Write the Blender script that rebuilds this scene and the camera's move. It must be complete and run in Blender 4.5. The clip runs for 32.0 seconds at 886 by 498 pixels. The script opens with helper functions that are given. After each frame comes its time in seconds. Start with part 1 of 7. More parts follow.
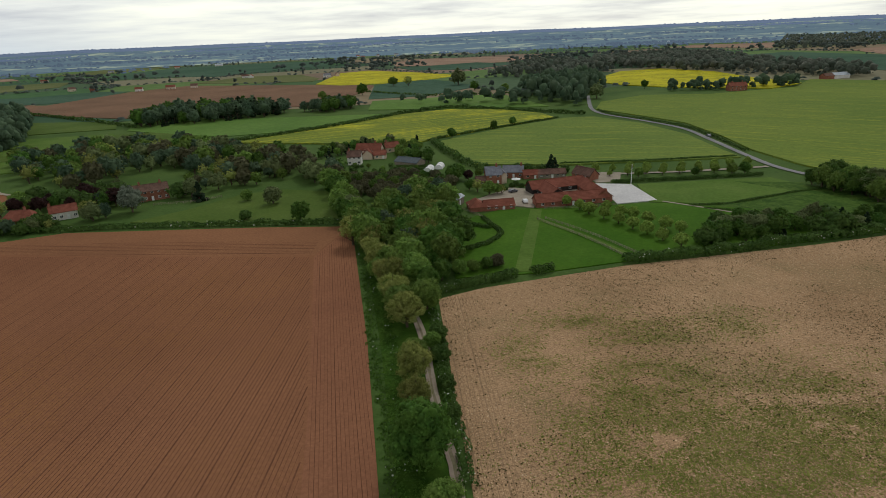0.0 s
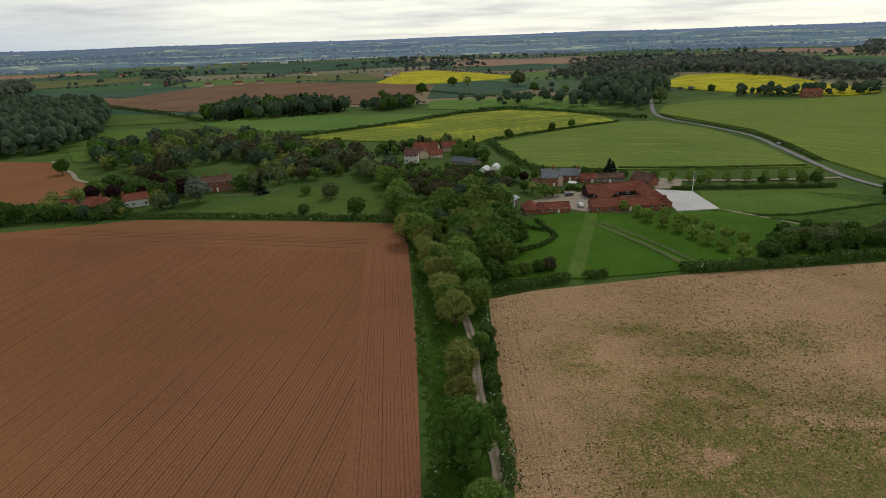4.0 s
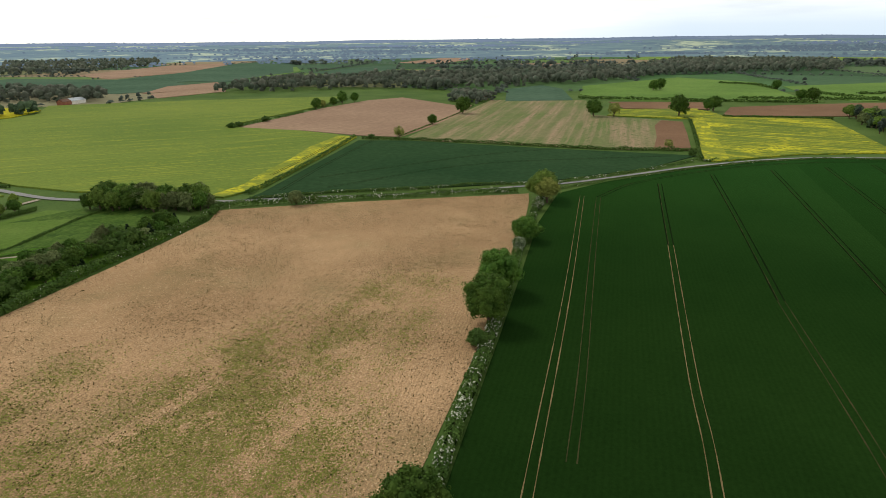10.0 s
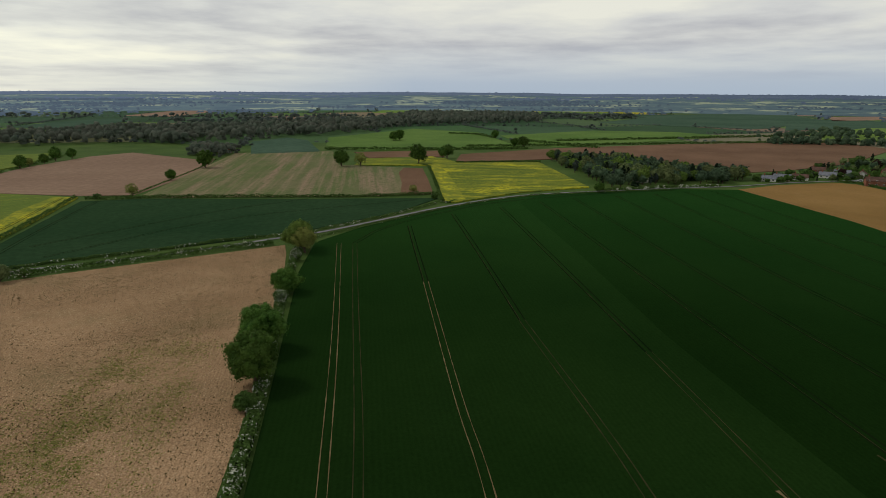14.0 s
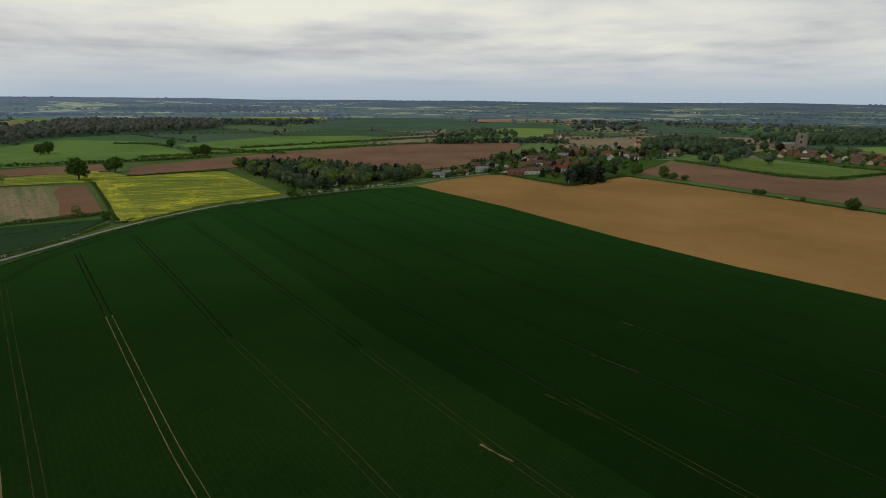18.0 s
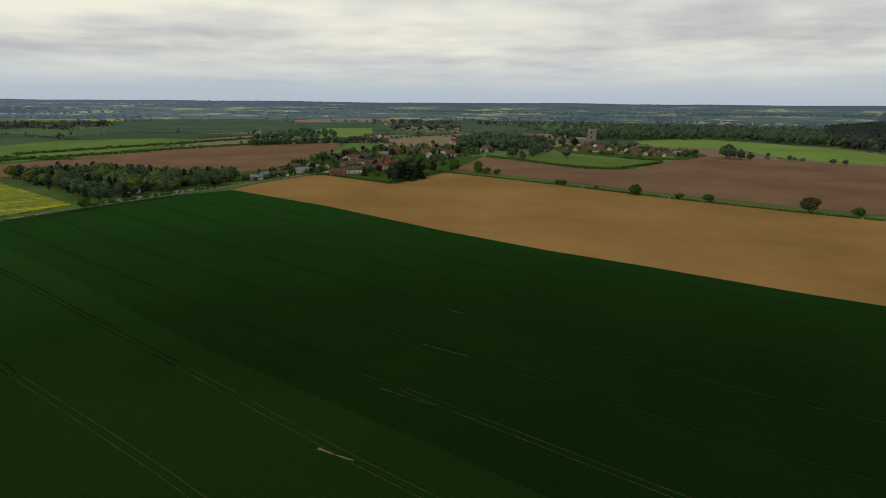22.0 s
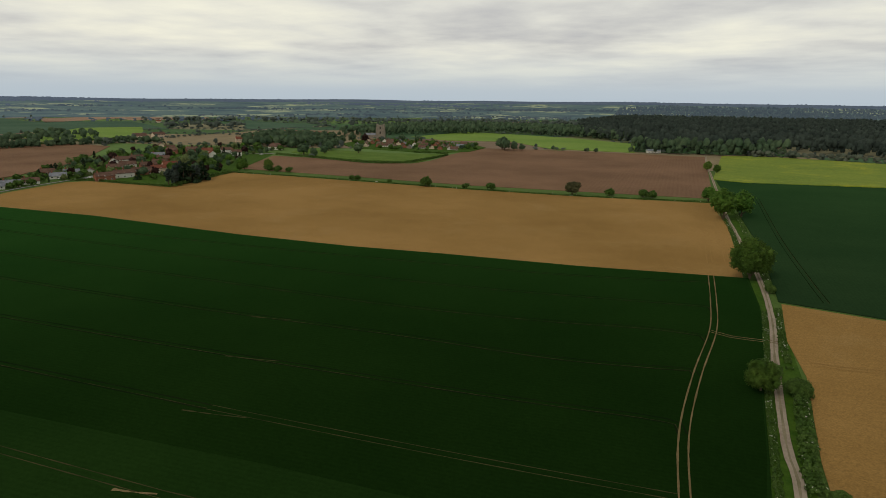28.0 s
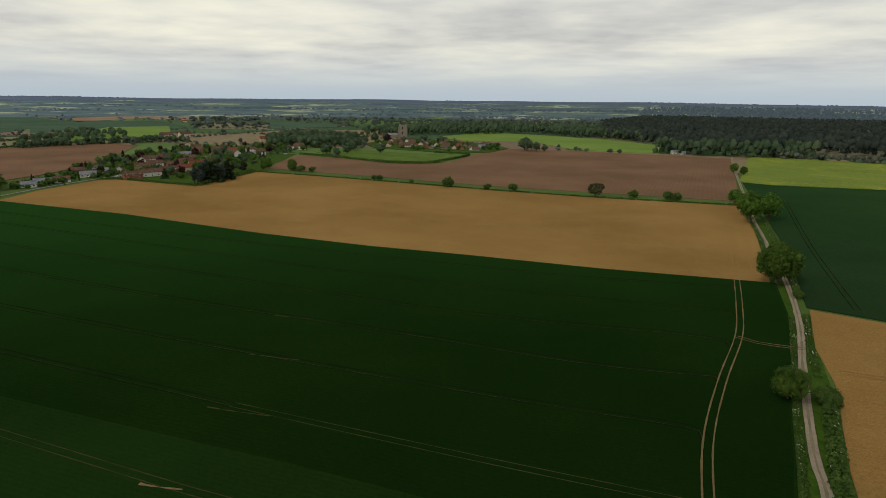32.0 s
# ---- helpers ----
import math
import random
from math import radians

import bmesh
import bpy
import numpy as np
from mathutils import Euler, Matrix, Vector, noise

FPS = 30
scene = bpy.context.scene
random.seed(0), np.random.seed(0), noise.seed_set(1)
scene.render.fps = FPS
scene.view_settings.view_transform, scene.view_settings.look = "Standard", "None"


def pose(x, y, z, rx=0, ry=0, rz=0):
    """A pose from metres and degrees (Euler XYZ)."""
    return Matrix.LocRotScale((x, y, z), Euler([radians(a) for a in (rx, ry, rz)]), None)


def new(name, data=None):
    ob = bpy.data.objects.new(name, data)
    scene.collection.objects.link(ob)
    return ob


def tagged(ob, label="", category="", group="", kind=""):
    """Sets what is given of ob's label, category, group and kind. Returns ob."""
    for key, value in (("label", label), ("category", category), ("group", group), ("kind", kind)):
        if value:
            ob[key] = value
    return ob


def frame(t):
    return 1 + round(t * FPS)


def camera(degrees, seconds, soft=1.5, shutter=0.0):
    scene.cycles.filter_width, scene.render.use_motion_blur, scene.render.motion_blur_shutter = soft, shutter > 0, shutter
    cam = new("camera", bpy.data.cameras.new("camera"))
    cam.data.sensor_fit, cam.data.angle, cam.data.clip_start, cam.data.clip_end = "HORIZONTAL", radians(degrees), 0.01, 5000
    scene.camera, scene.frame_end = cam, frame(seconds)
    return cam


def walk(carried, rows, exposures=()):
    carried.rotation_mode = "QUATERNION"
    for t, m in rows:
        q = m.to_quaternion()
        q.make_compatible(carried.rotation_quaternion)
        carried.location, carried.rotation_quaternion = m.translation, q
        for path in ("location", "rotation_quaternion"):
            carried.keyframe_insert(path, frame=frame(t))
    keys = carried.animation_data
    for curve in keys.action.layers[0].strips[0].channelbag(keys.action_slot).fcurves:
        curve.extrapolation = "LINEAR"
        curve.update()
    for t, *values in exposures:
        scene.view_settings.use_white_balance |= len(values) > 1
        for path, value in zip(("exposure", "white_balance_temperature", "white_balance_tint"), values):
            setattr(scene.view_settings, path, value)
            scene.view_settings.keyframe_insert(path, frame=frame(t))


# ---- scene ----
cam = camera(73.00, 32.0, soft=0.45)
PATH = [
    (0.0, pose(1.00, -1.99, 66.51, 70.21, 2.39, 3.56)),
    (0.5, pose(0.91, -2.18, 66.48, 70.23, 2.36, 4.96)),
    (1.0, pose(0.86, -2.35, 66.44, 70.37, 2.15, 8.68)),
    (1.5, pose(0.85, -2.48, 66.43, 70.41, 2.04, 10.85)),
    (2.0, pose(0.88, -2.55, 66.42, 70.40, 1.93, 12.08)),
    (2.5, pose(0.91, -2.58, 66.42, 70.47, 1.89, 12.67)),
    (4.5, pose(1.16, -2.47, 66.55, 70.34, 1.84, 6.07)),
    (5.0, pose(1.23, -2.45, 66.55, 70.19, 1.89, 1.89)),
    (5.5, pose(1.33, -2.41, 66.54, 69.95, 1.92, -3.81)),
    (6.0, pose(1.47, -2.30, 66.53, 69.68, 1.89, -10.18)),
    (6.5, pose(1.62, -2.08, 66.50, 69.45, 1.74, -17.05)),
    (7.0, pose(1.80, -1.77, 66.49, 69.25, 1.63, -24.12)),
    (7.5, pose(1.94, -1.41, 66.55, 69.10, 1.44, -31.28)),
    (8.0, pose(1.99, -1.00, 66.59, 68.98, 1.27, -39.21)),
    (8.5, pose(2.09, -0.52, 66.62, 68.93, 1.05, -45.39)),
    (9.0, pose(2.20, -0.05, 66.64, 68.90, 0.91, -51.07)),
    (9.5, pose(2.23, 0.35, 66.69, 69.26, 0.83, -56.16)),
    (10.0, pose(2.20, 0.65, 66.73, 70.65, 0.59, -59.75)),
    (10.5, pose(2.20, 0.82, 66.74, 73.08, 0.55, -61.15)),
    (11.0, pose(2.24, 0.85, 66.74, 74.69, 0.44, -62.84)),
    (11.5, pose(2.31, 0.83, 66.71, 74.87, 0.34, -65.96)),
    (12.0, pose(2.35, 0.80, 66.63, 74.91, 0.18, -68.98)),
    (12.5, pose(2.35, 0.78, 66.48, 74.95, 0.10, -72.19)),
    (13.0, pose(2.30, 0.76, 66.32, 75.05, -0.10, -75.68)),
    (13.5, pose(2.21, 0.71, 66.21, 75.15, -0.19, -78.91)),
    (14.0, pose(2.12, 0.70, 66.16, 75.34, -0.32, -83.13)),
    (14.5, pose(1.98, 0.74, 66.15, 75.49, -0.43, -87.89)),
    (15.0, pose(1.81, 0.88, 66.13, 75.65, -0.49, -92.87)),
    (15.5, pose(1.74, 1.04, 66.17, 75.74, -0.56, -97.54)),
    (17.5, pose(1.92, 1.46, 66.58, 76.04, -0.49, -109.09)),
    (18.0, pose(2.08, 1.51, 66.63, 76.04, -0.49, -112.22)),
    (18.5, pose(2.37, 1.55, 66.66, 76.02, -0.44, -115.37)),
    (19.0, pose(2.69, 1.60, 66.64, 76.01, -0.45, -117.49)),
    (19.5, pose(2.92, 1.62, 66.55, 76.00, -0.41, -119.21)),
    (20.0, pose(2.99, 1.50, 66.39, 76.04, -0.44, -120.74)),
    (20.5, pose(2.90, 1.28, 66.14, 76.13, -0.52, -122.38)),
    (21.0, pose(2.77, 1.05, 65.88, 76.17, -0.45, -123.98)),
    (21.5, pose(2.67, 0.82, 65.61, 76.19, -0.47, -125.81)),
    (22.0, pose(2.63, 0.63, 65.37, 76.22, -0.51, -129.05)),
    (22.5, pose(2.68, 0.53, 65.22, 76.29, -0.47, -134.56)),
    (23.0, pose(2.70, 0.53, 65.15, 76.25, -0.42, -140.58)),
    (23.5, pose(2.66, 0.50, 65.09, 76.18, -0.43, -145.32)),
    (24.0, pose(2.63, 0.55, 65.09, 76.13, -0.37, -148.34)),
    (24.5, pose(2.66, 0.68, 65.03, 76.12, -0.44, -150.04)),
    (25.0, pose(2.67, 0.77, 64.94, 76.21, -0.46, -150.07)),
    (25.5, pose(2.69, 0.88, 64.91, 76.24, -0.52, -149.86)),
    (27.5, pose(3.41, 1.13, 64.95, 76.16, -0.60, -148.84)),
    (28.0, pose(3.62, 1.13, 65.01, 76.07, -0.57, -148.70)),
    (28.5, pose(3.79, 1.09, 65.12, 75.98, -0.54, -148.39)),
    (29.0, pose(3.82, 1.08, 65.27, 75.97, -0.56, -148.09)),
    (29.5, pose(3.81, 1.11, 65.44, 75.99, -0.55, -147.81)),
    (30.0, pose(3.79, 1.20, 65.61, 75.97, -0.52, -147.54)),
    (30.5, pose(3.80, 1.29, 65.62, 76.02, -0.60, -147.27)),
    (31.0, pose(3.85, 1.34, 65.55, 76.05, -0.61, -147.04)),
    (31.5, pose(3.85, 1.33, 65.48, 76.09, -0.60, -146.85)),
    (32.0, pose(3.92, 1.32, 65.41, 76.05, -0.64, -146.63)),
]
walk(cam, PATH, exposures=[(0.0, 0.12, 6250, 10), (5.0, 0.08, 6450, 10), (7.0, 0.22, 6500, 10), (8.0, 0.45, 6550, 9), (9.0, 0.8, 6700, 8), (10.0, 0.76, 6750, 8), (11.0, 0.40, 6600, 8), (12.5, 0.0, 6500, 10), (15.0, -0.12, 6500, 10), (20.0, -0.07, 6650, 9), (25.0, 0.05, 6900, 8), (32.0, 0.05, 6950, 8)])

# ---------------------------------------------------------------- sky and light
SUN_YAW, SUN_UP = -14.0, 48.0   # degrees: turned from +y to the right, height


def node_tree(owner):
    owner.use_nodes = True
    t = owner.node_tree
    t.nodes.clear()
    return t


def nd(t, kind, **sets):
    n = t.nodes.new(kind)
    for k, v in sets.items():
        if k in n.inputs.keys():
            n.inputs[k].default_value = v
    return n


def make_world():
    w = bpy.data.worlds.new("overcast_sky")
    scene.world = w
    t = node_tree(w)
    L = t.links.new
    out = t.nodes.new("ShaderNodeOutputWorld")
    bg = t.nodes.new("ShaderNodeBackground")
    sky = t.nodes.new("ShaderNodeTexSky")
    sky.sky_type, sky.sun_disc = "NISHITA", False
    sky.sun_elevation, sky.sun_rotation = radians(SUN_UP), radians(-SUN_YAW)
    co = t.nodes.new("ShaderNodeTexCoord")
    sep = t.nodes.new("ShaderNodeSeparateXYZ")
    L(co.outputs["Generated"], sep.inputs[0])

    def math_(op, a, b=None, c=None):
        n = t.nodes.new("ShaderNodeMath")
        n.operation = op
        for i, v in enumerate((a, b, c)):
            if v is None:
                continue
            if isinstance(v, (int, float)):
                n.inputs[i].default_value = v
            else:
                L(v, n.inputs[i])
        return n.outputs[0]

    def ramp(fac, *stops):
        r = t.nodes.new("ShaderNodeValToRGB")
        els = r.color_ramp.elements
        while len(els) < len(stops):
            els.new(0.5)
        for e, (p, c) in zip(els, stops):
            e.position, e.color = p, (*c, 1)
        L(fac, r.inputs[0])
        return r.outputs[0]

    def mix(fac, a, b, blend="MIX"):
        m = t.nodes.new("ShaderNodeMix")
        m.data_type, m.blend_type = "RGBA", blend
        for i, v in ((0, fac), (6, a), (7, b)):
            if isinstance(v, (int, float)):
                m.inputs[i].default_value = v
            elif isinstance(v, tuple):
                m.inputs[i].default_value = (*v, 1)
            else:
                L(v, m.inputs[i])
        return m.outputs[2]

    up = math_("MAXIMUM", sep.outputs[2], 0.0)
    flat = math_("ADD", up, 0.07)
    cx, cy = math_("DIVIDE", sep.outputs[0], flat), math_("DIVIDE", sep.outputs[1], flat)
    com = t.nodes.new("ShaderNodeCombineXYZ")
    L(cx, com.inputs[0]), L(cy, com.inputs[1])
    n1 = nd(t, "ShaderNodeTexNoise", Scale=0.32, Detail=4.0, Roughness=0.5)
    n2 = nd(t, "ShaderNodeTexNoise", Scale=1.1, Detail=6.0, Roughness=0.58)
    L(com.outputs[0], n1.inputs["Vector"]), L(com.outputs[0], n2.inputs["Vector"])
    dens = math_("ADD", math_("MULTIPLY", n1.outputs[0], 0.7), math_("MULTIPLY", n2.outputs[0], 0.3))
    cloud = ramp(dens, (0.38, (0.47, 0.475, 0.51)), (0.5, (0.70, 0.705, 0.685)), (0.62, (0.90, 0.89, 0.78)))
    # thin hazy band over the horizon
    low = ramp(up, (0.0, (0.44, 0.53, 0.64)), (0.06, (0.50, 0.56, 0.64)), (0.10, (0.68, 0.69, 0.69)))
    fx, fy = math.sin(radians(-SUN_YAW)), math.cos(radians(SUN_YAW))
    side = math_("ADD", math_("MULTIPLY", sep.outputs[0], fx), math_("MULTIPLY", sep.outputs[1], fy))
    glow = ramp(math_("ADD", math_("MULTIPLY", side, 0.5), 0.5), (0.70, (0, 0, 0)), (0.97, (1, 1, 1)))
    low = mix(glow, low, (0.74, 0.735, 0.68))
    cloud = mix(ramp(math_("ADD", up, math_("MULTIPLY", glow, 0.055)), (0.015, (0, 0, 0)), (0.085, (1, 1, 1))), low, cloud)
    # thinner, brighter cloud round the hidden sun
    cloud = mix(glow, cloud, mix(1.0, cloud, (1.25, 1.245, 1.14), "MULTIPLY"))
    # the unseen sky overhead is dimmed so that it lights the ground less
    cloud = mix(1.0, cloud, ramp(up, (0.26, (1, 1, 1)), (0.55, (0.46, 0.46, 0.47))), "MULTIPLY")
    blue = mix(1.0, sky.outputs[0], (0.1, 0.1, 0.1), "MULTIPLY")
    L(mix(0.93, blue, cloud), bg.inputs[0])
    bg.inputs[1].default_value = 1.0
    L(bg.outputs[0], out.inputs[0])


make_world()
sun = new("sun", bpy.data.lights.new("sun", "SUN"))
sun.data.energy, sun.data.angle, sun.data.color = 0.9, radians(14), (1.0, 0.96, 0.88)
sun.matrix_world = pose(0, 0, 400, 90 - SUN_UP, 0, 180 + SUN_YAW)

# ---------------------------------------------------------------- materials


def mat(name, a, b, scale=0.05, fine=1.5, rough=0.9, rows=None, bump=0.0, islands=0.0, random_=0.0, spec=0.04, patch=None, metal=0.0, through_=0.0, sheen=0.0, grit=0.4, streak=None):
    """Two colours mixed by noise at two sizes. rows: (degrees, metres between, depth of tone). patch: (colour, size, from, to). islands, random_: spread of
    tone from piece to piece. streak: (colour, degrees, length, width, from, to), long flecks in one direction."""
    m = bpy.data.materials.new(name)
    t = node_tree(m)
    L = t.links.new
    out = t.nodes.new("ShaderNodeOutputMaterial")
    p = nd(t, "ShaderNodeBsdfPrincipled", Roughness=rough, Metallic=metal)
    p.inputs["Specular IOR Level"].default_value = spec
    if sheen:
        p.inputs["Sheen Weight"].default_value = sheen
        p.inputs["Sheen Roughness"].default_value = 0.25
        p.inputs["Sheen Tint"].default_value = (0.14, 0.5, 0.12, 1)
    geo = t.nodes.new("ShaderNodeNewGeometry")
    obc = t.nodes.new("ShaderNodeTexCoord")
    pos = geo.outputs["Position"]

    def noise_(s, detail=4.0, rough_=0.6, vec=pos):
        n = nd(t, "ShaderNodeTexNoise", Scale=s, Detail=detail, Roughness=rough_)
        L(vec, n.inputs["Vector"])
        return n.outputs[0]

    def mx(fac, x, y, blend="MIX"):
        k = t.nodes.new("ShaderNodeMix")
        k.data_type, k.blend_type = "RGBA", blend
        for i, v in ((0, fac), (6, x), (7, y)):
            if isinstance(v, (int, float)):
                k.inputs[i].default_value = v
            elif isinstance(v, tuple):
                k.inputs[i].default_value = (*v, 1)
            else:
                L(v, k.inputs[i])
        return k.outputs[2]

    def span(x, lo, hi, a0=0.0, a1=1.0):
        r = t.nodes.new("ShaderNodeMapRange")
        L(x, r.inputs[0])
        for i, v in enumerate((lo, hi, a0, a1)):
            r.inputs[i + 1].default_value = v
        return r.outputs[0]

    col = mx(span(noise_(scale), 0.35, 0.65), a, b)
    fn = noise_(fine, 4.0, 0.7)
    col = mx(1.0, col, mx(span(fn, 0.5 - 0.2 / grit, 0.5 + 0.2 / grit), (0.6, 0.6, 0.6), (1.4, 1.4, 1.4)), "MULTIPLY")
    if patch:
        c, size, lo, hi = patch
        pm = t.nodes.new("ShaderNodeMath")
        pm.operation = "MULTIPLY"
        L(span(noise_(size, 5.0, 0.65), lo, hi), pm.inputs[0])
        L(span(noise_(fine * 0.8, 2.0), 0.4, 0.55), pm.inputs[1])
        col = mx(pm.outputs[0], col, c)
    if streak:
        c, deg, long_, wide, lo, hi = streak
        turn = t.nodes.new("ShaderNodeMapping")
        turn.inputs["Rotation"].default_value = (0, 0, radians(-deg))
        L(pos, turn.inputs["Vector"])
        draw = t.nodes.new("ShaderNodeMapping")
        draw.inputs["Scale"].default_value = (1 / long_, 1 / wide, 1)
        L(turn.outputs[0], draw.inputs["Vector"])
        sm = t.nodes.new("ShaderNodeMath")
        sm.operation = "MULTIPLY"
        L(span(noise_(1.0, 5.0, 0.62, draw.outputs[0]), lo, hi), sm.inputs[0])
        L(span(noise_(fine, 2.0), 0.3, 0.5), sm.inputs[1])
        col = mx(sm.outputs[0], col, c)
    if rows:
        deg, gap, depth = rows
        mp = t.nodes.new("ShaderNodeMapping")
        mp.inputs["Rotation"].default_value = (0, 0, radians(-deg))
        L(pos, mp.inputs["Vector"])
        wv = nd(t, "ShaderNodeTexWave", Scale=2 * math.pi / (gap * 20.0) * 1.0, Distortion=0.5, Detail=2.0)
        wv.inputs["Detail Scale"].default_value = 0.4
        wv.bands_direction = "Y"
        L(mp.outputs[0], wv.inputs["Vector"])
        col = mx(span(wv.outputs["Fac"], 0.0, 1.0, 0.0, depth), col, mx(1.0, col, (0.45, 0.45, 0.45), "MULTIPLY"))
    if islands:
        v = span(geo.outputs["Random Per Island"], 0, 1, 1 - islands, 1 + islands)
        cc = t.nodes.new("ShaderNodeCombineColor")
        for i in range(3):
            L(v, cc.inputs[i])
        col = mx(1.0, col, cc.outputs[0], "MULTIPLY")
    if random_:
        oi = t.nodes.new("ShaderNodeObjectInfo")
        hs = t.nodes.new("ShaderNodeHueSaturation")
        L(span(oi.outputs["Random"], 0, 1, 0.5 - random_ * 0.009, 0.5 + random_ * 0.009), hs.inputs["Hue"])
        L(span(oi.outputs["Random"], 0, 1, 1 - random_ * 0.3, 1 + random_ * 0.3), hs.inputs["Value"])
        L(col, hs.inputs["Color"])
        col = hs.outputs[0]
    L(col, p.inputs["Base Color"])
    if bump:
        bn = nd(t, "ShaderNodeBump", Strength=bump, Distance=0.1)
        L(fn, bn.inputs["Height"])
        L(bn.outputs[0], p.inputs["Normal"])
    if through_:
        tr = t.nodes.new("ShaderNodeBsdfTranslucent")
        L(col, tr.inputs[0])
        ms = t.nodes.new("ShaderNodeMixShader")
        ms.inputs[0].default_value = through_
        L(p.outputs[0], ms.inputs[1]), L(tr.outputs[0], ms.inputs[2])
        L(ms.outputs[0], out.inputs[0])
    else:
        L(p.outputs[0], out.inputs[0])
    return m


def leaf(name, a, b, random_=0.85, scale=0.25):
    return mat(name, a, b, scale=scale, fine=0.8, rough=0.75, islands=0.24, random_=random_, spec=0.1, through_=0.3)


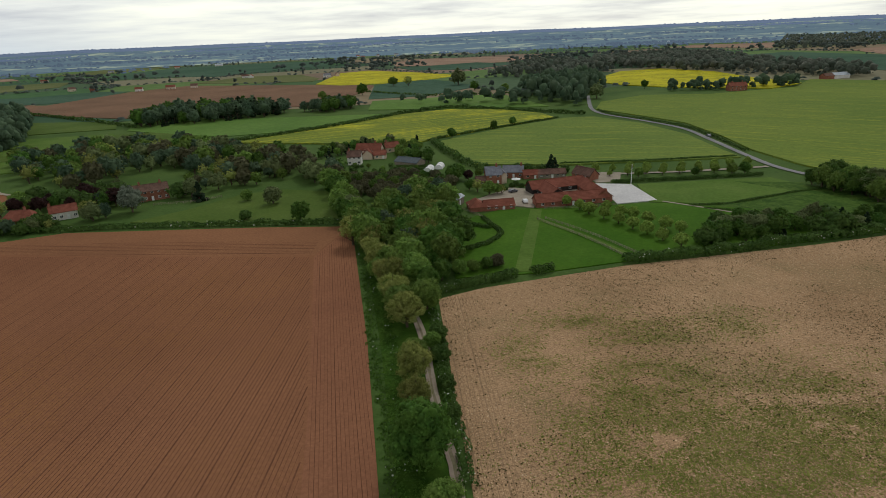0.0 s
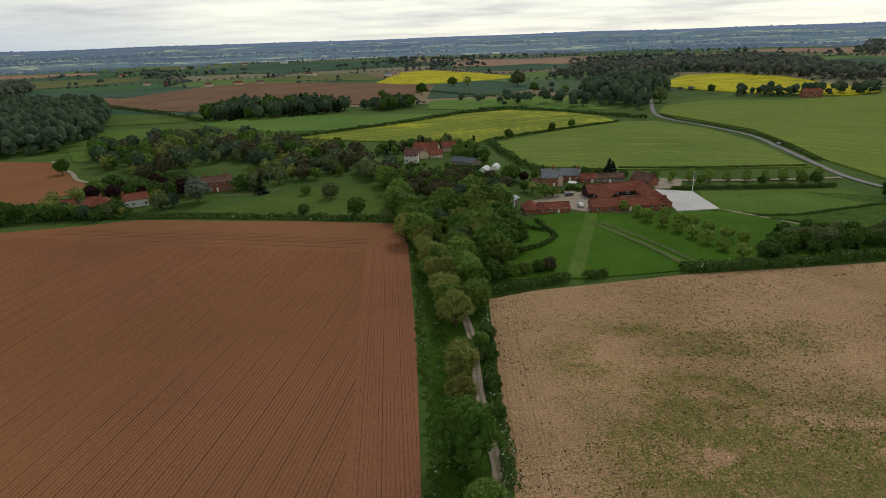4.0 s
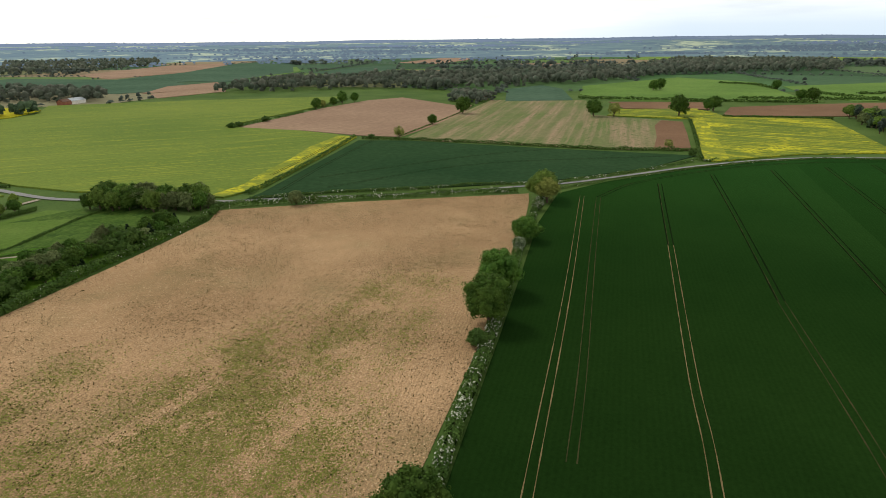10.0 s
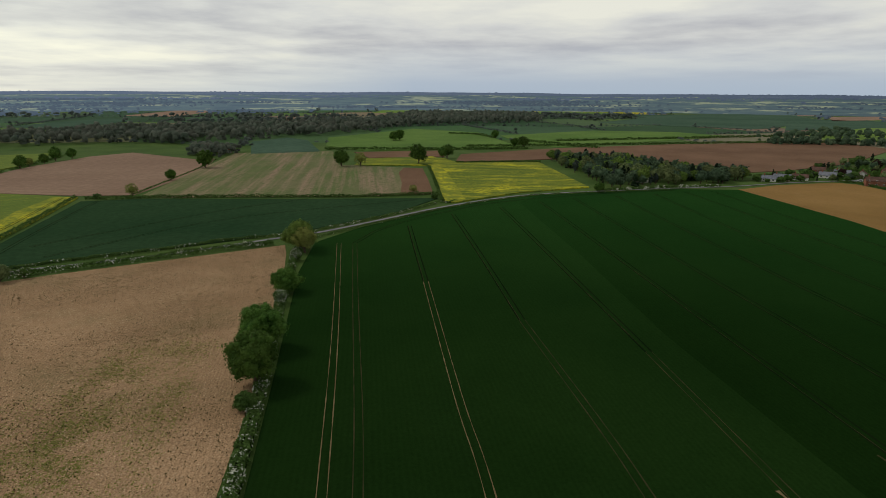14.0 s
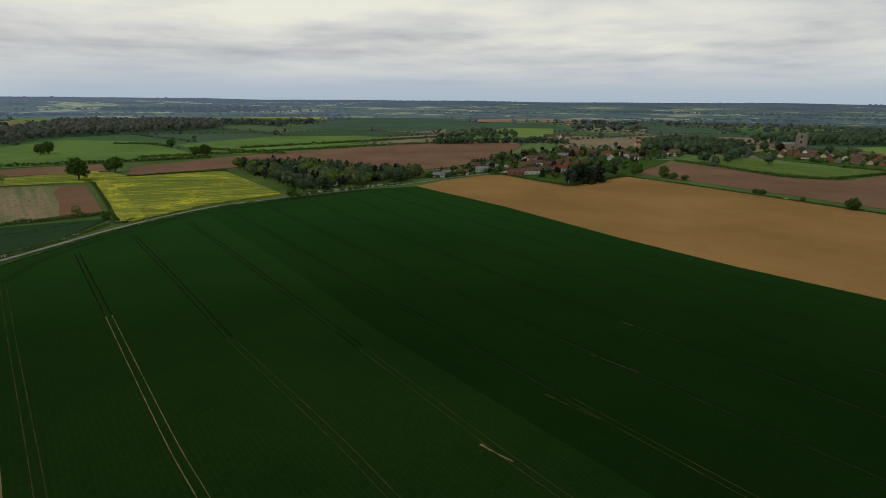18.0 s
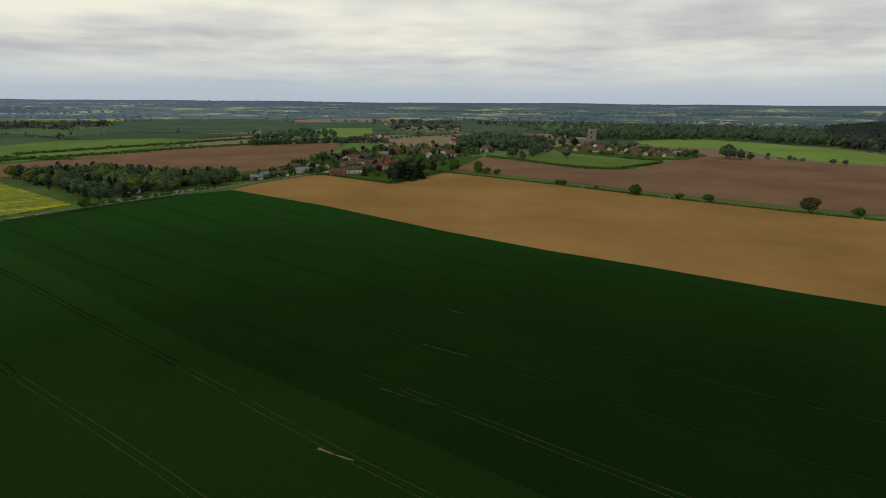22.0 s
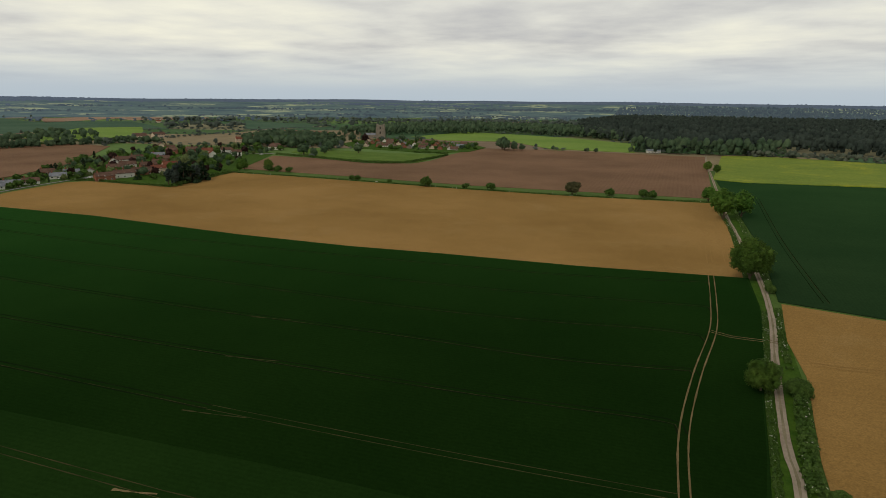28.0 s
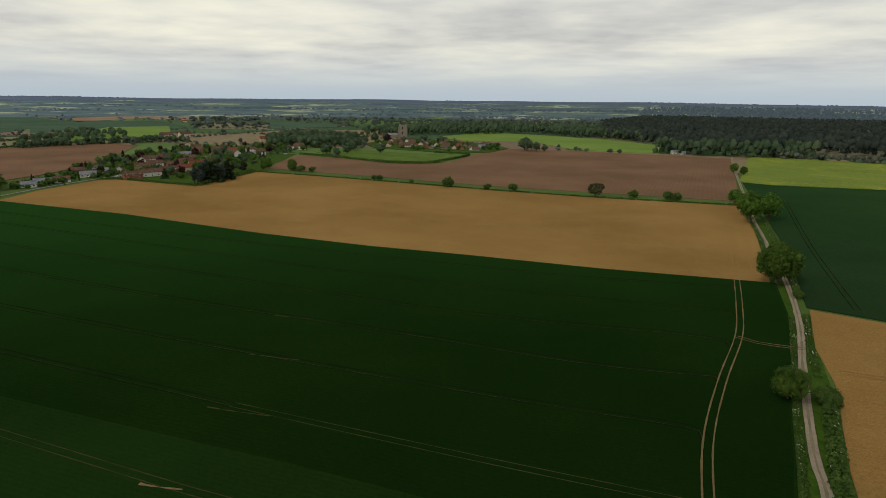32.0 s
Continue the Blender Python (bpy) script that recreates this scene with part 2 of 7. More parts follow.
M = {
    "grass": mat("rough_grass", (0.056, 0.105, 0.024), (0.09, 0.145, 0.036), 0.02, 0.7, bump=0.3),
    "lush": mat("lush_grass", (0.045, 0.115, 0.008), (0.07, 0.148, 0.014), 0.04, 0.9, bump=0.2),
    "meadow": mat("meadow_grass", (0.064, 0.11, 0.018), (0.098, 0.145, 0.03), 0.03, 0.8, bump=0.2),
    "mown": mat("mown_grass", (0.08, 0.145, 0.022), (0.11, 0.175, 0.034), 0.05, 0.8, bump=0.2),
    "lime": mat("young_barley", (0.14, 0.235, 0.045), (0.185, 0.28, 0.058), 0.01, 0.4),
    "green": mat("pasture", (0.09, 0.172, 0.034), (0.135, 0.228, 0.048), 0.01, 0.2),
    "wheat": mat("winter_wheat", (0.0084, 0.0255, 0.005), (0.0124, 0.034, 0.0068), 0.012, 1.4, rows=(14, 1.2, 0.16), bump=0.4, spec=0.0, rough=1.0, sheen=0.30),
    "wheat_dark": mat("lusher_wheat", (0.0056, 0.0185, 0.0032), (0.0084, 0.0248, 0.0045), 0.012, 1.4, rows=(14, 1.2, 0.16), bump=0.4, spec=0.0, rough=1.0, sheen=0.30),
    "rape_lane": mat("rape_before_flower", (0.14, 0.205, 0.036), (0.185, 0.245, 0.042), 0.01, 0.4, patch=((0.42, 0.41, 0.035), 0.014, 0.52, 0.74), streak=((0.30, 0.32, 0.05), -20, 70, 4, 0.52, 0.75)),
    "tussock": mat("tussocky_grass", (0.045, 0.095, 0.014), (0.08, 0.135, 0.024), 0.2, 0.8, bump=0.6, patch=((0.03, 0.072, 0.012), 0.12, 0.48, 0.6)),
    "lawn": mat("long_grass", (0.03, 0.074, 0.008), (0.058, 0.112, 0.014), 0.3, 1.5, bump=0.3),
    "wheat_lane": mat("winter_wheat_by_lane", (0.015, 0.035, 0.0145), (0.022, 0.046, 0.019), 0.012, 1.0, rows=(100, 1.2, 0.12), spec=0.0, rough=1.0, sheen=0.12),
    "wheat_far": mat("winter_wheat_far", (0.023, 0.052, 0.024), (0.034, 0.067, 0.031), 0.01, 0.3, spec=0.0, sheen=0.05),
    # far crop: paler and bluer green, with haze mixed into the colour
    "field_far": mat("haze_tinted_crop", (0.066, 0.116, 0.078), (0.086, 0.14, 0.095), 0.006, 0.1, spec=0.0),
    "olive_crop": mat("thin_olive_crop", (0.12, 0.145, 0.06), (0.165, 0.175, 0.08), 0.006, 0.2, spec=0.0),
    "brown": mat("drilled_soil", (0.225, 0.104, 0.056), (0.285, 0.135, 0.070), 0.012, 1.4, bump=0.3, spec=0.0, patch=((0.30, 0.148, 0.048), 0.008, 0.45, 0.8)),
    "brown_head": mat("headland_soil", (0.235, 0.106, 0.060), (0.295, 0.138, 0.074), 0.015, 1.4, bump=0.3, spec=0.0),
    "brown_top": mat("top_headland_soil", (0.22, 0.106, 0.056), (0.28, 0.136, 0.07), 0.015, 1.4, bump=0.3, spec=0.0),
    "furrow": mat("furrow_soil", (0.12, 0.053, 0.030), (0.17, 0.077, 0.043), 0.05, 1.0, spec=0.0),
    "pale_mark": mat("pale_wheel_mark", (0.30, 0.185, 0.068), (0.36, 0.23, 0.09), 0.1, 1.0, spec=0.0),
    "straw": mat("loose_straw", (0.48, 0.345, 0.21), (0.57, 0.42, 0.26), 0.05, 1.0, islands=0.3, spec=0.0),
    "bare_row": mat("stubble_row", (0.25, 0.165, 0.092), (0.32, 0.21, 0.122), 0.1, 1.0, spec=0.0),
    "brown_far": mat("tilled_soil", (0.165, 0.095, 0.056), (0.225, 0.13, 0.078), 0.014, 1.2, rows=(100, 3.2, 0.14), grit=0.7),
    "pink": mat("dry_soil", (0.27, 0.175, 0.12), (0.33, 0.22, 0.15), 0.01, 0.2, rows=(100, 7, 0.12)),
    "sand": mat("sandy_seedbed", (0.255, 0.15, 0.048), (0.335, 0.20, 0.07), 0.012, 2.5, rows=(14, 2.4, 0.07), spec=0.02, grit=0.7, patch=((0.36, 0.235, 0.10), 0.03, 0.55, 0.8)),
    "stubble": mat("stubble_soil", (0.345, 0.222, 0.122), (0.46, 0.30, 0.17), 0.025, 3.2, rows=(18, 0.8, 0.22), bump=0.6, spec=0.0, grit=1.3, patch=((0.20, 0.17, 0.08), 0.03, 0.5, 0.75)),
    "mixed": mat("patchy_crop", (0.125, 0.165, 0.055), (0.185, 0.18, 0.085), 0.02, 0.3, rows=(14, 12, 0.12), streak=((0.34, 0.235, 0.16), 14, 150, 6, 0.44, 0.68)),
    "rape": mat("rape_in_leaf", (0.115, 0.175, 0.034), (0.155, 0.215, 0.042), 0.01, 0.5, patch=((0.42, 0.40, 0.03), 0.03, 0.66, 0.84), streak=((0.34, 0.345, 0.05), -6, 60, 2.2, 0.54, 0.8)),
    "rape_north": mat("rape_in_bud", (0.115, 0.175, 0.03), (0.16, 0.215, 0.038), 0.008, 0.5, patch=((0.45, 0.42, 0.03), 0.03, 0.64, 0.82), streak=((0.36, 0.355, 0.04), -38, 70, 2.4, 0.54, 0.8)),
    "rape_gold": mat("rape_in_flower", (0.38, 0.36, 0.012), (0.56, 0.50, 0.02), 0.02, 0.5, rows=(12, 9, 0.12), patch=((0.12, 0.15, 0.025), 0.05, 0.5, 0.7)),
    "rape_streak": mat("rape_coming_into_flower", (0.125, 0.18, 0.03), (0.19, 0.23, 0.034), 0.012, 0.5, patch=((0.58, 0.54, 0.03), 0.012, 0.54, 0.68), streak=((0.54, 0.50, 0.03), 28, 70, 2.2, 0.5, 0.68)),
    "rape_east": mat("rape_half_out", (0.105, 0.155, 0.024), (0.155, 0.20, 0.03), 0.012, 0.5, patch=((0.58, 0.53, 0.03), 0.02, 0.52, 0.64), streak=((0.52, 0.48, 0.03), 88, 70, 3.0, 0.5, 0.66)),
    "rape_margin": mat("rape_edge_in_flower", (0.16, 0.21, 0.03), (0.24, 0.265, 0.034), 0.05, 0.6, patch=((0.58, 0.53, 0.03), 0.06, 0.45, 0.66)),
    "asphalt": mat("asphalt", (0.21, 0.21, 0.215), (0.28, 0.275, 0.27), 0.08, 2.0),
    "lane": mat("worn_lane", (0.25, 0.20, 0.155), (0.33, 0.275, 0.215), 0.1, 1.2),
    "crown": mat("lane_middle", (0.16, 0.145, 0.085), (0.24, 0.205, 0.14), 0.15, 1.5, spec=0.0),
    "concrete": mat("pale_concrete", (0.55, 0.54, 0.53), (0.64, 0.63, 0.61), 0.08, 1.5),
    "gravel": mat("gravel", (0.30, 0.26, 0.20), (0.38, 0.33, 0.26), 0.2, 2.0),
    "track": mat("bare_wheeling", (0.12, 0.09, 0.04), (0.20, 0.15, 0.075), 0.1, 1.5),
    "faint": mat("thin_crop", (0.03, 0.036, 0.014), (0.06, 0.056, 0.024), 0.1, 1.5, spec=0.0),
    "tread": mat("trodden_crop", (0.005, 0.0125, 0.004), (0.010, 0.0175, 0.006), 0.05, 1.5, spec=0.0),
    "bark": mat("bark", (0.07, 0.05, 0.035), (0.13, 0.10, 0.07), 1.0, 6.0, bump=0.4),
    "oak": leaf("oak_leaves", (0.05, 0.115, 0.018), (0.10, 0.18, 0.03)),
    "ash": leaf("young_bronze_leaves", (0.20, 0.24, 0.055), (0.285, 0.305, 0.085)),
    "maple": leaf("fresh_leaves", (0.11, 0.19, 0.034), (0.175, 0.26, 0.052)),
    "olive": leaf("willow_leaves", (0.12, 0.16, 0.06), (0.17, 0.205, 0.08)),
    "silver": leaf("silver_leaves", (0.14, 0.17, 0.12), (0.20, 0.23, 0.17), 0.2),
    "dark": leaf("conifer_needles", (0.014, 0.030, 0.014), (0.026, 0.045, 0.020)),
    "copper": leaf("copper_leaves", (0.035, 0.018, 0.016), (0.055, 0.026, 0.022), 0.2),
    "plum": leaf("plum_leaves", (0.085, 0.09, 0.045), (0.13, 0.125, 0.06), 0.4),
    # far leaves: greyed and blued, haze put into the base colour
    "distant": leaf("haze_tinted_leaves", (0.075, 0.10, 0.088), (0.12, 0.145, 0.12), 0.2, 0.03),
    "young": leaf("young_tree_leaves", (0.19, 0.29, 0.05), (0.26, 0.35, 0.07), 0.3),
    # woodland, forest and pine leaves carry a bluish haze lift in their colour
    "wood": leaf("haze_tinted_woodland", (0.092, 0.125, 0.088), (0.155, 0.165, 0.128), 0.3, 0.03),
    "forest": leaf("forest_leaves", (0.056, 0.10, 0.056), (0.10, 0.148, 0.078), 0.2, 0.07),
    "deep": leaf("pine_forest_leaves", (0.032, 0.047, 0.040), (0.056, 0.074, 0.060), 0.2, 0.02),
    "hedge": leaf("hedge_leaves", (0.055, 0.11, 0.022), (0.095, 0.16, 0.036), 0.3),
    "verge": leaf("verge_grass", (0.06, 0.135, 0.016), (0.095, 0.185, 0.026), 0.2),
    "blossom": mat("may_blossom", (0.48, 0.50, 0.40), (0.62, 0.63, 0.53), 0.5, 2.0),
    "weed": leaf("weed_leaves", (0.085, 0.072, 0.028), (0.13, 0.108, 0.044), 0.2),
    "drift": leaf("green_weeds", (0.17, 0.19, 0.036), (0.25, 0.255, 0.062), 0.2),
    "brick": mat("red_brick", (0.24, 0.095, 0.06), (0.33, 0.15, 0.10), 0.5, 5.0),
    "tile": mat("red_pantiles", (0.175, 0.062, 0.042), (0.25, 0.094, 0.064), 0.4, 4.0, islands=0.2),
    "tile_old": mat("weathered_tiles", (0.115, 0.07, 0.055), (0.185, 0.11, 0.085), 0.4, 4.0, islands=0.2),
    "slate": mat("slate", (0.17, 0.18, 0.21), (0.25, 0.26, 0.29), 0.5, 4.0, rough=0.6),
    "render": mat("white_render", (0.66, 0.63, 0.58), (0.76, 0.74, 0.70), 0.4, 3.0),
    "cream": mat("cream_render", (0.60, 0.48, 0.36), (0.68, 0.56, 0.44), 0.4, 3.0),
    "flint": mat("flint_wall", (0.20, 0.17, 0.14), (0.29, 0.25, 0.20), 0.6, 5.0),
    "boards": mat("dark_boards", (0.03, 0.027, 0.025), (0.06, 0.05, 0.045), 0.6, 5.0),
    "timber": mat("grey_timber", (0.22, 0.18, 0.14), (0.32, 0.27, 0.21), 1.0, 5.0),
    "sheet": mat("grey_sheet_roof", (0.42, 0.46, 0.50), (0.52, 0.56, 0.60), 0.3, 3.0, rough=0.5),
    "green_sheet": mat("dark_sheet_roof", (0.10, 0.12, 0.13), (0.14, 0.16, 0.17), 0.3, 3.0, rough=0.5),
    "frame": mat("white_paint", (0.74, 0.74, 0.72), (0.80, 0.80, 0.78), 1.0, 6.0),
    "glass": mat("window_glass", (0.03, 0.035, 0.04), (0.05, 0.055, 0.06), 1.0, 3.0, rough=0.08, spec=0.8),
    "tyre": mat("rubber", (0.02, 0.02, 0.02), (0.03, 0.03, 0.03), 1.0, 6.0),
    "car_white": mat("white_car_paint", (0.70, 0.70, 0.70), (0.76, 0.76, 0.76), 1.0, 3.0, rough=0.3, spec=0.5),
    "car_grey": mat("grey_car_paint", (0.12, 0.13, 0.15), (0.15, 0.16, 0.18), 1.0, 3.0, rough=0.3, spec=0.5),
}


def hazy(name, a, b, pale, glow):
    """The backdrop: woods and fields, with haze painted in as a bluish glow."""
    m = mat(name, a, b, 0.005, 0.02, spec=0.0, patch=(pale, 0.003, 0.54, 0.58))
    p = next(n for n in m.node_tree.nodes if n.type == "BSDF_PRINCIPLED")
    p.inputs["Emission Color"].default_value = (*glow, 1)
    # the painted haze glow is set stronger towards the hidden sun
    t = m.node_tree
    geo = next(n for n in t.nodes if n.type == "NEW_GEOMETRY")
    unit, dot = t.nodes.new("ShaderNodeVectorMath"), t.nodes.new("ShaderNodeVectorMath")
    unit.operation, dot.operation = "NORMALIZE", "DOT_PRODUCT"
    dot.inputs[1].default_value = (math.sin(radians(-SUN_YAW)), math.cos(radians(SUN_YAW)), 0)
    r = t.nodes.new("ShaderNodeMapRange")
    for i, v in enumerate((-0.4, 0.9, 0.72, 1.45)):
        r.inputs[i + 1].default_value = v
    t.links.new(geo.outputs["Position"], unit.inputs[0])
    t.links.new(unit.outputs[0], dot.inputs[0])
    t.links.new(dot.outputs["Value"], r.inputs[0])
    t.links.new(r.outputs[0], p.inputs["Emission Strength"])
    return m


M["haze_glow_hills"] = hazy("haze_glow_hills", (0.028, 0.036, 0.042), (0.045, 0.058, 0.062), (0.07, 0.085, 0.075), (0.070, 0.093, 0.142))
M["haze_glow_plain"] = hazy("haze_glow_plain", (0.035, 0.06, 0.045), (0.085, 0.125, 0.075), (0.33, 0.36, 0.17), (0.050, 0.070, 0.104))
M["haze_glow_trees"] = hazy("haze_glow_trees", (0.028, 0.042, 0.034), (0.05, 0.065, 0.05), (0.06, 0.07, 0.05), (0.046, 0.064, 0.094))

# ---------------------------------------------------------------- tools
rng = np.random.default_rng(7)


def mesh_of(name, verts, faces, material):
    me = bpy.data.meshes.new(name)
    me.from_pydata(verts, [], faces)
    me.materials.append(material)
    me.update()
    return me


def quads_mesh(name, q, material, slots=None, more=(), solid=()):
    """A mesh of loose quads from an array (n, 4, 3), with the smooth solids (places, faces) added to it."""
    n = len(q)
    places, faces = [np.asarray(q, dtype=np.float32).reshape(-1, 3)], [np.arange(n * 4, dtype=np.int32).reshape(-1, 4)]
    count = n * 4
    for v, f in solid:
        places.append(np.asarray(v, dtype=np.float32))
        faces.append(np.asarray(f, dtype=np.int32) + count)
        count += len(v)
    places, faces = np.concatenate(places), np.concatenate(faces)
    me = bpy.data.meshes.new(name)
    me.vertices.add(count)
    me.vertices.foreach_set("co", places.ravel())
    me.loops.add(len(faces) * 4)
    me.loops.foreach_set("vertex_index", faces.ravel())
    me.polygons.add(len(faces))
    me.polygons.foreach_set("loop_start", np.arange(len(faces), dtype=np.int32) * 4)
    me.materials.append(material)
    for m in more:
        me.materials.append(m)
    if slots is not None:
        me.polygons.foreach_set("material_index", np.concatenate([np.asarray(slots, dtype=np.int32), np.zeros(len(faces) - n, dtype=np.int32)]))
    if len(faces) > n:
        me.polygons.foreach_set("use_smooth", np.arange(len(faces)) >= n)
    me.update(calc_edges=True)
    return me


def part(name, data, parent, label=""):
    ob = new(name, data)
    ob.parent = parent
    return tagged(ob, label)


def part_bm(name, bm, material, parent, label=""):
    me = bpy.data.meshes.new(name)
    bm.to_mesh(me)
    bm.free()
    me.materials.append(material)
    return part(name, me, parent, label)


def empty(name, m, label="", category="", group=""):
    ob = new(name)
    ob.empty_display_size = 0.5
    ob.matrix_basis = m
    return tagged(ob, label, category, group)


def height(x, y):
    """The lie of the land: level round the camera, low hills far off."""
    r = np.hypot(x, y)
    s = np.clip((r - 2300) / 2600, 0, 1)
    s = s * s * (3 - 2 * s)
    a = np.arctan2(y, x)
    return s * (56 + 2.5 * np.sin(5 * a + 1) + 2 * np.sin(13 * a) + 1.5 * np.sin(29 * a + 2))


def slab(name, outline, material, top, label, category, skirt=True):
    """A field or paved area: its outline, raised by its own height."""
    n = len(outline)
    v = [(x, y, top) for x, y in outline]
    f = [tuple(range(n))]
    area = sum(outline[i][0] * outline[(i + 1) % n][1] - outline[(i + 1) % n][0] * outline[i][1] for i in range(n))
    if area < 0:
        f = [tuple(reversed(range(n)))]
    if skirt:
        v += [(x, y, -0.2) for x, y in outline]
        f += [(i, (i + 1) % n, n + (i + 1) % n, n + i) for i in range(n)]
    ob = new(name, mesh_of(name, v, f, material))
    return tagged(ob, label, category, kind="structure")


def smooth(points, step=6.0):
    """A smooth line through a few points, as an array of places about step apart."""
    p = np.array(points, float)
    p = np.vstack([2 * p[0] - p[1], p, 2 * p[-1] - p[-2]])
    out = []
    for i in range(1, len(p) - 2):
        n = max(1, int(np.hypot(*(p[i + 1] - p[i])) / step))
        t = (np.arange(n) / n)[:, None]
        a, b, c, d = p[i - 1:i + 3]
        out.append(0.5 * (2 * b + (c - a) * t + (2 * a - 5 * b + 4 * c - d) * t ** 2 + (3 * b - a - 3 * c + d) * t ** 3))
    out.append(p[-2][None])
    return np.vstack(out)


def sides(line):
    d = np.gradient(line, axis=0)
    d /= np.linalg.norm(d, axis=1)[:, None] + 1e-9
    return np.stack([-d[:, 1], d[:, 0]], 1)


def ribbon_mesh(name, line, width, top, material, shift=0.0, wobble=0.0):
    n = sides(line)
    k = len(line)
    w = width / 2 + wobble * rng.uniform(-1, 1, k)
    a, b = line + n * (shift + w)[:, None], line + n * (shift - w)[:, None]
    v = np.zeros((2 * k, 3))
    v[:k, :2], v[k:, :2], v[:, 2] = a, b, top
    f = [(i, k + i, k + i + 1, i + 1) for i in range(k - 1)]
    return mesh_of(name, v.tolist(), f, material)


# ---------------------------------------------------------------- plants


def cards(n, centre, radius, size, squash=0.85, inner=0.55):
    """Leaf cards on a rough ball: an array (n, 4, 3)."""
    d = rng.normal(size=(n, 3))
    d /= np.linalg.norm(d, axis=1)[:, None]
    r = radius * rng.uniform(inner, 1.05, n) ** 0.7
    c = d * r[:, None] * (1, 1, squash) + centre
    nrm = d + rng.normal(size=(n, 3)) * 0.4 + (0, 0, 0.4)
    nrm /= np.linalg.norm(nrm, axis=1)[:, None]
    u = np.cross(nrm, rng.normal(size=(n, 3)))
    u /= np.linalg.norm(u, axis=1)[:, None]
    w = np.cross(nrm, u)
    s = size * rng.uniform(0.55, 1.25, (n, 1))
    e = s * rng.uniform(0.55, 1.0, (n, 1))
    return np.stack([c - u * s - w * e * 0.6, c + u * s * 0.5 - w * e, c + u * s + w * e * 0.6, c - u * s * 0.5 + w * e], 1)


def ball_shape(n=2):
    """A cube of n x n quads a side, blown up into a ball: places and faces."""
    places, faces = {}, []
    for axis in range(3):
        for sgn in (-1, 1):
            for i in range(n):
                for j in range(n):
                    f = []
                    for di, dj in ((0, 0), (1, 0), (1, 1), (0, 1)) if sgn > 0 else ((0, 0), (0, 1), (1, 1), (1, 0)):
                        p = [0.0, 0.0, 0.0]
                        p[axis], p[(axis + 1) % 3], p[(axis + 2) % 3] = sgn, 2 * (i + di) / n - 1, 2 * (j + dj) / n - 1
                        f.append(places.setdefault(tuple(p), len(places)))
                    faces.append(f)
    v = np.array(list(places))
    return v / np.linalg.norm(v, axis=1)[:, None], np.array(faces)


BALL, BODY = ball_shape(), ball_shape(4)
def cap_shape(*rings):
    """The upper part of a ball, for clumps that are seen from above: rings of six places at these heights (radians)."""
    v = [(math.cos(k * 1.0472 + 0.52 * i) * math.cos(u), math.sin(k * 1.0472 + 0.52 * i) * math.cos(u), math.sin(u)) for i, u in enumerate(rings) for k in range(6)]
    f = [(6 * i + k, 6 * i + (k + 1) % 6, 6 * i + 6 + (k + 1) % 6, 6 * i + 6 + k) for i in range(len(rings) - 1) for k in range(6)]
    t = 6 * (len(rings) - 1)
    return np.array(v), np.array(f + [(t, t + 1, t + 2, t + 3), (t, t + 3, t + 4, t + 5)])


CAP, DOME = cap_shape(-0.4, 1.0), cap_shape(-0.45, 0.4, 1.15)


def clumps(c, radius, squash=0.85, rough=0.2, shape=BALL):
    """Uneven solid leaf clumps, the inside of a crown: places and faces."""
    v, f = shape
    n = len(c)
    a = rng.uniform(0, 6.28, n)
    x = v[None, :, 0] * np.cos(a)[:, None] - v[None, :, 1] * np.sin(a)[:, None]
    y = v[None, :, 0] * np.sin(a)[:, None] + v[None, :, 1] * np.cos(a)[:, None]
    p = np.stack([x, y, np.broadcast_to(v[None, :, 2] * squash, x.shape)], 2)
    p = p * (np.asarray(radius)[:, None] * rng.uniform(1 - rough, 1 + rough, x.shape))[:, :, None] + np.asarray(c)[:, None, :]
    return p.reshape(-1, 3), (f[None] + (np.arange(n) * len(v))[:, None, None]).reshape(-1, 4)


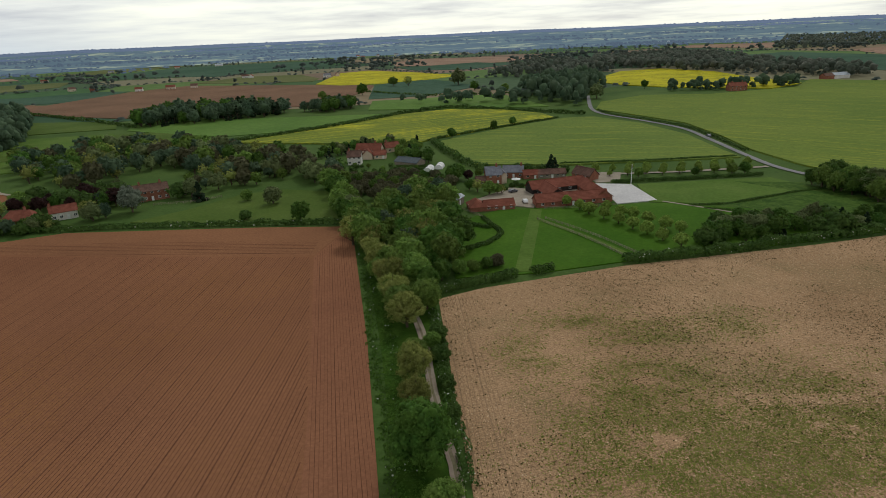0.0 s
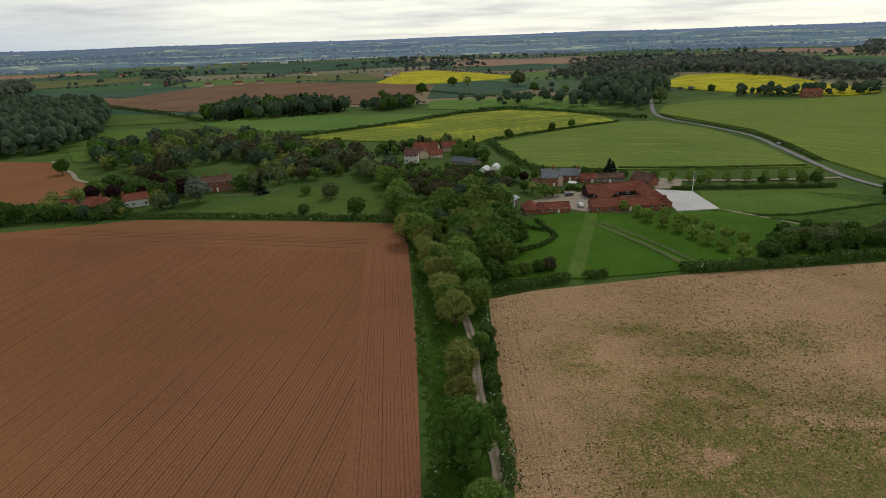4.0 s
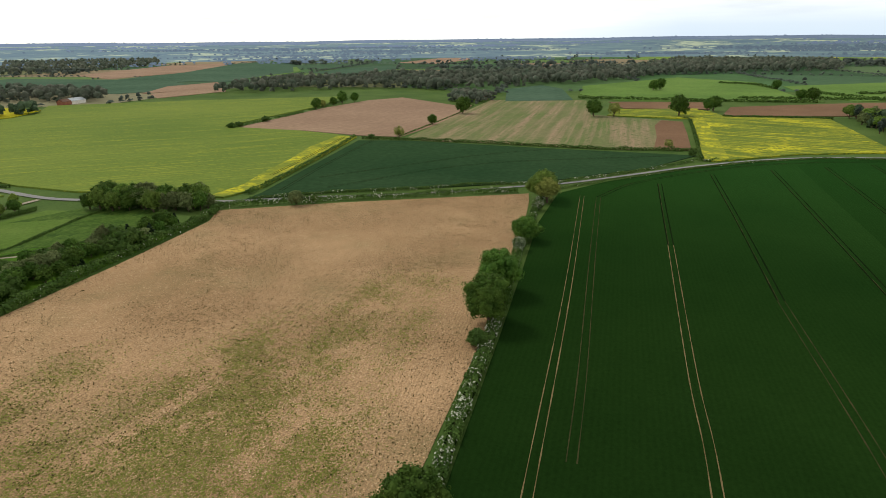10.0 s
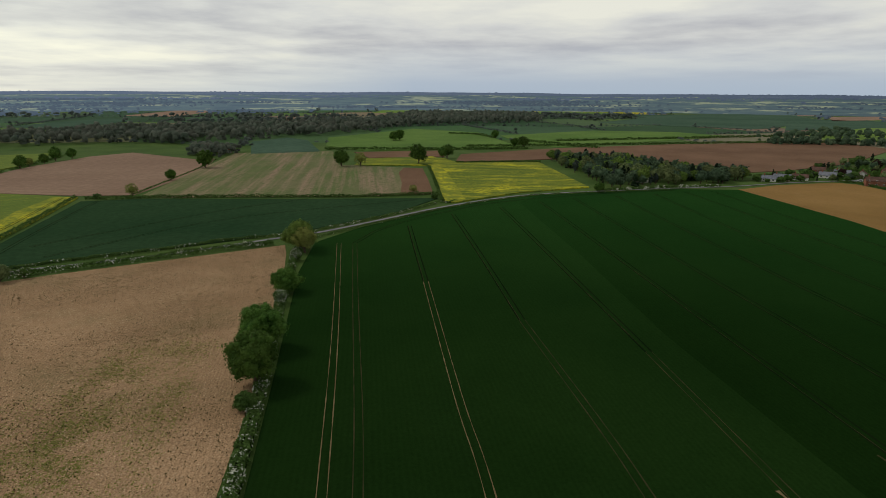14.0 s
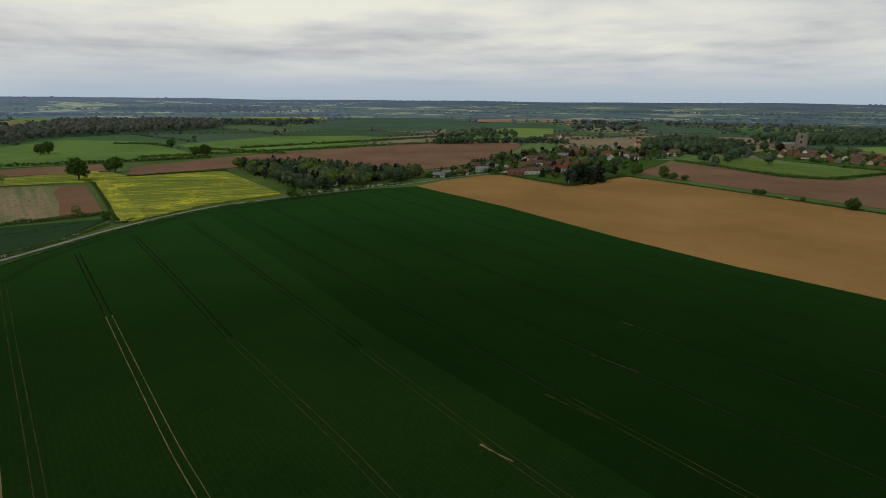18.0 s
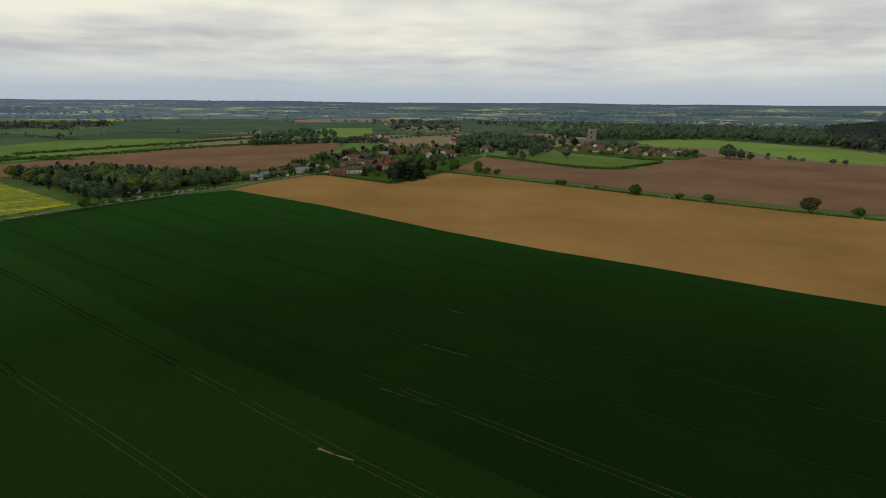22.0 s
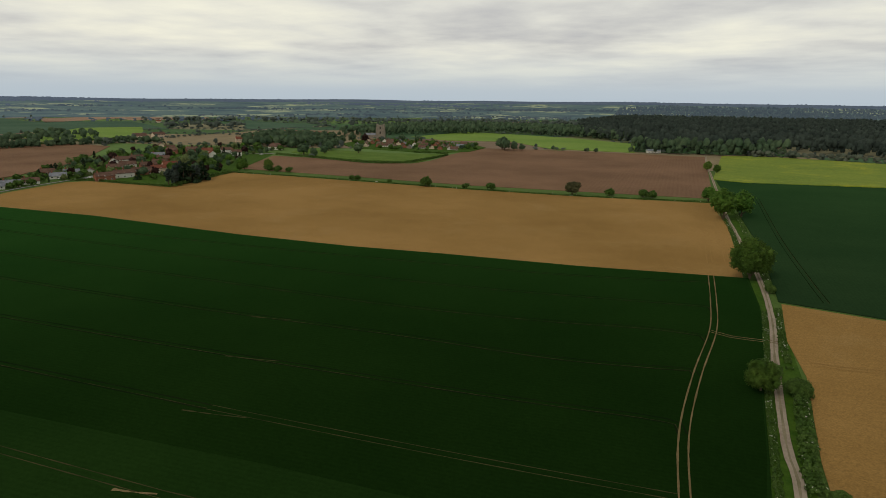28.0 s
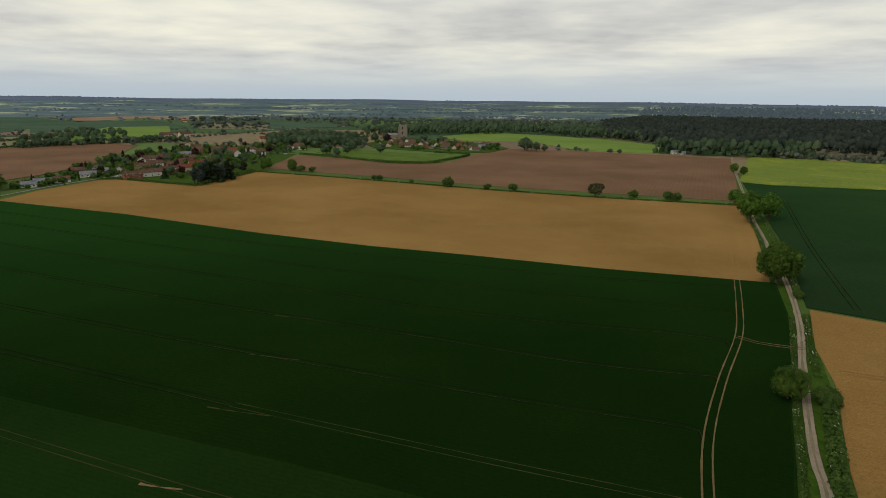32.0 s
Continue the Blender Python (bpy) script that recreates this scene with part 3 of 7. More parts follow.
def crown_quads(h, r, base, lumps, per, size, shape="round"):
    """Cards for a crown of height h and half-width r that begins at base."""
    out = []
    hh = (h - base) / 2
    if shape in ("round", "airy"):
        # an uneven body, leaf clumps evenly over it, and cards of leaves round the clumps
        seed = rng.uniform(0, 50)

        def swell(d):
            return 1 + 0.42 * np.array([noise.noise((float(x) * 1.25 + seed, float(y) * 1.25, float(z) * 1.25)) for x, y, z in d])

        k = np.arange(lumps)
        up = 1 - 1.78 * (k + 0.5) / lumps
        a = k * 2.39996 + rng.uniform(-0.3, 0.3, lumps)
        d = np.stack([np.cos(a) * np.sqrt(1 - up * up), np.sin(a) * np.sqrt(1 - up * up), up], 1)
        sw = swell(d)
        cs = d * (r * rng.uniform(0.6, 0.8, lumps) * sw)[:, None] * (1, 1, hh / r) + (0, 0, base + hh)
        rs = r * (rng.uniform(0.19, 0.34, lumps) if shape == "round" else rng.uniform(0.12, 0.24, lumps))
        v, f = BODY
        body = v * (r * (0.68 if shape == "round" else 0.45) * swell(v) * rng.uniform(0.94, 1.06, len(v)))[:, None] * (1, 1, hh / r) + (0, 0, base + hh)
        return cards_many(cs, rs * 1.1, np.full(len(cs), size), per, inner=0.45, lie=0.3), [(body, f), clumps(cs, rs * (0.62 if shape == "round" else 0.42), 0.9, 0.3, DOME)]
    solid = []
    for _ in range(lumps):
        if shape == "cone":
            f = rng.uniform(0, 1) ** 1.4
            rad = r * (1 - f) * 0.95
            a = rng.uniform(0, 2 * math.pi)
            q = rng.uniform(0.3, 1) * rad
            c = (q * math.cos(a), q * math.sin(a), base + f * (h - base) * 0.95)
            lr = max(0.3, r * (0.42 - 0.25 * f))
        else:
            d = rng.normal(size=3)
            d /= np.linalg.norm(d)
            q = rng.uniform(0.15, 1) ** 0.5 * 0.72
            c = np.array((d[0] * r * q, d[1] * r * q, base + hh + d[2] * hh * q))
            lr = r * rng.uniform(0.24, 0.44)
            if shape == "column":
                lr = r * rng.uniform(0.4, 0.7)
        out.append(cards(per, c, lr, size))
        solid.append(clumps(np.array([c]), np.array([lr * 0.85]), 1.0 if shape == "column" else 0.8, 0.25))
    return np.concatenate(out), solid


def limb(bm, a, b, ra, rb, seg=6):
    a, b = Vector(a), Vector(b)
    d = (b - a).normalized()
    x = d.orthogonal().normalized()
    y = d.cross(x)
    rings = []
    for p, r in ((a, ra), (b, rb)):
        rings.append([bm.verts.new(p + (x * math.cos(k * 2 * math.pi / seg) + y * math.sin(k * 2 * math.pi / seg)) * r) for k in range(seg)])
    for k in range(seg):
        bm.faces.new((rings[0][k], rings[0][(k + 1) % seg], rings[1][(k + 1) % seg], rings[1][k]))


def trunk_mesh(h, r, base, limbs):
    bm = bmesh.new()
    tr = 0.035 * h + 0.05
    limb(bm, (0, 0, -0.3), (0.02 * h, 0.01 * h, base + 0.25 * (h - base)), tr, tr * 0.6)
    for k in range(limbs):
        a = k * 2.4 + rng.uniform(-0.3, 0.3)
        z = base * 0.8 + (h - base) * 0.3 * k / limbs
        limb(bm, (0, 0, z), (math.cos(a) * r * 0.7, math.sin(a) * r * 0.7, z + (h - base) * rng.uniform(0.25, 0.5)), tr * 0.45, tr * 0.12, 5)
    limb(bm, (0.02 * h, 0.01 * h, base + 0.2 * (h - base)), (0, 0, h * 0.92), tr * 0.55, tr * 0.1, 5)
    me = bpy.data.meshes.new("trunk")
    bm.to_mesh(me)
    bm.free()
    me.materials.append(M["bark"])
    return me


KINDS = {}
# name: leaves, height, half-width, bare stem, shape
SPECIES = {
    "oak": ("oak", 13, 6.2, 0.8, "round"), "ash": ("ash", 11, 5.2, 0.7, "airy"), "maple": ("maple", 10, 4.8, 0.9, "round"),
    "willow": ("olive", 11, 5.4, 0.7, "round"), "silver": ("silver", 10, 5.5, 1.0, "round"), "conifer": ("dark", 12, 4.0, 0.4, "cone"),
    "copper": ("copper", 10, 4.5, 1.5, "round"), "plum": ("plum", 7, 3.6, 0.5, "round"), "shrub": ("hedge", 3.6, 2.5, 0.1, "round"), "sapling": ("young", 4.6, 2.1, 0.8, "round"),
    "lime": ("forest", 12, 5.6, 0.8, "round"), "sycamore": ("forest", 12, 6.0, 0.8, "round"), "poplar": ("deep", 15, 2.6, 1.0, "column"), "thorn": ("hedge", 4.5, 2.4, 0.5, "round"),
}
LEVELS = {"near": (130, 78, 0.24), "mid": (46, 26, 0.40), "far": (22, 15, 0.62)}
LABELS = {
    "oak": "broad dark green oak in full leaf", "ash": "loose crowned tree with bronze young leaves", "maple": "fresh green round crowned field tree",
    "willow": "grey-green willow with a soft crown", "silver": "large silver-leaved tree beside a house", "conifer": "dark green pointed conifer",
    "copper": "copper-purple leaved garden tree", "shrub": "rounded green shrub on rough grass", "sapling": "young round-headed tree planted in a row",
    "plum": "brown-leaved plum tree in an orchard belt", "lime": "full-leaved green lime tree in a roadside belt", "sycamore": "rounded dark green sycamore among houses", "poplar": "tall narrow green poplar", "thorn": "hawthorn bush dotted with white blossom",
}


def kind_of(species, level, variant):
    key = (species, level, variant)
    if key not in KINDS:
        leafy, h, r, base, shape = SPECIES[species]
        lumps, per, size = LEVELS[level]
        if species == "ash":
            lumps, size = int(lumps * 0.8), size * 0.62
        if species in ("shrub", "sapling", "thorn"):
            lumps, size = (lumps if species == "sapling" else lumps // 2), size * 0.62
        q, solid = crown_quads(h, r, base, lumps, per, size, shape)
        slots = None
        more = ()
        if species == "thorn":
            slots, more = (rng.uniform(0, 1, len(q)) < 0.22).astype(int), (M["blossom"],)
        KINDS[key] = (trunk_mesh(h, r, base, 6 if level == "near" else 4), quads_mesh("crown", q, M[leafy], slots, more, solid))
    return KINDS[key]


def tree(species, x, y, size=None, level="mid", group="", label=""):
    """One tree with its trunk and crown. size: its height in metres."""
    trunk, crown = kind_of(species, level, int(rng.integers(0, 3)))
    h = SPECIES[species][1]
    s = (size or h * rng.uniform(0.8, 1.15)) / h
    sx = s * rng.uniform(0.9, 1.12)
    name = {"shrub": "shrub", "thorn": "hawthorn", "sapling": "young_tree", "conifer": "conifer"}.get(species, species + "_tree")
    m = Matrix.LocRotScale((x, y, float(height(x, y))), Euler((0, 0, rng.uniform(0, 6.28))), (sx, sx * rng.uniform(0.92, 1.08), s))
    root = empty(name, m, label or LABELS[species], "shrub" if species in ("shrub", "thorn") else "tree", group)
    part("trunk", trunk, root)
    part("crown", crown, root)
    return root


def inside(p, poly):
    poly = np.array(poly, float)
    x, y = p[:, 0][:, None], p[:, 1][:, None]
    x1, y1 = poly[:, 0], poly[:, 1]
    x2, y2 = np.roll(x1, -1), np.roll(y1, -1)
    hit = ((y1 > y) != (y2 > y)) & (x < (x2 - x1) * (y - y1) / (y2 - y1 + 1e-12) + x1)
    return hit.sum(1) % 2 == 1


def scatter(poly, gap):
    """Places in an outline, about gap apart."""
    p = np.array(poly, float)
    lo, hi = p.min(0), p.max(0)
    g = np.stack(np.meshgrid(np.arange(lo[0], hi[0], gap), np.arange(lo[1], hi[1], gap)), -1).reshape(-1, 2)
    g = g + rng.uniform(-0.45, 0.45, g.shape) * gap
    return g[inside(g, poly)]


def cards_many(c, radius, size, per, squash=0.85, inner=0.55, lie=0.4):
    """Leaf cards round many centres at once: c (n, 3), radius and size (n,)."""
    n = len(c) * per
    c, radius, size = np.repeat(c, per, 0), np.repeat(radius, per), np.repeat(size, per)
    squash = np.repeat(np.broadcast_to(squash, (n // per,)), per)
    d = rng.normal(size=(n, 3))
    d /= np.linalg.norm(d, axis=1)[:, None]
    p = d * (radius * rng.uniform(inner, 1.05, n) ** 0.7)[:, None]
    p[:, 2] *= squash
    p += c
    nrm = d + rng.normal(size=(n, 3)) * 0.4 + (0, 0, lie)
    nrm /= np.linalg.norm(nrm, axis=1)[:, None]
    u = np.cross(nrm, rng.normal(size=(n, 3)))
    u /= np.linalg.norm(u, axis=1)[:, None]
    w = np.cross(nrm, u)
    s = (size * rng.uniform(0.55, 1.25, n))[:, None]
    e = s * rng.uniform(0.55, 1.0, (n, 1))
    return np.stack([p - u * s - w * e * 0.6, p + u * s * 0.5 - w * e, p + u * s + w * e * 0.6, p - u * s * 0.5 + w * e], 1)


def clump_cloud(places, h, r, per, size, spread=0.25, low=0.15):
    """Cards for many far trees at once."""
    fine = per > 100
    k = 7 if fine else 5 if per > 50 else 2 if per < 37 else 3
    p = np.repeat(np.asarray(places, float), k, 0)
    s = np.repeat(rng.uniform(1 - spread, 1 + spread, len(places)), k)
    n = len(p)
    a, q = rng.uniform(0, 6.28, n), rng.uniform(0.1, 0.75, n) * r * s
    up = rng.uniform(low, 0.72, n)
    top = np.arange(n) % k == 0
    q[top], up[top] = 0, 0.7
    c = np.stack([p[:, 0] + q * np.cos(a), p[:, 1] + q * np.sin(a), height(p[:, 0], p[:, 1]) + h * s * up * (1 - 0.2 * q / r)], 1)
    rad = r * s * np.where(top, rng.uniform(0.5, 0.62, n), rng.uniform(0.32, 0.52, n))
    squash = np.clip(h / r * 0.55, 0.4, 1.2)
    return cards_many(c, rad * 1.08, size * s * 0.5, 16 if per > 50 else max(1, per // (k * 3) + (2 if per > 30 else 0)), squash, inner=0.75), [clumps(c, rad, squash, 0.26, BALL if fine else DOME if per > 15 else CAP)]


def far_wood(name, places, material, label, h=11, r=5, per=44, size=1.25, category="woodland", low=0.15):
    q, solid = clump_cloud(places, h, r, per, size, low=low)
    ob = new(name, quads_mesh(name, q, M[material], solid=solid))
    return tagged(ob, label, category, kind="stuff")


def hedge(points, h=2.2, w=2.4, size=0.32, dens=16, material="hedge", bloom=0.0, label="", gaps=0.0, name="hedge", step=1.2):
    """One hedgerow: leaf cards along a line; bloom: share of white blossom, in clusters; gaps: share left open."""
    line = smooth(points, step)
    n = sides(line)
    k = len(line)
    lump = np.array([noise.noise((float(x) * 0.16, float(y) * 0.16, 3.0)) for x, y in line])
    mayb = np.array([noise.noise((float(x) * 0.22, float(y) * 0.22, 9.0)) for x, y in line])
    hh = h * (1 + (0.12 if "clipped" in label else 0.55) * lump)
    side = rng.uniform(-0.3, 0.3, k) * w * 0.5
    c = np.column_stack([line[:, 0] + n[:, 0] * side, line[:, 1] + n[:, 1] * side, hh * 0.45])
    on = lump > -0.9 + gaps * 1.2 if gaps else np.ones(k, bool)
    c, hh, mayb = c[on], hh[on], mayb[on]
    k = len(c)
    n = n[on]
    m = k * dens
    th = rng.uniform(0.0, math.pi, m)
    f = rng.uniform(0.72, 1.03, m)
    cs, sn = np.cos(th), np.sin(th)
    across = np.sign(cs) * np.abs(cs) ** 0.6 * w / 2 * f
    up = np.abs(sn) ** 0.6 * np.repeat(hh, dens) * f
    nn = np.repeat(n, dens, 0)
    along = rng.uniform(-0.6, 0.6, m) * step
    cc = np.repeat(c, dens, 0)
    p = np.column_stack([cc[:, 0] + nn[:, 0] * across + nn[:, 1] * along, cc[:, 1] + nn[:, 1] * across - nn[:, 0] * along, up])
    d = np.column_stack([nn[:, 0] * cs, nn[:, 1] * cs, sn]) + rng.normal(size=(m, 3)) * 0.45
    d /= np.linalg.norm(d, axis=1)[:, None]
    u = np.cross(d, rng.normal(size=(m, 3)))
    u /= np.linalg.norm(u, axis=1)[:, None]
    v = np.cross(d, u)
    s = size * rng.uniform(0.55, 1.25, (m, 1))
    e = s * rng.uniform(0.55, 1.0, (m, 1))
    q = np.stack([p - u * s - v * e * 0.6, p + u * s * 0.5 - v * e, p + u * s + v * e * 0.6, p - u * s * 0.5 + v * e], 1)
    slot = rng.uniform(0, 1, k * dens) < np.repeat(np.where(mayb > 0.05, bloom * 2.2, bloom * 0.12), dens)
    ob = new(name, quads_mesh(name, q, M[material], slot.astype(int), (M["blossom"],)))
    return tagged(ob, label or "trimmed green field hedge along a field edge", "hedge", kind="stuff" if gaps else "")

# ---------------------------------------------------------------- the land
def make_ground():
    rad = [0, 40, 120, 300, 700, 1300, 2000, 2300] + list(range(2500, 4951, 175))
    seg = 180
    v, f = [(0, 0, 0)], []
    for i, r in enumerate(rad[1:]):
        for k in range(seg):
            a = 2 * math.pi * k / seg
            x, y = r * math.cos(a), r * math.sin(a)
            v.append((x, y, float(height(x, y)) + (rng.uniform(-2, 2) if r > 4600 else 0)))
    for k in range(seg):
        f.append((0, 1 + k, 1 + (k + 1) % seg))
    for i in range(len(rad) - 2):
        a, b = 1 + i * seg, 1 + (i + 1) * seg
        f += [(a + k, b + k, b + (k + 1) % seg, a + (k + 1) % seg) for k in range(seg)]
    return tagged(new("ground", mesh_of("ground", v, f, M["grass"])), "rough green grassland reaching to low hills", "ground", kind="structure")


make_ground()

FIELDS = [
    # name, outline, material, height of its top, label
    ("brown_field", [(-49, 209), (-27, 120), (-16, 70), (-9, 20), (-8, -20), (-420, -20), (-420, 60), (-216, 175), (-206, 188), (-176, 200), (-161, 208), (-86, 210)], "brown", 0.12, "freshly drilled red-brown field with fine rows"),
    ("brown_field_headland", [(-49, 208.5), (-27, 120), (-16, 70), (-9, 20), (-8, -19), (-14, -19), (-26, 60), (-35, 100), (-55, 177)], "brown_head", 0.16, "headland strip of red-brown soil"),
    ("top_headland", [(-50, 208), (-55, 178.5), (-125, 180.5), (-186, 186), (-176, 199.5), (-161, 207.5), (-86, 209.5)], "brown_top", 0.15, "headland of red-brown soil along the hedge"),
    ("left_brown_field", [(-520, 335), (-390, 329), (-302, 324), (-261, 291), (-228, 265), (-224, 236), (-228, 210), (-231, 186), (-420, 70), (-620, 70)], "brown", 0.12, "bare red-brown field behind a hedge"),
    ("stubble_field", [(-12, 143), (-9, 122), (-6, 101), (-3, 80), (0, 60), (5, 27), (70, 45), (120, 58), (190, 79), (236, 95), (250, 101), (233, 122), (196, 168), (163, 204), (150, 194), (103, 180), (42, 165), (0, 150)], "stubble", 0.10, "pale stubble field with green weedy patches"),
    ("wheat_field", [(8, 22), (74, 41), (120, 54), (209, 80), (256, 89), (290, 76), (318, 59), (343, 43), (375, 16), (399, -12), (420, -56), (443, -112), (446, -158), (342, -180), (238, -192), (178, -203), (134, -215), (78, -228), (17.2, -247), (10.8, -212), (7.4, -180), (5, -142), (2.4, -116), (0.2, -90), (3, -40)], "wheat", 0.40, "dense dark green winter wheat with wheelings"),
    ("lush_wheat_strip", [(372, -3), (245, -29), (166, -43), (118, -55), (80, -65), (30, -76), (1, -84), (2.8, -116), (5.4, -142), (7.8, -180), (11.2, -212), (18, -246), (78, -227), (134, -214), (178, -202), (238, -191), (342, -179), (444, -157), (442, -112), (419, -56), (398, -14)], "wheat_dark", 0.405, "darker strip of dense winter wheat"),
    ("lane_verge", [(-45, 205), (-24, 120), (-13, 70), (-6, 20), (-6, -100), (-2, -160), (4, -200), (8, -220), (36, -390), (60, -445), (54, -430), (36, -350), (17.6, -248), (10.2, -205), (5.4, -142), (1, -92), (3, 24), (-1, 60), (-4, 80), (-7, 101), (-10, 122), (-13, 144)], "lawn", 0.06, "long green grass beside the lane"),
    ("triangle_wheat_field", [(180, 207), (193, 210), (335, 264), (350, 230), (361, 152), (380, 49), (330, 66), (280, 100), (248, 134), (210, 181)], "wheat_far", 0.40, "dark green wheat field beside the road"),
    ("sandy_field", [(448, -157), (476, -195), (497, -245), (490, -258), (445, -267), (412, -275), (420, -299), (448, -362), (374, -374), (221, -392), (140, -407), (53, -431), (36, -350), (19, -247), (78, -227), (134, -214), (178, -202), (238, -191), (342, -179)], "sand", 0.10, "smooth sandy-orange seedbed field"),
    ("south_brown_field", [(466, -388), (542, -501), (488, -509), (400, -499), (361, -524), (361, -560), (384, -646), (392, -690), (394, -760), (365, -768), (310, -787), (198, -798), (114, -807), (57, -452), (107, -440), (230, -413), (336, -403)], "brown_far", 0.12, "bare brown field beyond a grass strip"),
    ("lane_wheat_field", [(70, -564), (46, -560), (-200, -640), (-420, -560), (-360, -210), (-30, -221), (6, -222), (10, -252), (19, -314), (38, -409)], "wheat_lane", 0.40, "dark green wheat field beside the lane"),
    ("lane_sandy_field", [(5, -220), (-30, -219), (-360, -208), (-420, -22), (-9, -22), (-8, -106), (-6, -120), (-3, -161), (2, -184)], "sand", 0.10, "sandy-orange seedbed beside the lane"),
    ("lane_rape_field", [(98, -829), (60, -856), (-30, -842), (-300, -776), (-420, -570), (-200, -650), (44, -561), (73, -569)], "rape_lane", 0.8, "yellow-green oilseed rape beyond the wheat"),
    ("rape_strip", [(-177, 410), (-134, 399), (-86, 389), (-42, 386), (-30, 402), (9, 440), (56, 484), (48, 514), (12, 550), (-29, 561), (-77, 535), (-115, 484), (-149, 445)], "rape_streak", 0.8, "oilseed rape field in streaky yellow flower"),
    ("rape_field_west", [(-29, 387), (-18, 346), (-5, 313), (40, 305), (112, 310), (132, 312), (130, 336), (128, 385), (113, 438), (86, 480), (63, 478), (18, 440)], "rape", 0.8, "green oilseed rape with a haze of yellow"),
    ("rape_field_north", [(96, 525), (110, 578), (160, 623), (221, 611), (316, 647), (370, 725), (479, 630), (596, 495), (505, 443), (398, 421), (340, 406), (351, 333), (346, 275), (265, 241), (201, 217), (178, 218), (168, 249), (152, 290), (145, 330), (146, 374), (142, 434), (118, 484)], "rape_north", 0.8, "large green oilseed rape field flecked with yellow"),
    ("flowering_margin", [(346, 274), (265, 241), (201, 218), (178, 219), (177, 226), (199, 229), (236, 247), (260, 256), (298, 275), (343, 289)], "rape_margin", 0.86, "bright yellow flowering edge of the rape field"),
    ("far_rape_field", [(141, 823), (210, 970), (280, 1002), (326, 897), (329, 776), (343, 687), (293, 644), (210, 688), (161, 748)], "rape_gold", 0.8, "bright yellow rape field before woodland"),
    ("far_brown_field", [(-700, 780), (-562, 752), (-553, 933), (-503, 1026), (-252, 934), (-157, 885), (-147, 786), (-185, 635), (-256, 627), (-311, 625), (-354, 578), (-463, 625), (-650, 700)], "brown_far", 0.3, "bare brown field beyond a tree belt"),
    ("far_gold_field", [(-260, 949), (-283, 1227), (-237, 1282), (-119, 1149), (-37, 1026), (-83, 962), (-144, 908), (-210, 902)], "rape_gold", 0.6, "bright yellow rape field in the distance"),
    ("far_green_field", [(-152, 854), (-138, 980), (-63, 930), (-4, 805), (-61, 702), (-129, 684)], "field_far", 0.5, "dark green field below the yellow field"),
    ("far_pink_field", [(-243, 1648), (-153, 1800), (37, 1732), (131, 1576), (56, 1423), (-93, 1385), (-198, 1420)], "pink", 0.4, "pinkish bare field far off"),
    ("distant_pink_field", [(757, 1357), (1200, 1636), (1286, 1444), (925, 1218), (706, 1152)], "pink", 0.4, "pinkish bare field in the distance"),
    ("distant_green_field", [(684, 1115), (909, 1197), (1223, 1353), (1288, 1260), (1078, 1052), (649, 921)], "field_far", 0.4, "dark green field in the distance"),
    ("small_pink_field", [(521, 761), (681, 802), (595, 699), (485, 696)], "pink", 0.4, "small bare field before a wood"),
    ("east_pink_field", [(338, 393), (488, 428), (575, 435), (620, 418), (567, 315), (577, 299), (467, 262), (362, 247), (354, 278), (355, 333)], "pink", 0.2, "bare pinkish-brown field with a tree line"),
    ("patchy_field", [(363, 241), (635, 307), (673, 208), (547, 164), (533, 83), (406, 57), (397, 53), (378, 104), (366, 178), (355, 224)], "mixed", 0.25, "thin green crop over brown soil"),
    ("east_rape_field", [(624, 85), (614, 72), (579, 55), (599, -22), (441, -53), (410, -3), (365, 37), (368, 44), (444, 57), (545, 77)], "rape_east", 0.8, "yellow oilseed rape field beside the road"),
    ("rape_tongue", [(600, 153), (635, 86), (553, 73), (546, 149)], "rape_east", 0.78, "narrow tongue of yellow rape"),
    ("yellow_margin", [(366, 38), (369, 44), (444, 56.5), (545, 76.5), (575, 80), (566, 72), (470, 50), (376, 31)], "rape_margin", 0.84, "bright yellow flowering edge of the rape"),
    ("bare_border", [(398, 54.5), (470, 69), (532, 82.5), (534, 100), (500, 98), (440, 84), (392, 76)], "brown_far", 0.27, "bare brown border of the patchy field"),
    ("village_brown_field", [(589, 59), (664, 60), (756, -49), (848, -211), (928, -455), (815, -466), (637, -326), (569, -241), (544, -188), (607, -95), (631, -41)], "brown_far", 0.3, "bare brown field behind the tree belt"),
    ("narrow_brown_field", [(666, 181), (702, 83), (635, 75), (610, 150)], "brown_far", 0.3, "narrow bare brown field"),
    ("pasture_one", [(742, 238), (873, 276), (1012, 227), (1116, 190), (1039, 65), (812, 7), (755, -21), (730, 53), (684, 174)], "green", 0.3, "bright green pasture"),
    ("pasture_two", [(972, 26), (1135, -135), (1123, -279), (1029, -344), (909, -210), (772, -50), (850, 0)], "green", 0.3, "green pasture with hedges"),
    ("bright_field", [(1121, -493), (1303, -636), (1185, -723), (952, -563), (975, -458)], "lime", 0.3, "lime green young crop"),
    ("dark_field", [(782, 354), (868, 337), (818, 288), (668, 221), (628, 286)], "field_far", 0.4, "dark green field by a farmhouse"),
    ("blue_green_field", [(1449, -186), (2081, -516), (2081, -871), (1660, -793), (1254, -466), (1363, -275)], "field_far", 0.4, "wide dark green field far off"),
    ("church_paddock", [(560, -548), (580, -585), (518, -606), (453, -610), (386, -634), (362, -540), (432, -518), (508, -531)], "mown", 0.3, "bright green paddock near the church"),
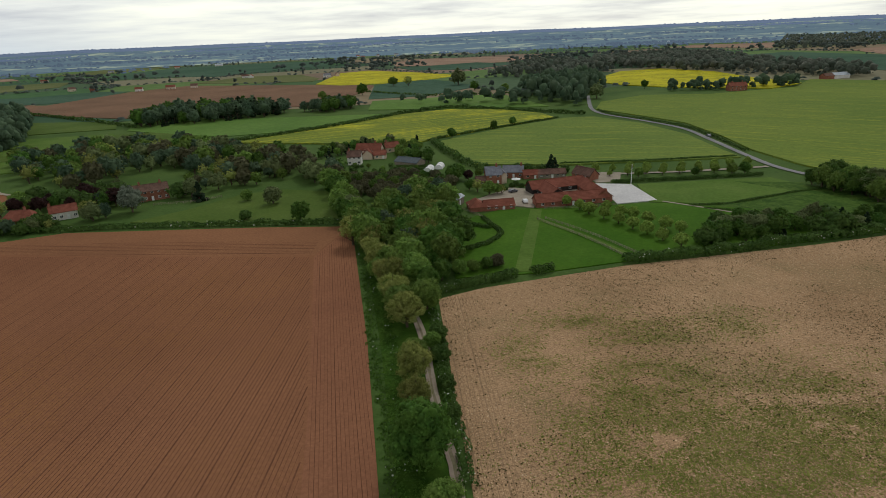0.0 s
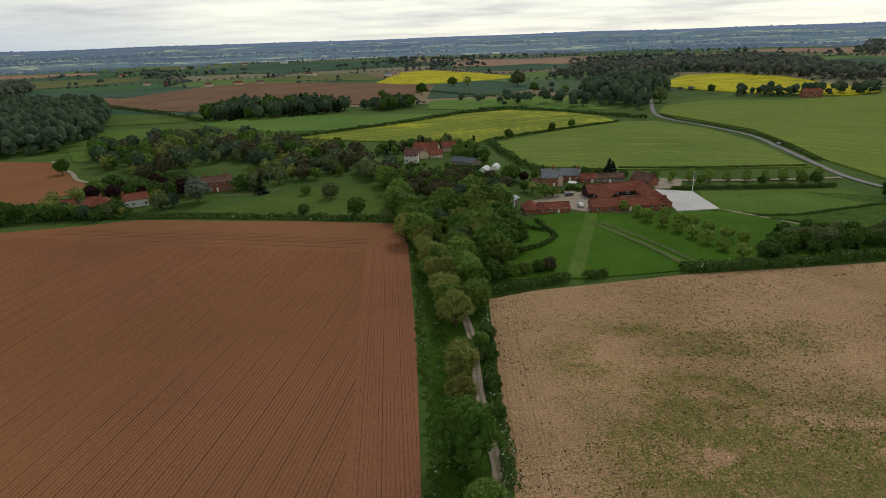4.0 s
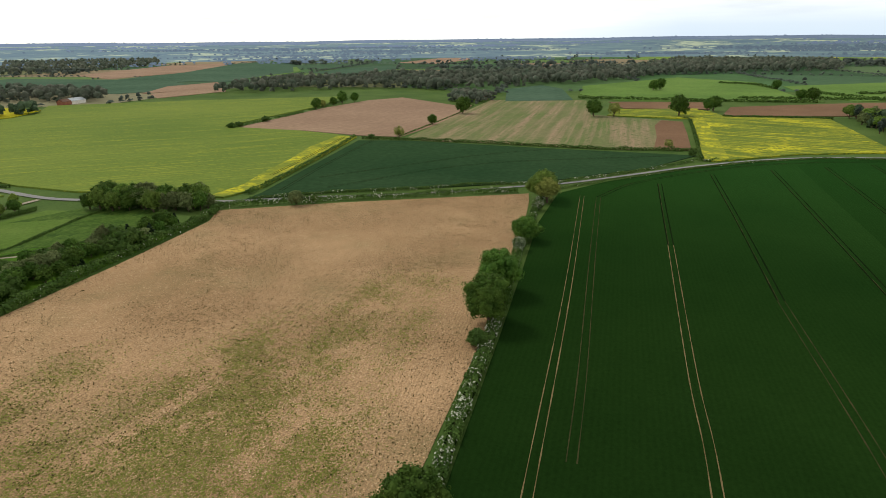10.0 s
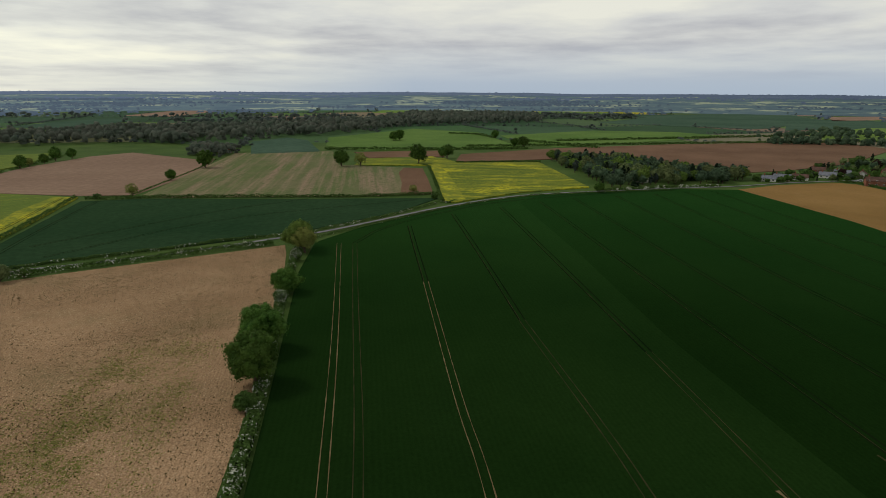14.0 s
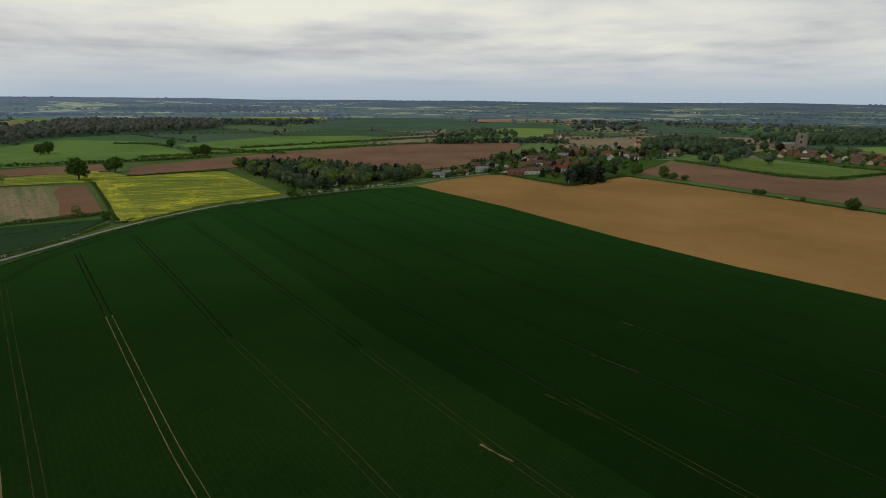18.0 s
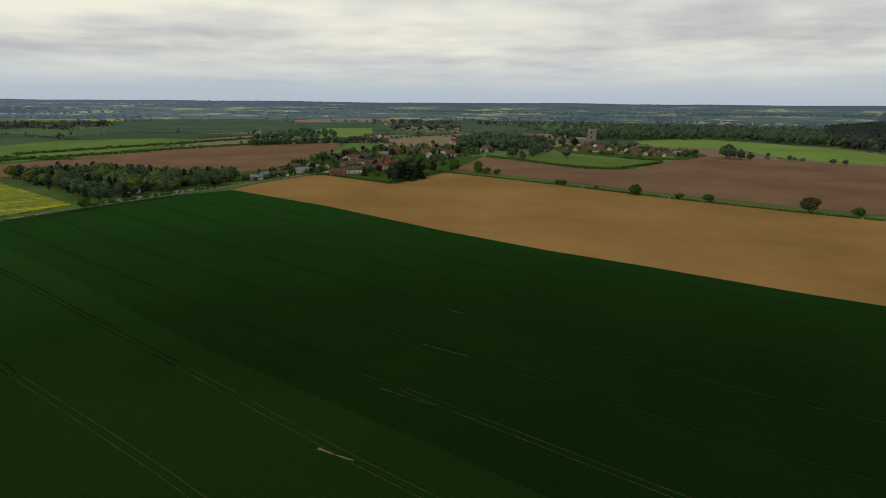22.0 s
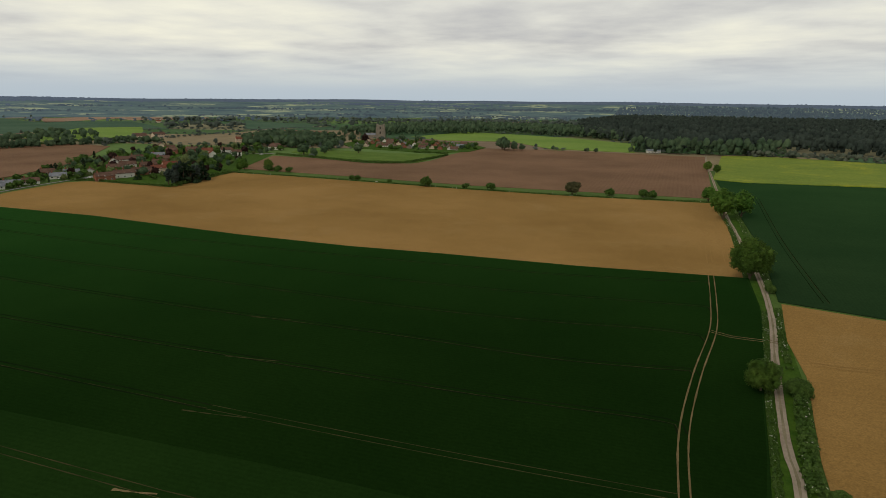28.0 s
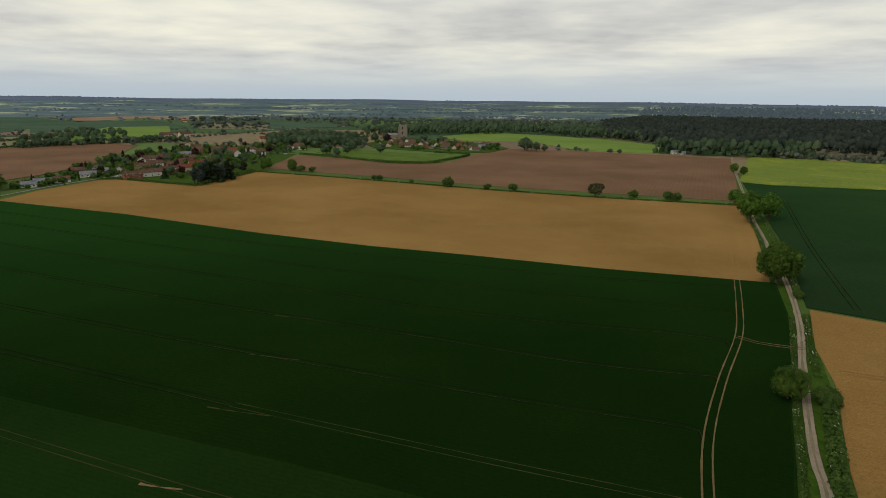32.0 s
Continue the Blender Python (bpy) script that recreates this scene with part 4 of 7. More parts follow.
    ("copse_brown_field", [(882, -755), (972, -954), (843, -951), (705, -766), (815, -720)], "brown_far", 0.3, "bare brown field behind village trees"),
    ("church_field", [(626, -912), (632, -1129), (494, -1108), (364, -1060), (244, -982), (202, -816), (317, -806), (426, -911), (528, -868)], "lime", 0.3, "lime green field behind the church houses"),
    ("village_green_field", [(1169, -533), (1352, -737), (1141, -711), (930, -573)], "lime", 0.35, "lime green field by cream houses"),
    ("far_dark_field", [(1645, -720), (1799, -934), (1382, -849), (1195, -617)], "field_far", 0.4, "dark green field past the village"),
    ("farm_paddock", [(-8, 157), (-14, 208), (6, 226), (40, 229), (70, 231), (120, 218), (137, 201), (150, 197), (103, 183), (42, 168), (16, 160)], "lush", 0.10, "lush green paddock with mown strips"),
    ("farm_lawn", [(66, 233), (68, 262), (128, 268), (138, 245), (118, 221)], "mown", 0.11, "pale mown lawn beside the concrete pad"),
    ("rough_paddock", [(110, 262), (149, 256), (148, 238), (150, 214), (140, 204), (123, 204), (98, 221), (80, 226), (97, 229), (128, 243)], "tussock", 0.12, "tussocky green paddock"),
    ("garden_meadow", [(-142, 220), (-126, 237), (-112, 261), (-94, 269), (-71, 263), (-53, 217), (-100, 216)], "meadow", 0.10, "green meadow with a few trees"),
    ("west_meadow", [(-420, 430), (-260, 480), (-210, 440), (-250, 400), (-330, 350), (-400, 370)], "meadow", 0.2, "green meadow among tree belts"),
    ("valley_meadow", [(-330, 560), (-180, 545), (-90, 545), (-150, 455), (-200, 440), (-300, 490)], "green", 0.2, "green valley pasture"),
    ("village_gardens", [(545, -240), (640, -330), (720, -450), (700, -600), (560, -520), (450, -370), (410, -278), (500, -262)], "lawn", 0.08, "green gardens among village houses"),
    ("distant_beige_field", [(1700, -1050), (2250, -1250), (2100, -1500), (1600, -1300)], "pink", 0.5, "long pale bare field in the distance"),
    ("distant_beige_strip", [(1750, -1500), (2080, -1620), (1980, -1800), (1650, -1640)], "pink", 0.5, "pale strip of bare soil in the distance"),
    ("distant_lime_field", [(1250, -1860), (1750, -2050), (1680, -2180), (1200, -2020)], "lime", 0.5, "lime green strip of crop in the distance"),
    ("distant_lime_strip", [(700, -1780), (1080, -1960), (1040, -2080), (680, -1900)], "lime", 0.5, "bright green field beyond the forest edge"),
    ("distant_bare_strip", [(1500, 900), (2000, 1000), (2050, 1180), (1550, 1060)], "pink", 0.5, "pale bare field beyond the woods"),
    ("distant_pale_field", [(1980, 300), (2300, 340), (2280, 500), (1960, 470)], "lime", 0.5, "bright green field beyond the woods"),
    ("distant_yellow_field", [(2080, -420), (2300, -470), (2290, -60), (2120, -80)], "rape_gold", 0.5, "yellow rape field in the far distance"),
    ("olive_strip", [(-522, 1084), (-492, 1240), (-366, 1233), (-290, 1090), (-283, 1018), (-367, 1028)], "olive_crop", 0.5, "thin olive-green crop above the brown field"),
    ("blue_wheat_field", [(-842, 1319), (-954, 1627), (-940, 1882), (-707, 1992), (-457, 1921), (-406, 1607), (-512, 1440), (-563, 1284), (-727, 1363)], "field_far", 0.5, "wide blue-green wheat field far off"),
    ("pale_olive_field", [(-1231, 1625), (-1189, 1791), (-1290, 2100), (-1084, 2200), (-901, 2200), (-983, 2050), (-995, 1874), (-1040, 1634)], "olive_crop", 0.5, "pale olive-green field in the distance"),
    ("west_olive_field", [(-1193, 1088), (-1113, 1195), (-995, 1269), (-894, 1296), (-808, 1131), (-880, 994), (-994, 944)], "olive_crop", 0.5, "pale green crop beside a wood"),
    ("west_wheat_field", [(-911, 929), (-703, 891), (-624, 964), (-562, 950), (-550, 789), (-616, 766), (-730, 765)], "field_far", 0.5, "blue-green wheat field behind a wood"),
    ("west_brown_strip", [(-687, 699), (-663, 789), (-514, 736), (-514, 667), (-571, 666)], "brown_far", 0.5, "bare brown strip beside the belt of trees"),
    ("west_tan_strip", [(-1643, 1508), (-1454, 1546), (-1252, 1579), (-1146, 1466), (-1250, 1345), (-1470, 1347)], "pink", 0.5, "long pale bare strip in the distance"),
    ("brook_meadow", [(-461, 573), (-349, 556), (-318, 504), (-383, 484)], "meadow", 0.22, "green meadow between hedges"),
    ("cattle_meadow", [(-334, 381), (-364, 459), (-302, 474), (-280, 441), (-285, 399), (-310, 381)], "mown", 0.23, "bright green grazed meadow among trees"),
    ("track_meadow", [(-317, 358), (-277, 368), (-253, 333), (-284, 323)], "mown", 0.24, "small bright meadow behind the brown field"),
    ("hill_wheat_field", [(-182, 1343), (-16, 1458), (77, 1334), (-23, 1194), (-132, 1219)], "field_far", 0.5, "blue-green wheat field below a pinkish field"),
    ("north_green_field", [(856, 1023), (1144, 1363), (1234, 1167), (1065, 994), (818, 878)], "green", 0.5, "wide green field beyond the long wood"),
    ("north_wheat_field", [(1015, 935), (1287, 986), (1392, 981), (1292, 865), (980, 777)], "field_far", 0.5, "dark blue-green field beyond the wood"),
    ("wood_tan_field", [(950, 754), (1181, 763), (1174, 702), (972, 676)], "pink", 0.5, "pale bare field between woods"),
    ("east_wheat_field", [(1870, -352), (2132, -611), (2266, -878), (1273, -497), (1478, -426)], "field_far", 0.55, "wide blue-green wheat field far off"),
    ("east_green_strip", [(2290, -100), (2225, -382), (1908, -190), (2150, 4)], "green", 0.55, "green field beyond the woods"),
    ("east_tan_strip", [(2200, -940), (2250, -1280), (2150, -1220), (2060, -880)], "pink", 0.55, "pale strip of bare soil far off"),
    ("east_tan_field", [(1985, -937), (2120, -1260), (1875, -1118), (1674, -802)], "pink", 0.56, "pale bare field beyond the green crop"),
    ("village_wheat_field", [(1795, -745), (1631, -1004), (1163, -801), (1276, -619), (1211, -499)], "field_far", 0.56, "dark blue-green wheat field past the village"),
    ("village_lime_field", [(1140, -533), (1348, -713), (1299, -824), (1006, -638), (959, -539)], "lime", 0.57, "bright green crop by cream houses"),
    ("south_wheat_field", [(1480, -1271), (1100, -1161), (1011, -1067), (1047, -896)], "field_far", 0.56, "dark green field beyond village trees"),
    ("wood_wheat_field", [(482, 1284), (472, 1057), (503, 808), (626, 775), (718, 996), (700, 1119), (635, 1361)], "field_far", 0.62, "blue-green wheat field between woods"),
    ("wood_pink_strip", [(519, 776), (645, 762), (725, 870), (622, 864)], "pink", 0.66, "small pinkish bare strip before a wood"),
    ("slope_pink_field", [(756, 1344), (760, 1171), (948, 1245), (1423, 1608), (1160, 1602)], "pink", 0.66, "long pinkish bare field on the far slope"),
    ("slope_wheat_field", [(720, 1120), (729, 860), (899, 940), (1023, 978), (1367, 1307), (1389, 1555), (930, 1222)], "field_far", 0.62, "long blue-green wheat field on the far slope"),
    ("far_tan_field", [(537, 1880), (708, 1588), (863, 1929), (660, 2018)], "pink", 0.64, "pale bare field behind far woods"),
    ("wood_edge_tan_field", [(952, 760), (1035, 608), (1200, 706), (1101, 771)], "pink", 0.64, "pale bare field behind a belt of trees"),
    ("church_gardens", [(608, -700), (640, -800), (591, -845), (463, -831), (398, -766), (384, -691), (408, -652), (450, -645), (545, -648)], "lawn", 0.31, "green gardens round the houses below the church"),
    ("river_meadow", [(-120, 660), (20, 690), (60, 560), (20, 560), (-60, 570), (-110, 580)], "green", 0.2, "rough green pasture by a stream"),
]
for k, (nm, outline, mt, top, lab) in enumerate(FIELDS):
    slab(nm, outline, M[mt], top + 0.0045 * (k if top < 0.4 else 0) + (0.03 * (k % 7) if top in (0.3, 0.4) and k > 18 else 0), lab, "field")


def far_patchwork():
    """Distant fields as one sheet of patches with tree lines between them."""
    t_mat = mat("far_fields", (0.5, 0.5, 0.5), (0.6, 0.6, 0.6), 0.004, 0.05)
    t = t_mat.node_tree
    L = t.links.new
    p = next(n for n in t.nodes if n.type == "BSDF_PRINCIPLED")
    old = p.inputs["Base Color"].links[0].from_socket
    geo = next(n for n in t.nodes if n.type == "NEW_GEOMETRY")
    r = t.nodes.new("ShaderNodeValToRGB")
    r.color_ramp.interpolation = "CONSTANT"
    cols = [(0.055, 0.105, 0.04), (0.035, 0.075, 0.035), (0.09, 0.15, 0.045), (0.17, 0.125, 0.09), (0.05, 0.10, 0.05), (0.09, 0.15, 0.045), (0.05, 0.11, 0.04), (0.04, 0.085, 0.045), (0.13, 0.14, 0.07), (0.20, 0.16, 0.10), (0.06, 0.10, 0.05), (0.045, 0.09, 0.045), (0.17, 0.16, 0.10), (0.07, 0.115, 0.05)]
    els = r.color_ramp.elements
    while len(els) < len(cols):
        els.new(0.5)
    for i, c in enumerate(cols):
        els[i].position, els[i].color = i / len(cols), (*c, 1)
    L(geo.outputs["Random Per Island"], r.inputs[0])
    k = t.nodes.new("ShaderNodeMix")
    k.data_type, k.blend_type = "RGBA", "MULTIPLY"
    k.inputs[0].default_value = 1.0
    L(r.outputs[0], k.inputs[6]), L(old, k.inputs[7])
    gain = t.nodes.new("ShaderNodeMix")
    gain.data_type, gain.blend_type = "RGBA", "MULTIPLY"
    gain.inputs[0].default_value = 1.0
    L(k.outputs[2], gain.inputs[6])
    gain.inputs[7].default_value = (2.2, 2.2, 2.15, 1)
    L(gain.outputs[2], p.inputs["Base Color"])
    dx, dy, turn = 290.0, 210.0, radians(24)
    nx, ny = 36, 50
    gx, gy = np.meshgrid(np.arange(-nx // 2, nx // 2 + 1) * dx, np.arange(-ny // 2, ny // 2 + 1) * dy)
    gx = gx + rng.uniform(-80, 80, gx.shape) + 50 * np.sin(gy / 700)
    gy = gy + rng.uniform(-55, 55, gy.shape)
    X, Y = gx * math.cos(turn) - gy * math.sin(turn), gx * math.sin(turn) + gy * math.cos(turn)
    quads, lines = [], []
    for j in range(X.shape[0] - 1):
        for i in range(X.shape[1] - 1):
            c = [(X[b, a], Y[b, a]) for b, a in ((j, i), (j, i + 1), (j + 1, i + 1), (j + 1, i))]
            rr = [math.hypot(*q) for q in c]
            if min(rr) < 640 or max(rr) > 2420:
                continue
            quads.append([(x, y, float(height(x, y)) + 0.04) for x, y in c])
            lines += [(c[0], c[1]), (c[0], c[3])]
    tagged(new("far_fields", quads_mesh("far_fields", np.array(quads), t_mat)), "patchwork of distant green, brown and yellow fields", "fields", kind="stuff")
    pl, tall = [], []
    for a, b in lines:
        d = math.hypot(b[0] - a[0], b[1] - a[1])
        far = math.hypot(*a) > 3000
        for s in np.arange(0, d, 30 if far else 15):
            pl.append((a[0] + (b[0] - a[0]) * s / d, a[1] + (b[1] - a[1]) * s / d))
            if rng.uniform() < (0.5 if far else 0.16):
                tall.append((pl[-1][0] + rng.uniform(-4, 4), pl[-1][1] + rng.uniform(-4, 4)))
    pl = np.array(pl)
    keep = np.ones(len(pl), bool)
    for f in FIELDS:
        keep &= ~inside(pl, f[1])
    pl = pl[keep]
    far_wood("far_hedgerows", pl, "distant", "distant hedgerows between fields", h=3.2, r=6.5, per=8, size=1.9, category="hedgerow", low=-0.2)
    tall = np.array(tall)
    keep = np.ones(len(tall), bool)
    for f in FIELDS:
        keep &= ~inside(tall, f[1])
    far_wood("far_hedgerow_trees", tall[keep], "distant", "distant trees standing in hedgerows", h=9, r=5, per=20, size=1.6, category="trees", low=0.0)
    woods = []
    for _ in range(250):
        a, r0 = rng.uniform(0, 6.28), rng.uniform(1300, 4700)
        cx, cy = r0 * math.cos(a), r0 * math.sin(a)
        n = int(rng.integers(30, 120))
        w = np.stack([rng.normal(0, 150, n), rng.normal(0, 32, n)], 1)
        c, s = math.cos(a + 1.57), math.sin(a + 1.57)
        woods.append(np.stack([cx + w[:, 0] * c - w[:, 1] * s, cy + w[:, 0] * s + w[:, 1] * c], 1))
    seg = 240
    for rr, mt, lab in (([2290] + list(range(2360, 4101, 150)), "haze_glow_plain", "far plain of fields and woods with painted haze"), ([3950] + list(range(4050, 4951, 150)), "haze_glow_hills", "blue-green horizon hills with painted haze")):
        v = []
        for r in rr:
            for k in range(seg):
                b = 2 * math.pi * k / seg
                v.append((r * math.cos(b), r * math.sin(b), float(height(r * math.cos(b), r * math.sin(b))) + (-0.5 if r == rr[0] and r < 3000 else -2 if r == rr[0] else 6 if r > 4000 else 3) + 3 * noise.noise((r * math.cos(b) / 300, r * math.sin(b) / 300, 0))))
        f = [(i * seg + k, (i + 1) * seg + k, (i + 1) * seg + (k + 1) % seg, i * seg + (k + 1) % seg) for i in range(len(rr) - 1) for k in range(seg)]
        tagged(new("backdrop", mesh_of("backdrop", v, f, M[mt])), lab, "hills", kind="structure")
    # wooded skyline
    a = rng.uniform(0, 6.28, 2600)
    r0 = rng.uniform(3900, 4900, 2600)
    keep = np.sin(a * 7) + np.sin(a * 17 + 1) > -0.7
    woods.append(np.stack([r0 * np.cos(a), r0 * np.sin(a)], 1)[keep])
    w = np.concatenate(woods)
    w = w[np.hypot(w[:, 0], w[:, 1]) < 4930]
    keep = np.ones(len(w), bool)
    for f in FIELDS:
        keep &= ~inside(w, f[1])
    w = w[keep]
    d = np.hypot(w[:, 0], w[:, 1])
    far_wood("horizon_woods", w[d > 3400], "haze_glow_hills", "blue woods on the horizon hills with painted haze", h=8, r=14, per=12, size=3.4, low=0.0)
    far_wood("plain_woods", w[(d <= 3400) & (d > 1900)], "haze_glow_trees", "belts of wood across the plain with painted haze", h=10, r=12, per=14, size=3.4, low=0.0)
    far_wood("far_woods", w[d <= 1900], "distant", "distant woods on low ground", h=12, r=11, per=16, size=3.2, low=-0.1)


far_patchwork()

# roads and tracks
ROAD_N = smooth([(108, 640), (95, 546), (94, 512), (99, 490), (116, 456), (133, 413), (136, 366), (137, 325), (139, 292), (146, 270), (160, 240), (172, 216), (202, 178)], 5)
ROAD_E = smooth([(202, 178), (223, 149), (241, 129), (260, 110), (274, 95), (296, 79), (322, 62), (347, 45), (380, 17), (404, -12), (424, -55), (447, -112), (463, -158), (490, -210), (510, -262), (540, -330), (600, -420)], 5)
LANE = smooth([(-48, 235), (-41, 209), (-33, 184), (-25, 156), (-15, 125), (-10, 99), (-6, 82), (-4, 72), (-2, 40), (-2, 0), (-4, -60), (-3, -105), (0, -124), (4, -165), (7, -203), (14, -250), (31, -336), (43, -396), (74, -573), (97, -703), (120, -850)], 4)
for nm, line, w, mt, lab in (("road_north", ROAD_N, 3.4, "asphalt", "grey asphalt country road curving between fields"), ("road_east", ROAD_E, 2.5, "asphalt", "narrow grey country road along a hedge"), ("lane", LANE[LANE[:, 1] > -20], 2.0, "lane", "worn pale farm lane under trees"), ("farm_lane", LANE[LANE[:, 1] < -18], 1.95, "lane", "worn pale farm lane between fields")):
    tagged(new(nm, ribbon_mesh(nm, line, w, 0.34, M[mt], wobble=0.08)), lab, "road", kind="structure")
# worn grass on the northern lane, only a darker middle on the southern
for nm, line, w, lab in (("grass_crown", LANE[LANE[:, 1] > -20], 0.5, "strip of worn grass between the wheel tracks"), ("grass_crown", LANE[LANE[:, 1] < -18], 0.5, "slightly darker strip along the middle of the lane")):
    tagged(new(nm, ribbon_mesh(nm, line, w, 0.345, M["crown"], wobble=0.12)), lab, "grass", kind="structure")

# ---------------------------------------------------------------- hedges
hedge([(6, 24), (40, 33), (72, 42.5), (92, 48.5), (119, 56), (188, 77.5), (241, 92)], 2.0, 3.0, 0.22, 100, bloom=0.10, label="hawthorn hedge in white blossom between stubble and wheat", name="hawthorn_hedge", step=0.9)
hedge([(-13, 146.5), (-1, 153), (9, 158)], 2.6, 3.2, 0.22, 150, bloom=0.005, label="clipped green hedge between stubble and paddock", step=0.9)
hedge([(14, 159.5), (20, 162)], 2.4, 2.4, 0.28, 60, label="short clipped hedge by the paddock gap", step=0.9)
hedge([(42, 168), (67, 173), (103, 184), (151, 198), (166, 208)], 2.8, 3.6, 0.28, 90, bloom=0.008, label="tall green hedge with some may blossom", step=0.9)
hedge([(-231, 182), (-213, 196), (-198, 206), (-166, 210), (-136, 213), (-91, 213), (-50, 213)], 2.2, 2.6, 0.36, 40, bloom=0.01, label="green hedge along the top of the brown field")
hedge([(346, 276), (265, 242), (201, 218), (188, 214)], 2.0, 2.4, 0.4, 20, label="green hedge between rape and wheat")
hedge([(342, 266), (352, 228), (364, 178), (377, 104), (396, 52)], 2.2, 2.6, 0.45, 20, label="green hedge along the patchy field")
hedge([(182, 205), (206, 184), (228, 156), (255, 127), (268, 105)], 1.5, 2.0, 0.3, 30, bloom=0.06, gaps=0.2, label="low gappy hedge beside the road")
hedge([(276, 97), (299, 82), (325, 66), (361, 48), (366, 40)], 1.4, 1.8, 0.3, 30, bloom=0.12, label="low roadside hedge with white cow parsley")
hedge([(166, 207), (193, 178), (232, 131), (250, 107)], 2.5, 2.4, 0.3, 50, bloom=0.07, gaps=0.1, label="low hedge at the end of the stubble")
hedge([(372, 37), (369, 44), (444, 59), (545, 79), (556, 86)], 1.4, 1.8, 0.5, 14, gaps=0.3, label="thin hedge beside the yellow rape")
hedge([(580, 57), (592, 20), (600, -24)], 2.0, 2.4, 0.6, 14, label="hedge behind the yellow rape")
hedge([(258, 94), (270, 88.5), (293, 74.5), (320, 57.5), (345, 40.5), (377, 13), (400, -14), (418, -57), (441, -112)], 1.3, 1.6, 0.22, 36, bloom=0.03, label="grassy road verge with white cow parsley", name="flowering_verge")
hedge([(427, -60), (448, -108), (462, -150)], 2.0, 2.4, 0.5, 20, bloom=0.28, label="roadside hedge with white blossom below the trees")
hedge([(130, 314), (112, 312.5), (80, 309), (40, 308)], 1.4, 1.8, 0.35, 40, label="long clipped hedge behind the avenue", step=1.0)
hedge([(80, 226), (97, 228.5), (128, 243), (146, 247)], 1.0, 1.4, 0.25, 30, label="low rough hedge round the paddock", step=0.9)
hedge([(84, 222), (104, 214), (132, 205)], 0.8, 1.2, 0.25, 26, gaps=0.2, label="thin line of rough growth in the paddock", step=0.9)
hedge([(58, 266), (92, 269), (126, 273)], 1.7, 1.8, 0.3, 52, label="dark clipped hedge beside the lawn", step=0.9)
hedge([(0, 215), (3, 206), (6, 196), (1, 186), (-5, 181)], 1.5, 1.8, 0.28, 48, label="curved clipped garden hedge", step=0.9)
hedge([(-10, 208), (-3, 206), (2, 203)], 1.5, 1.8, 0.28, 48, label="straight clipped garden hedge", step=0.9)
hedge([(97, 518), (104, 488), (121, 455), (138, 414), (141, 368), (142, 330)], 1.5, 2.0, 0.5, 14, label="dark roadside hedge beside the rape")
hedge([(-176, 412), (-112, 482), (-50, 564), (-10, 562), (48, 522), (82, 500)], 3.0, 4.0, 0.7, 16, label="overgrown hedge behind the yellow strip")
hedge([(-36, 394), (-22, 410), (18, 448), (58, 481)], 1.5, 2.0, 0.5, 14, label="green hedge between two rape fields")
hedge([(-33, 388), (-20, 346), (-8, 314), (2, 300)], 3.5, 4.0, 0.6, 18, label="overgrown hedge beside the gardens")
hedge([(448, -364), (374, -377), (300, -386), (221, -394.5), (140, -409.5), (56, -434)], 0.7, 2.0, 0.5, 16, bloom=0.02, gaps=0.15, label="rough grassy strip between two fields", name="grass_strip")
hedge([(408, -274), (445, -268), (490, -261), (503, -250)], 1.6, 2.0, 0.5, 16, label="garden hedge along the village edge")
hedge([(408, -276), (420, -300), (448, -362)], 3.0, 4.0, 0.6, 18, label="overgrown hedge at the village edge")
hedge([(547, -513), (493, -511), (400, -503), (366, -526)], 2.5, 3.0, 0.7, 14, label="hedge round the church paddock")
hedge([(366, -530), (385, -636), (440, -640)], 2.5, 3.0, 0.7, 14, label="trimmed hedge beside the church paddock")
hedge([(-2, -147), (-3.5, -126), (-5, -108)], 2.2, 3.0, 0.26, 60, bloom=0.02, label="thick green lane hedge with cow parsley", step=0.8)
hedge([(5.5, -212), (3.4, -184), (0.6, -163)], 1.0, 1.8, 0.2, 40, bloom=0.03, gaps=0.3, label="low lane hedge of mixed leaves", step=0.8)
hedge([(9.3, -208), (5.9, -165), (3, -132), (0.2, -104)], 0.6, 1.6, 0.15, 60, bloom=0.05, label="grassy lane verge with white cow parsley", name="flowering_verge", step=0.8)
hedge([(17.5, -250), (33.5, -340), (47, -400)], 0.8, 2.4, 0.2, 30, bloom=0.03, label="grassy lane verge beside the sandy field", name="flowering_verge")
hedge([(9, -230), (12, -252), (23, -318), (37.5, -400)], 1.0, 2.4, 0.2, 30, bloom=0.03, label="tall verge beside the wheat", name="flowering_verge")
hedge([(-12.5, 134), (-9.5, 117), (-8, 103), (-4, 84), (-2.4, 73)], 1.2, 2.6, 0.2, 50, bloom=0.03, gaps=0.2, label="lane bank of leafy weeds with cow parsley", name="flowering_verge", step=0.8)
hedge([(-42.5, 198), (-31.5, 156), (-23.5, 120), (-14, 82), (-10.5, 60), (-7, 25)], 0.32, 6.4, 0.2, 60, "verge", bloom=0.012, label="long grass on the lane verge", name="grass_verge", step=0.8)
for pts in ([(693, 222), (716, 86), (747, -12)], [(760, 60), (820, -120), (880, -300), (955, -572)], [(873, -56), (945, -218), (1049, -441)], [(870, -8), (767, -99)], [(912, 32), (984, 66), (1000, 110)]):
    hedge(pts, 3.2, 5.0, 1.1, 14, gaps=0.2, label="overgrown hedgerow between pastures", name="hedgerow", step=3.0)
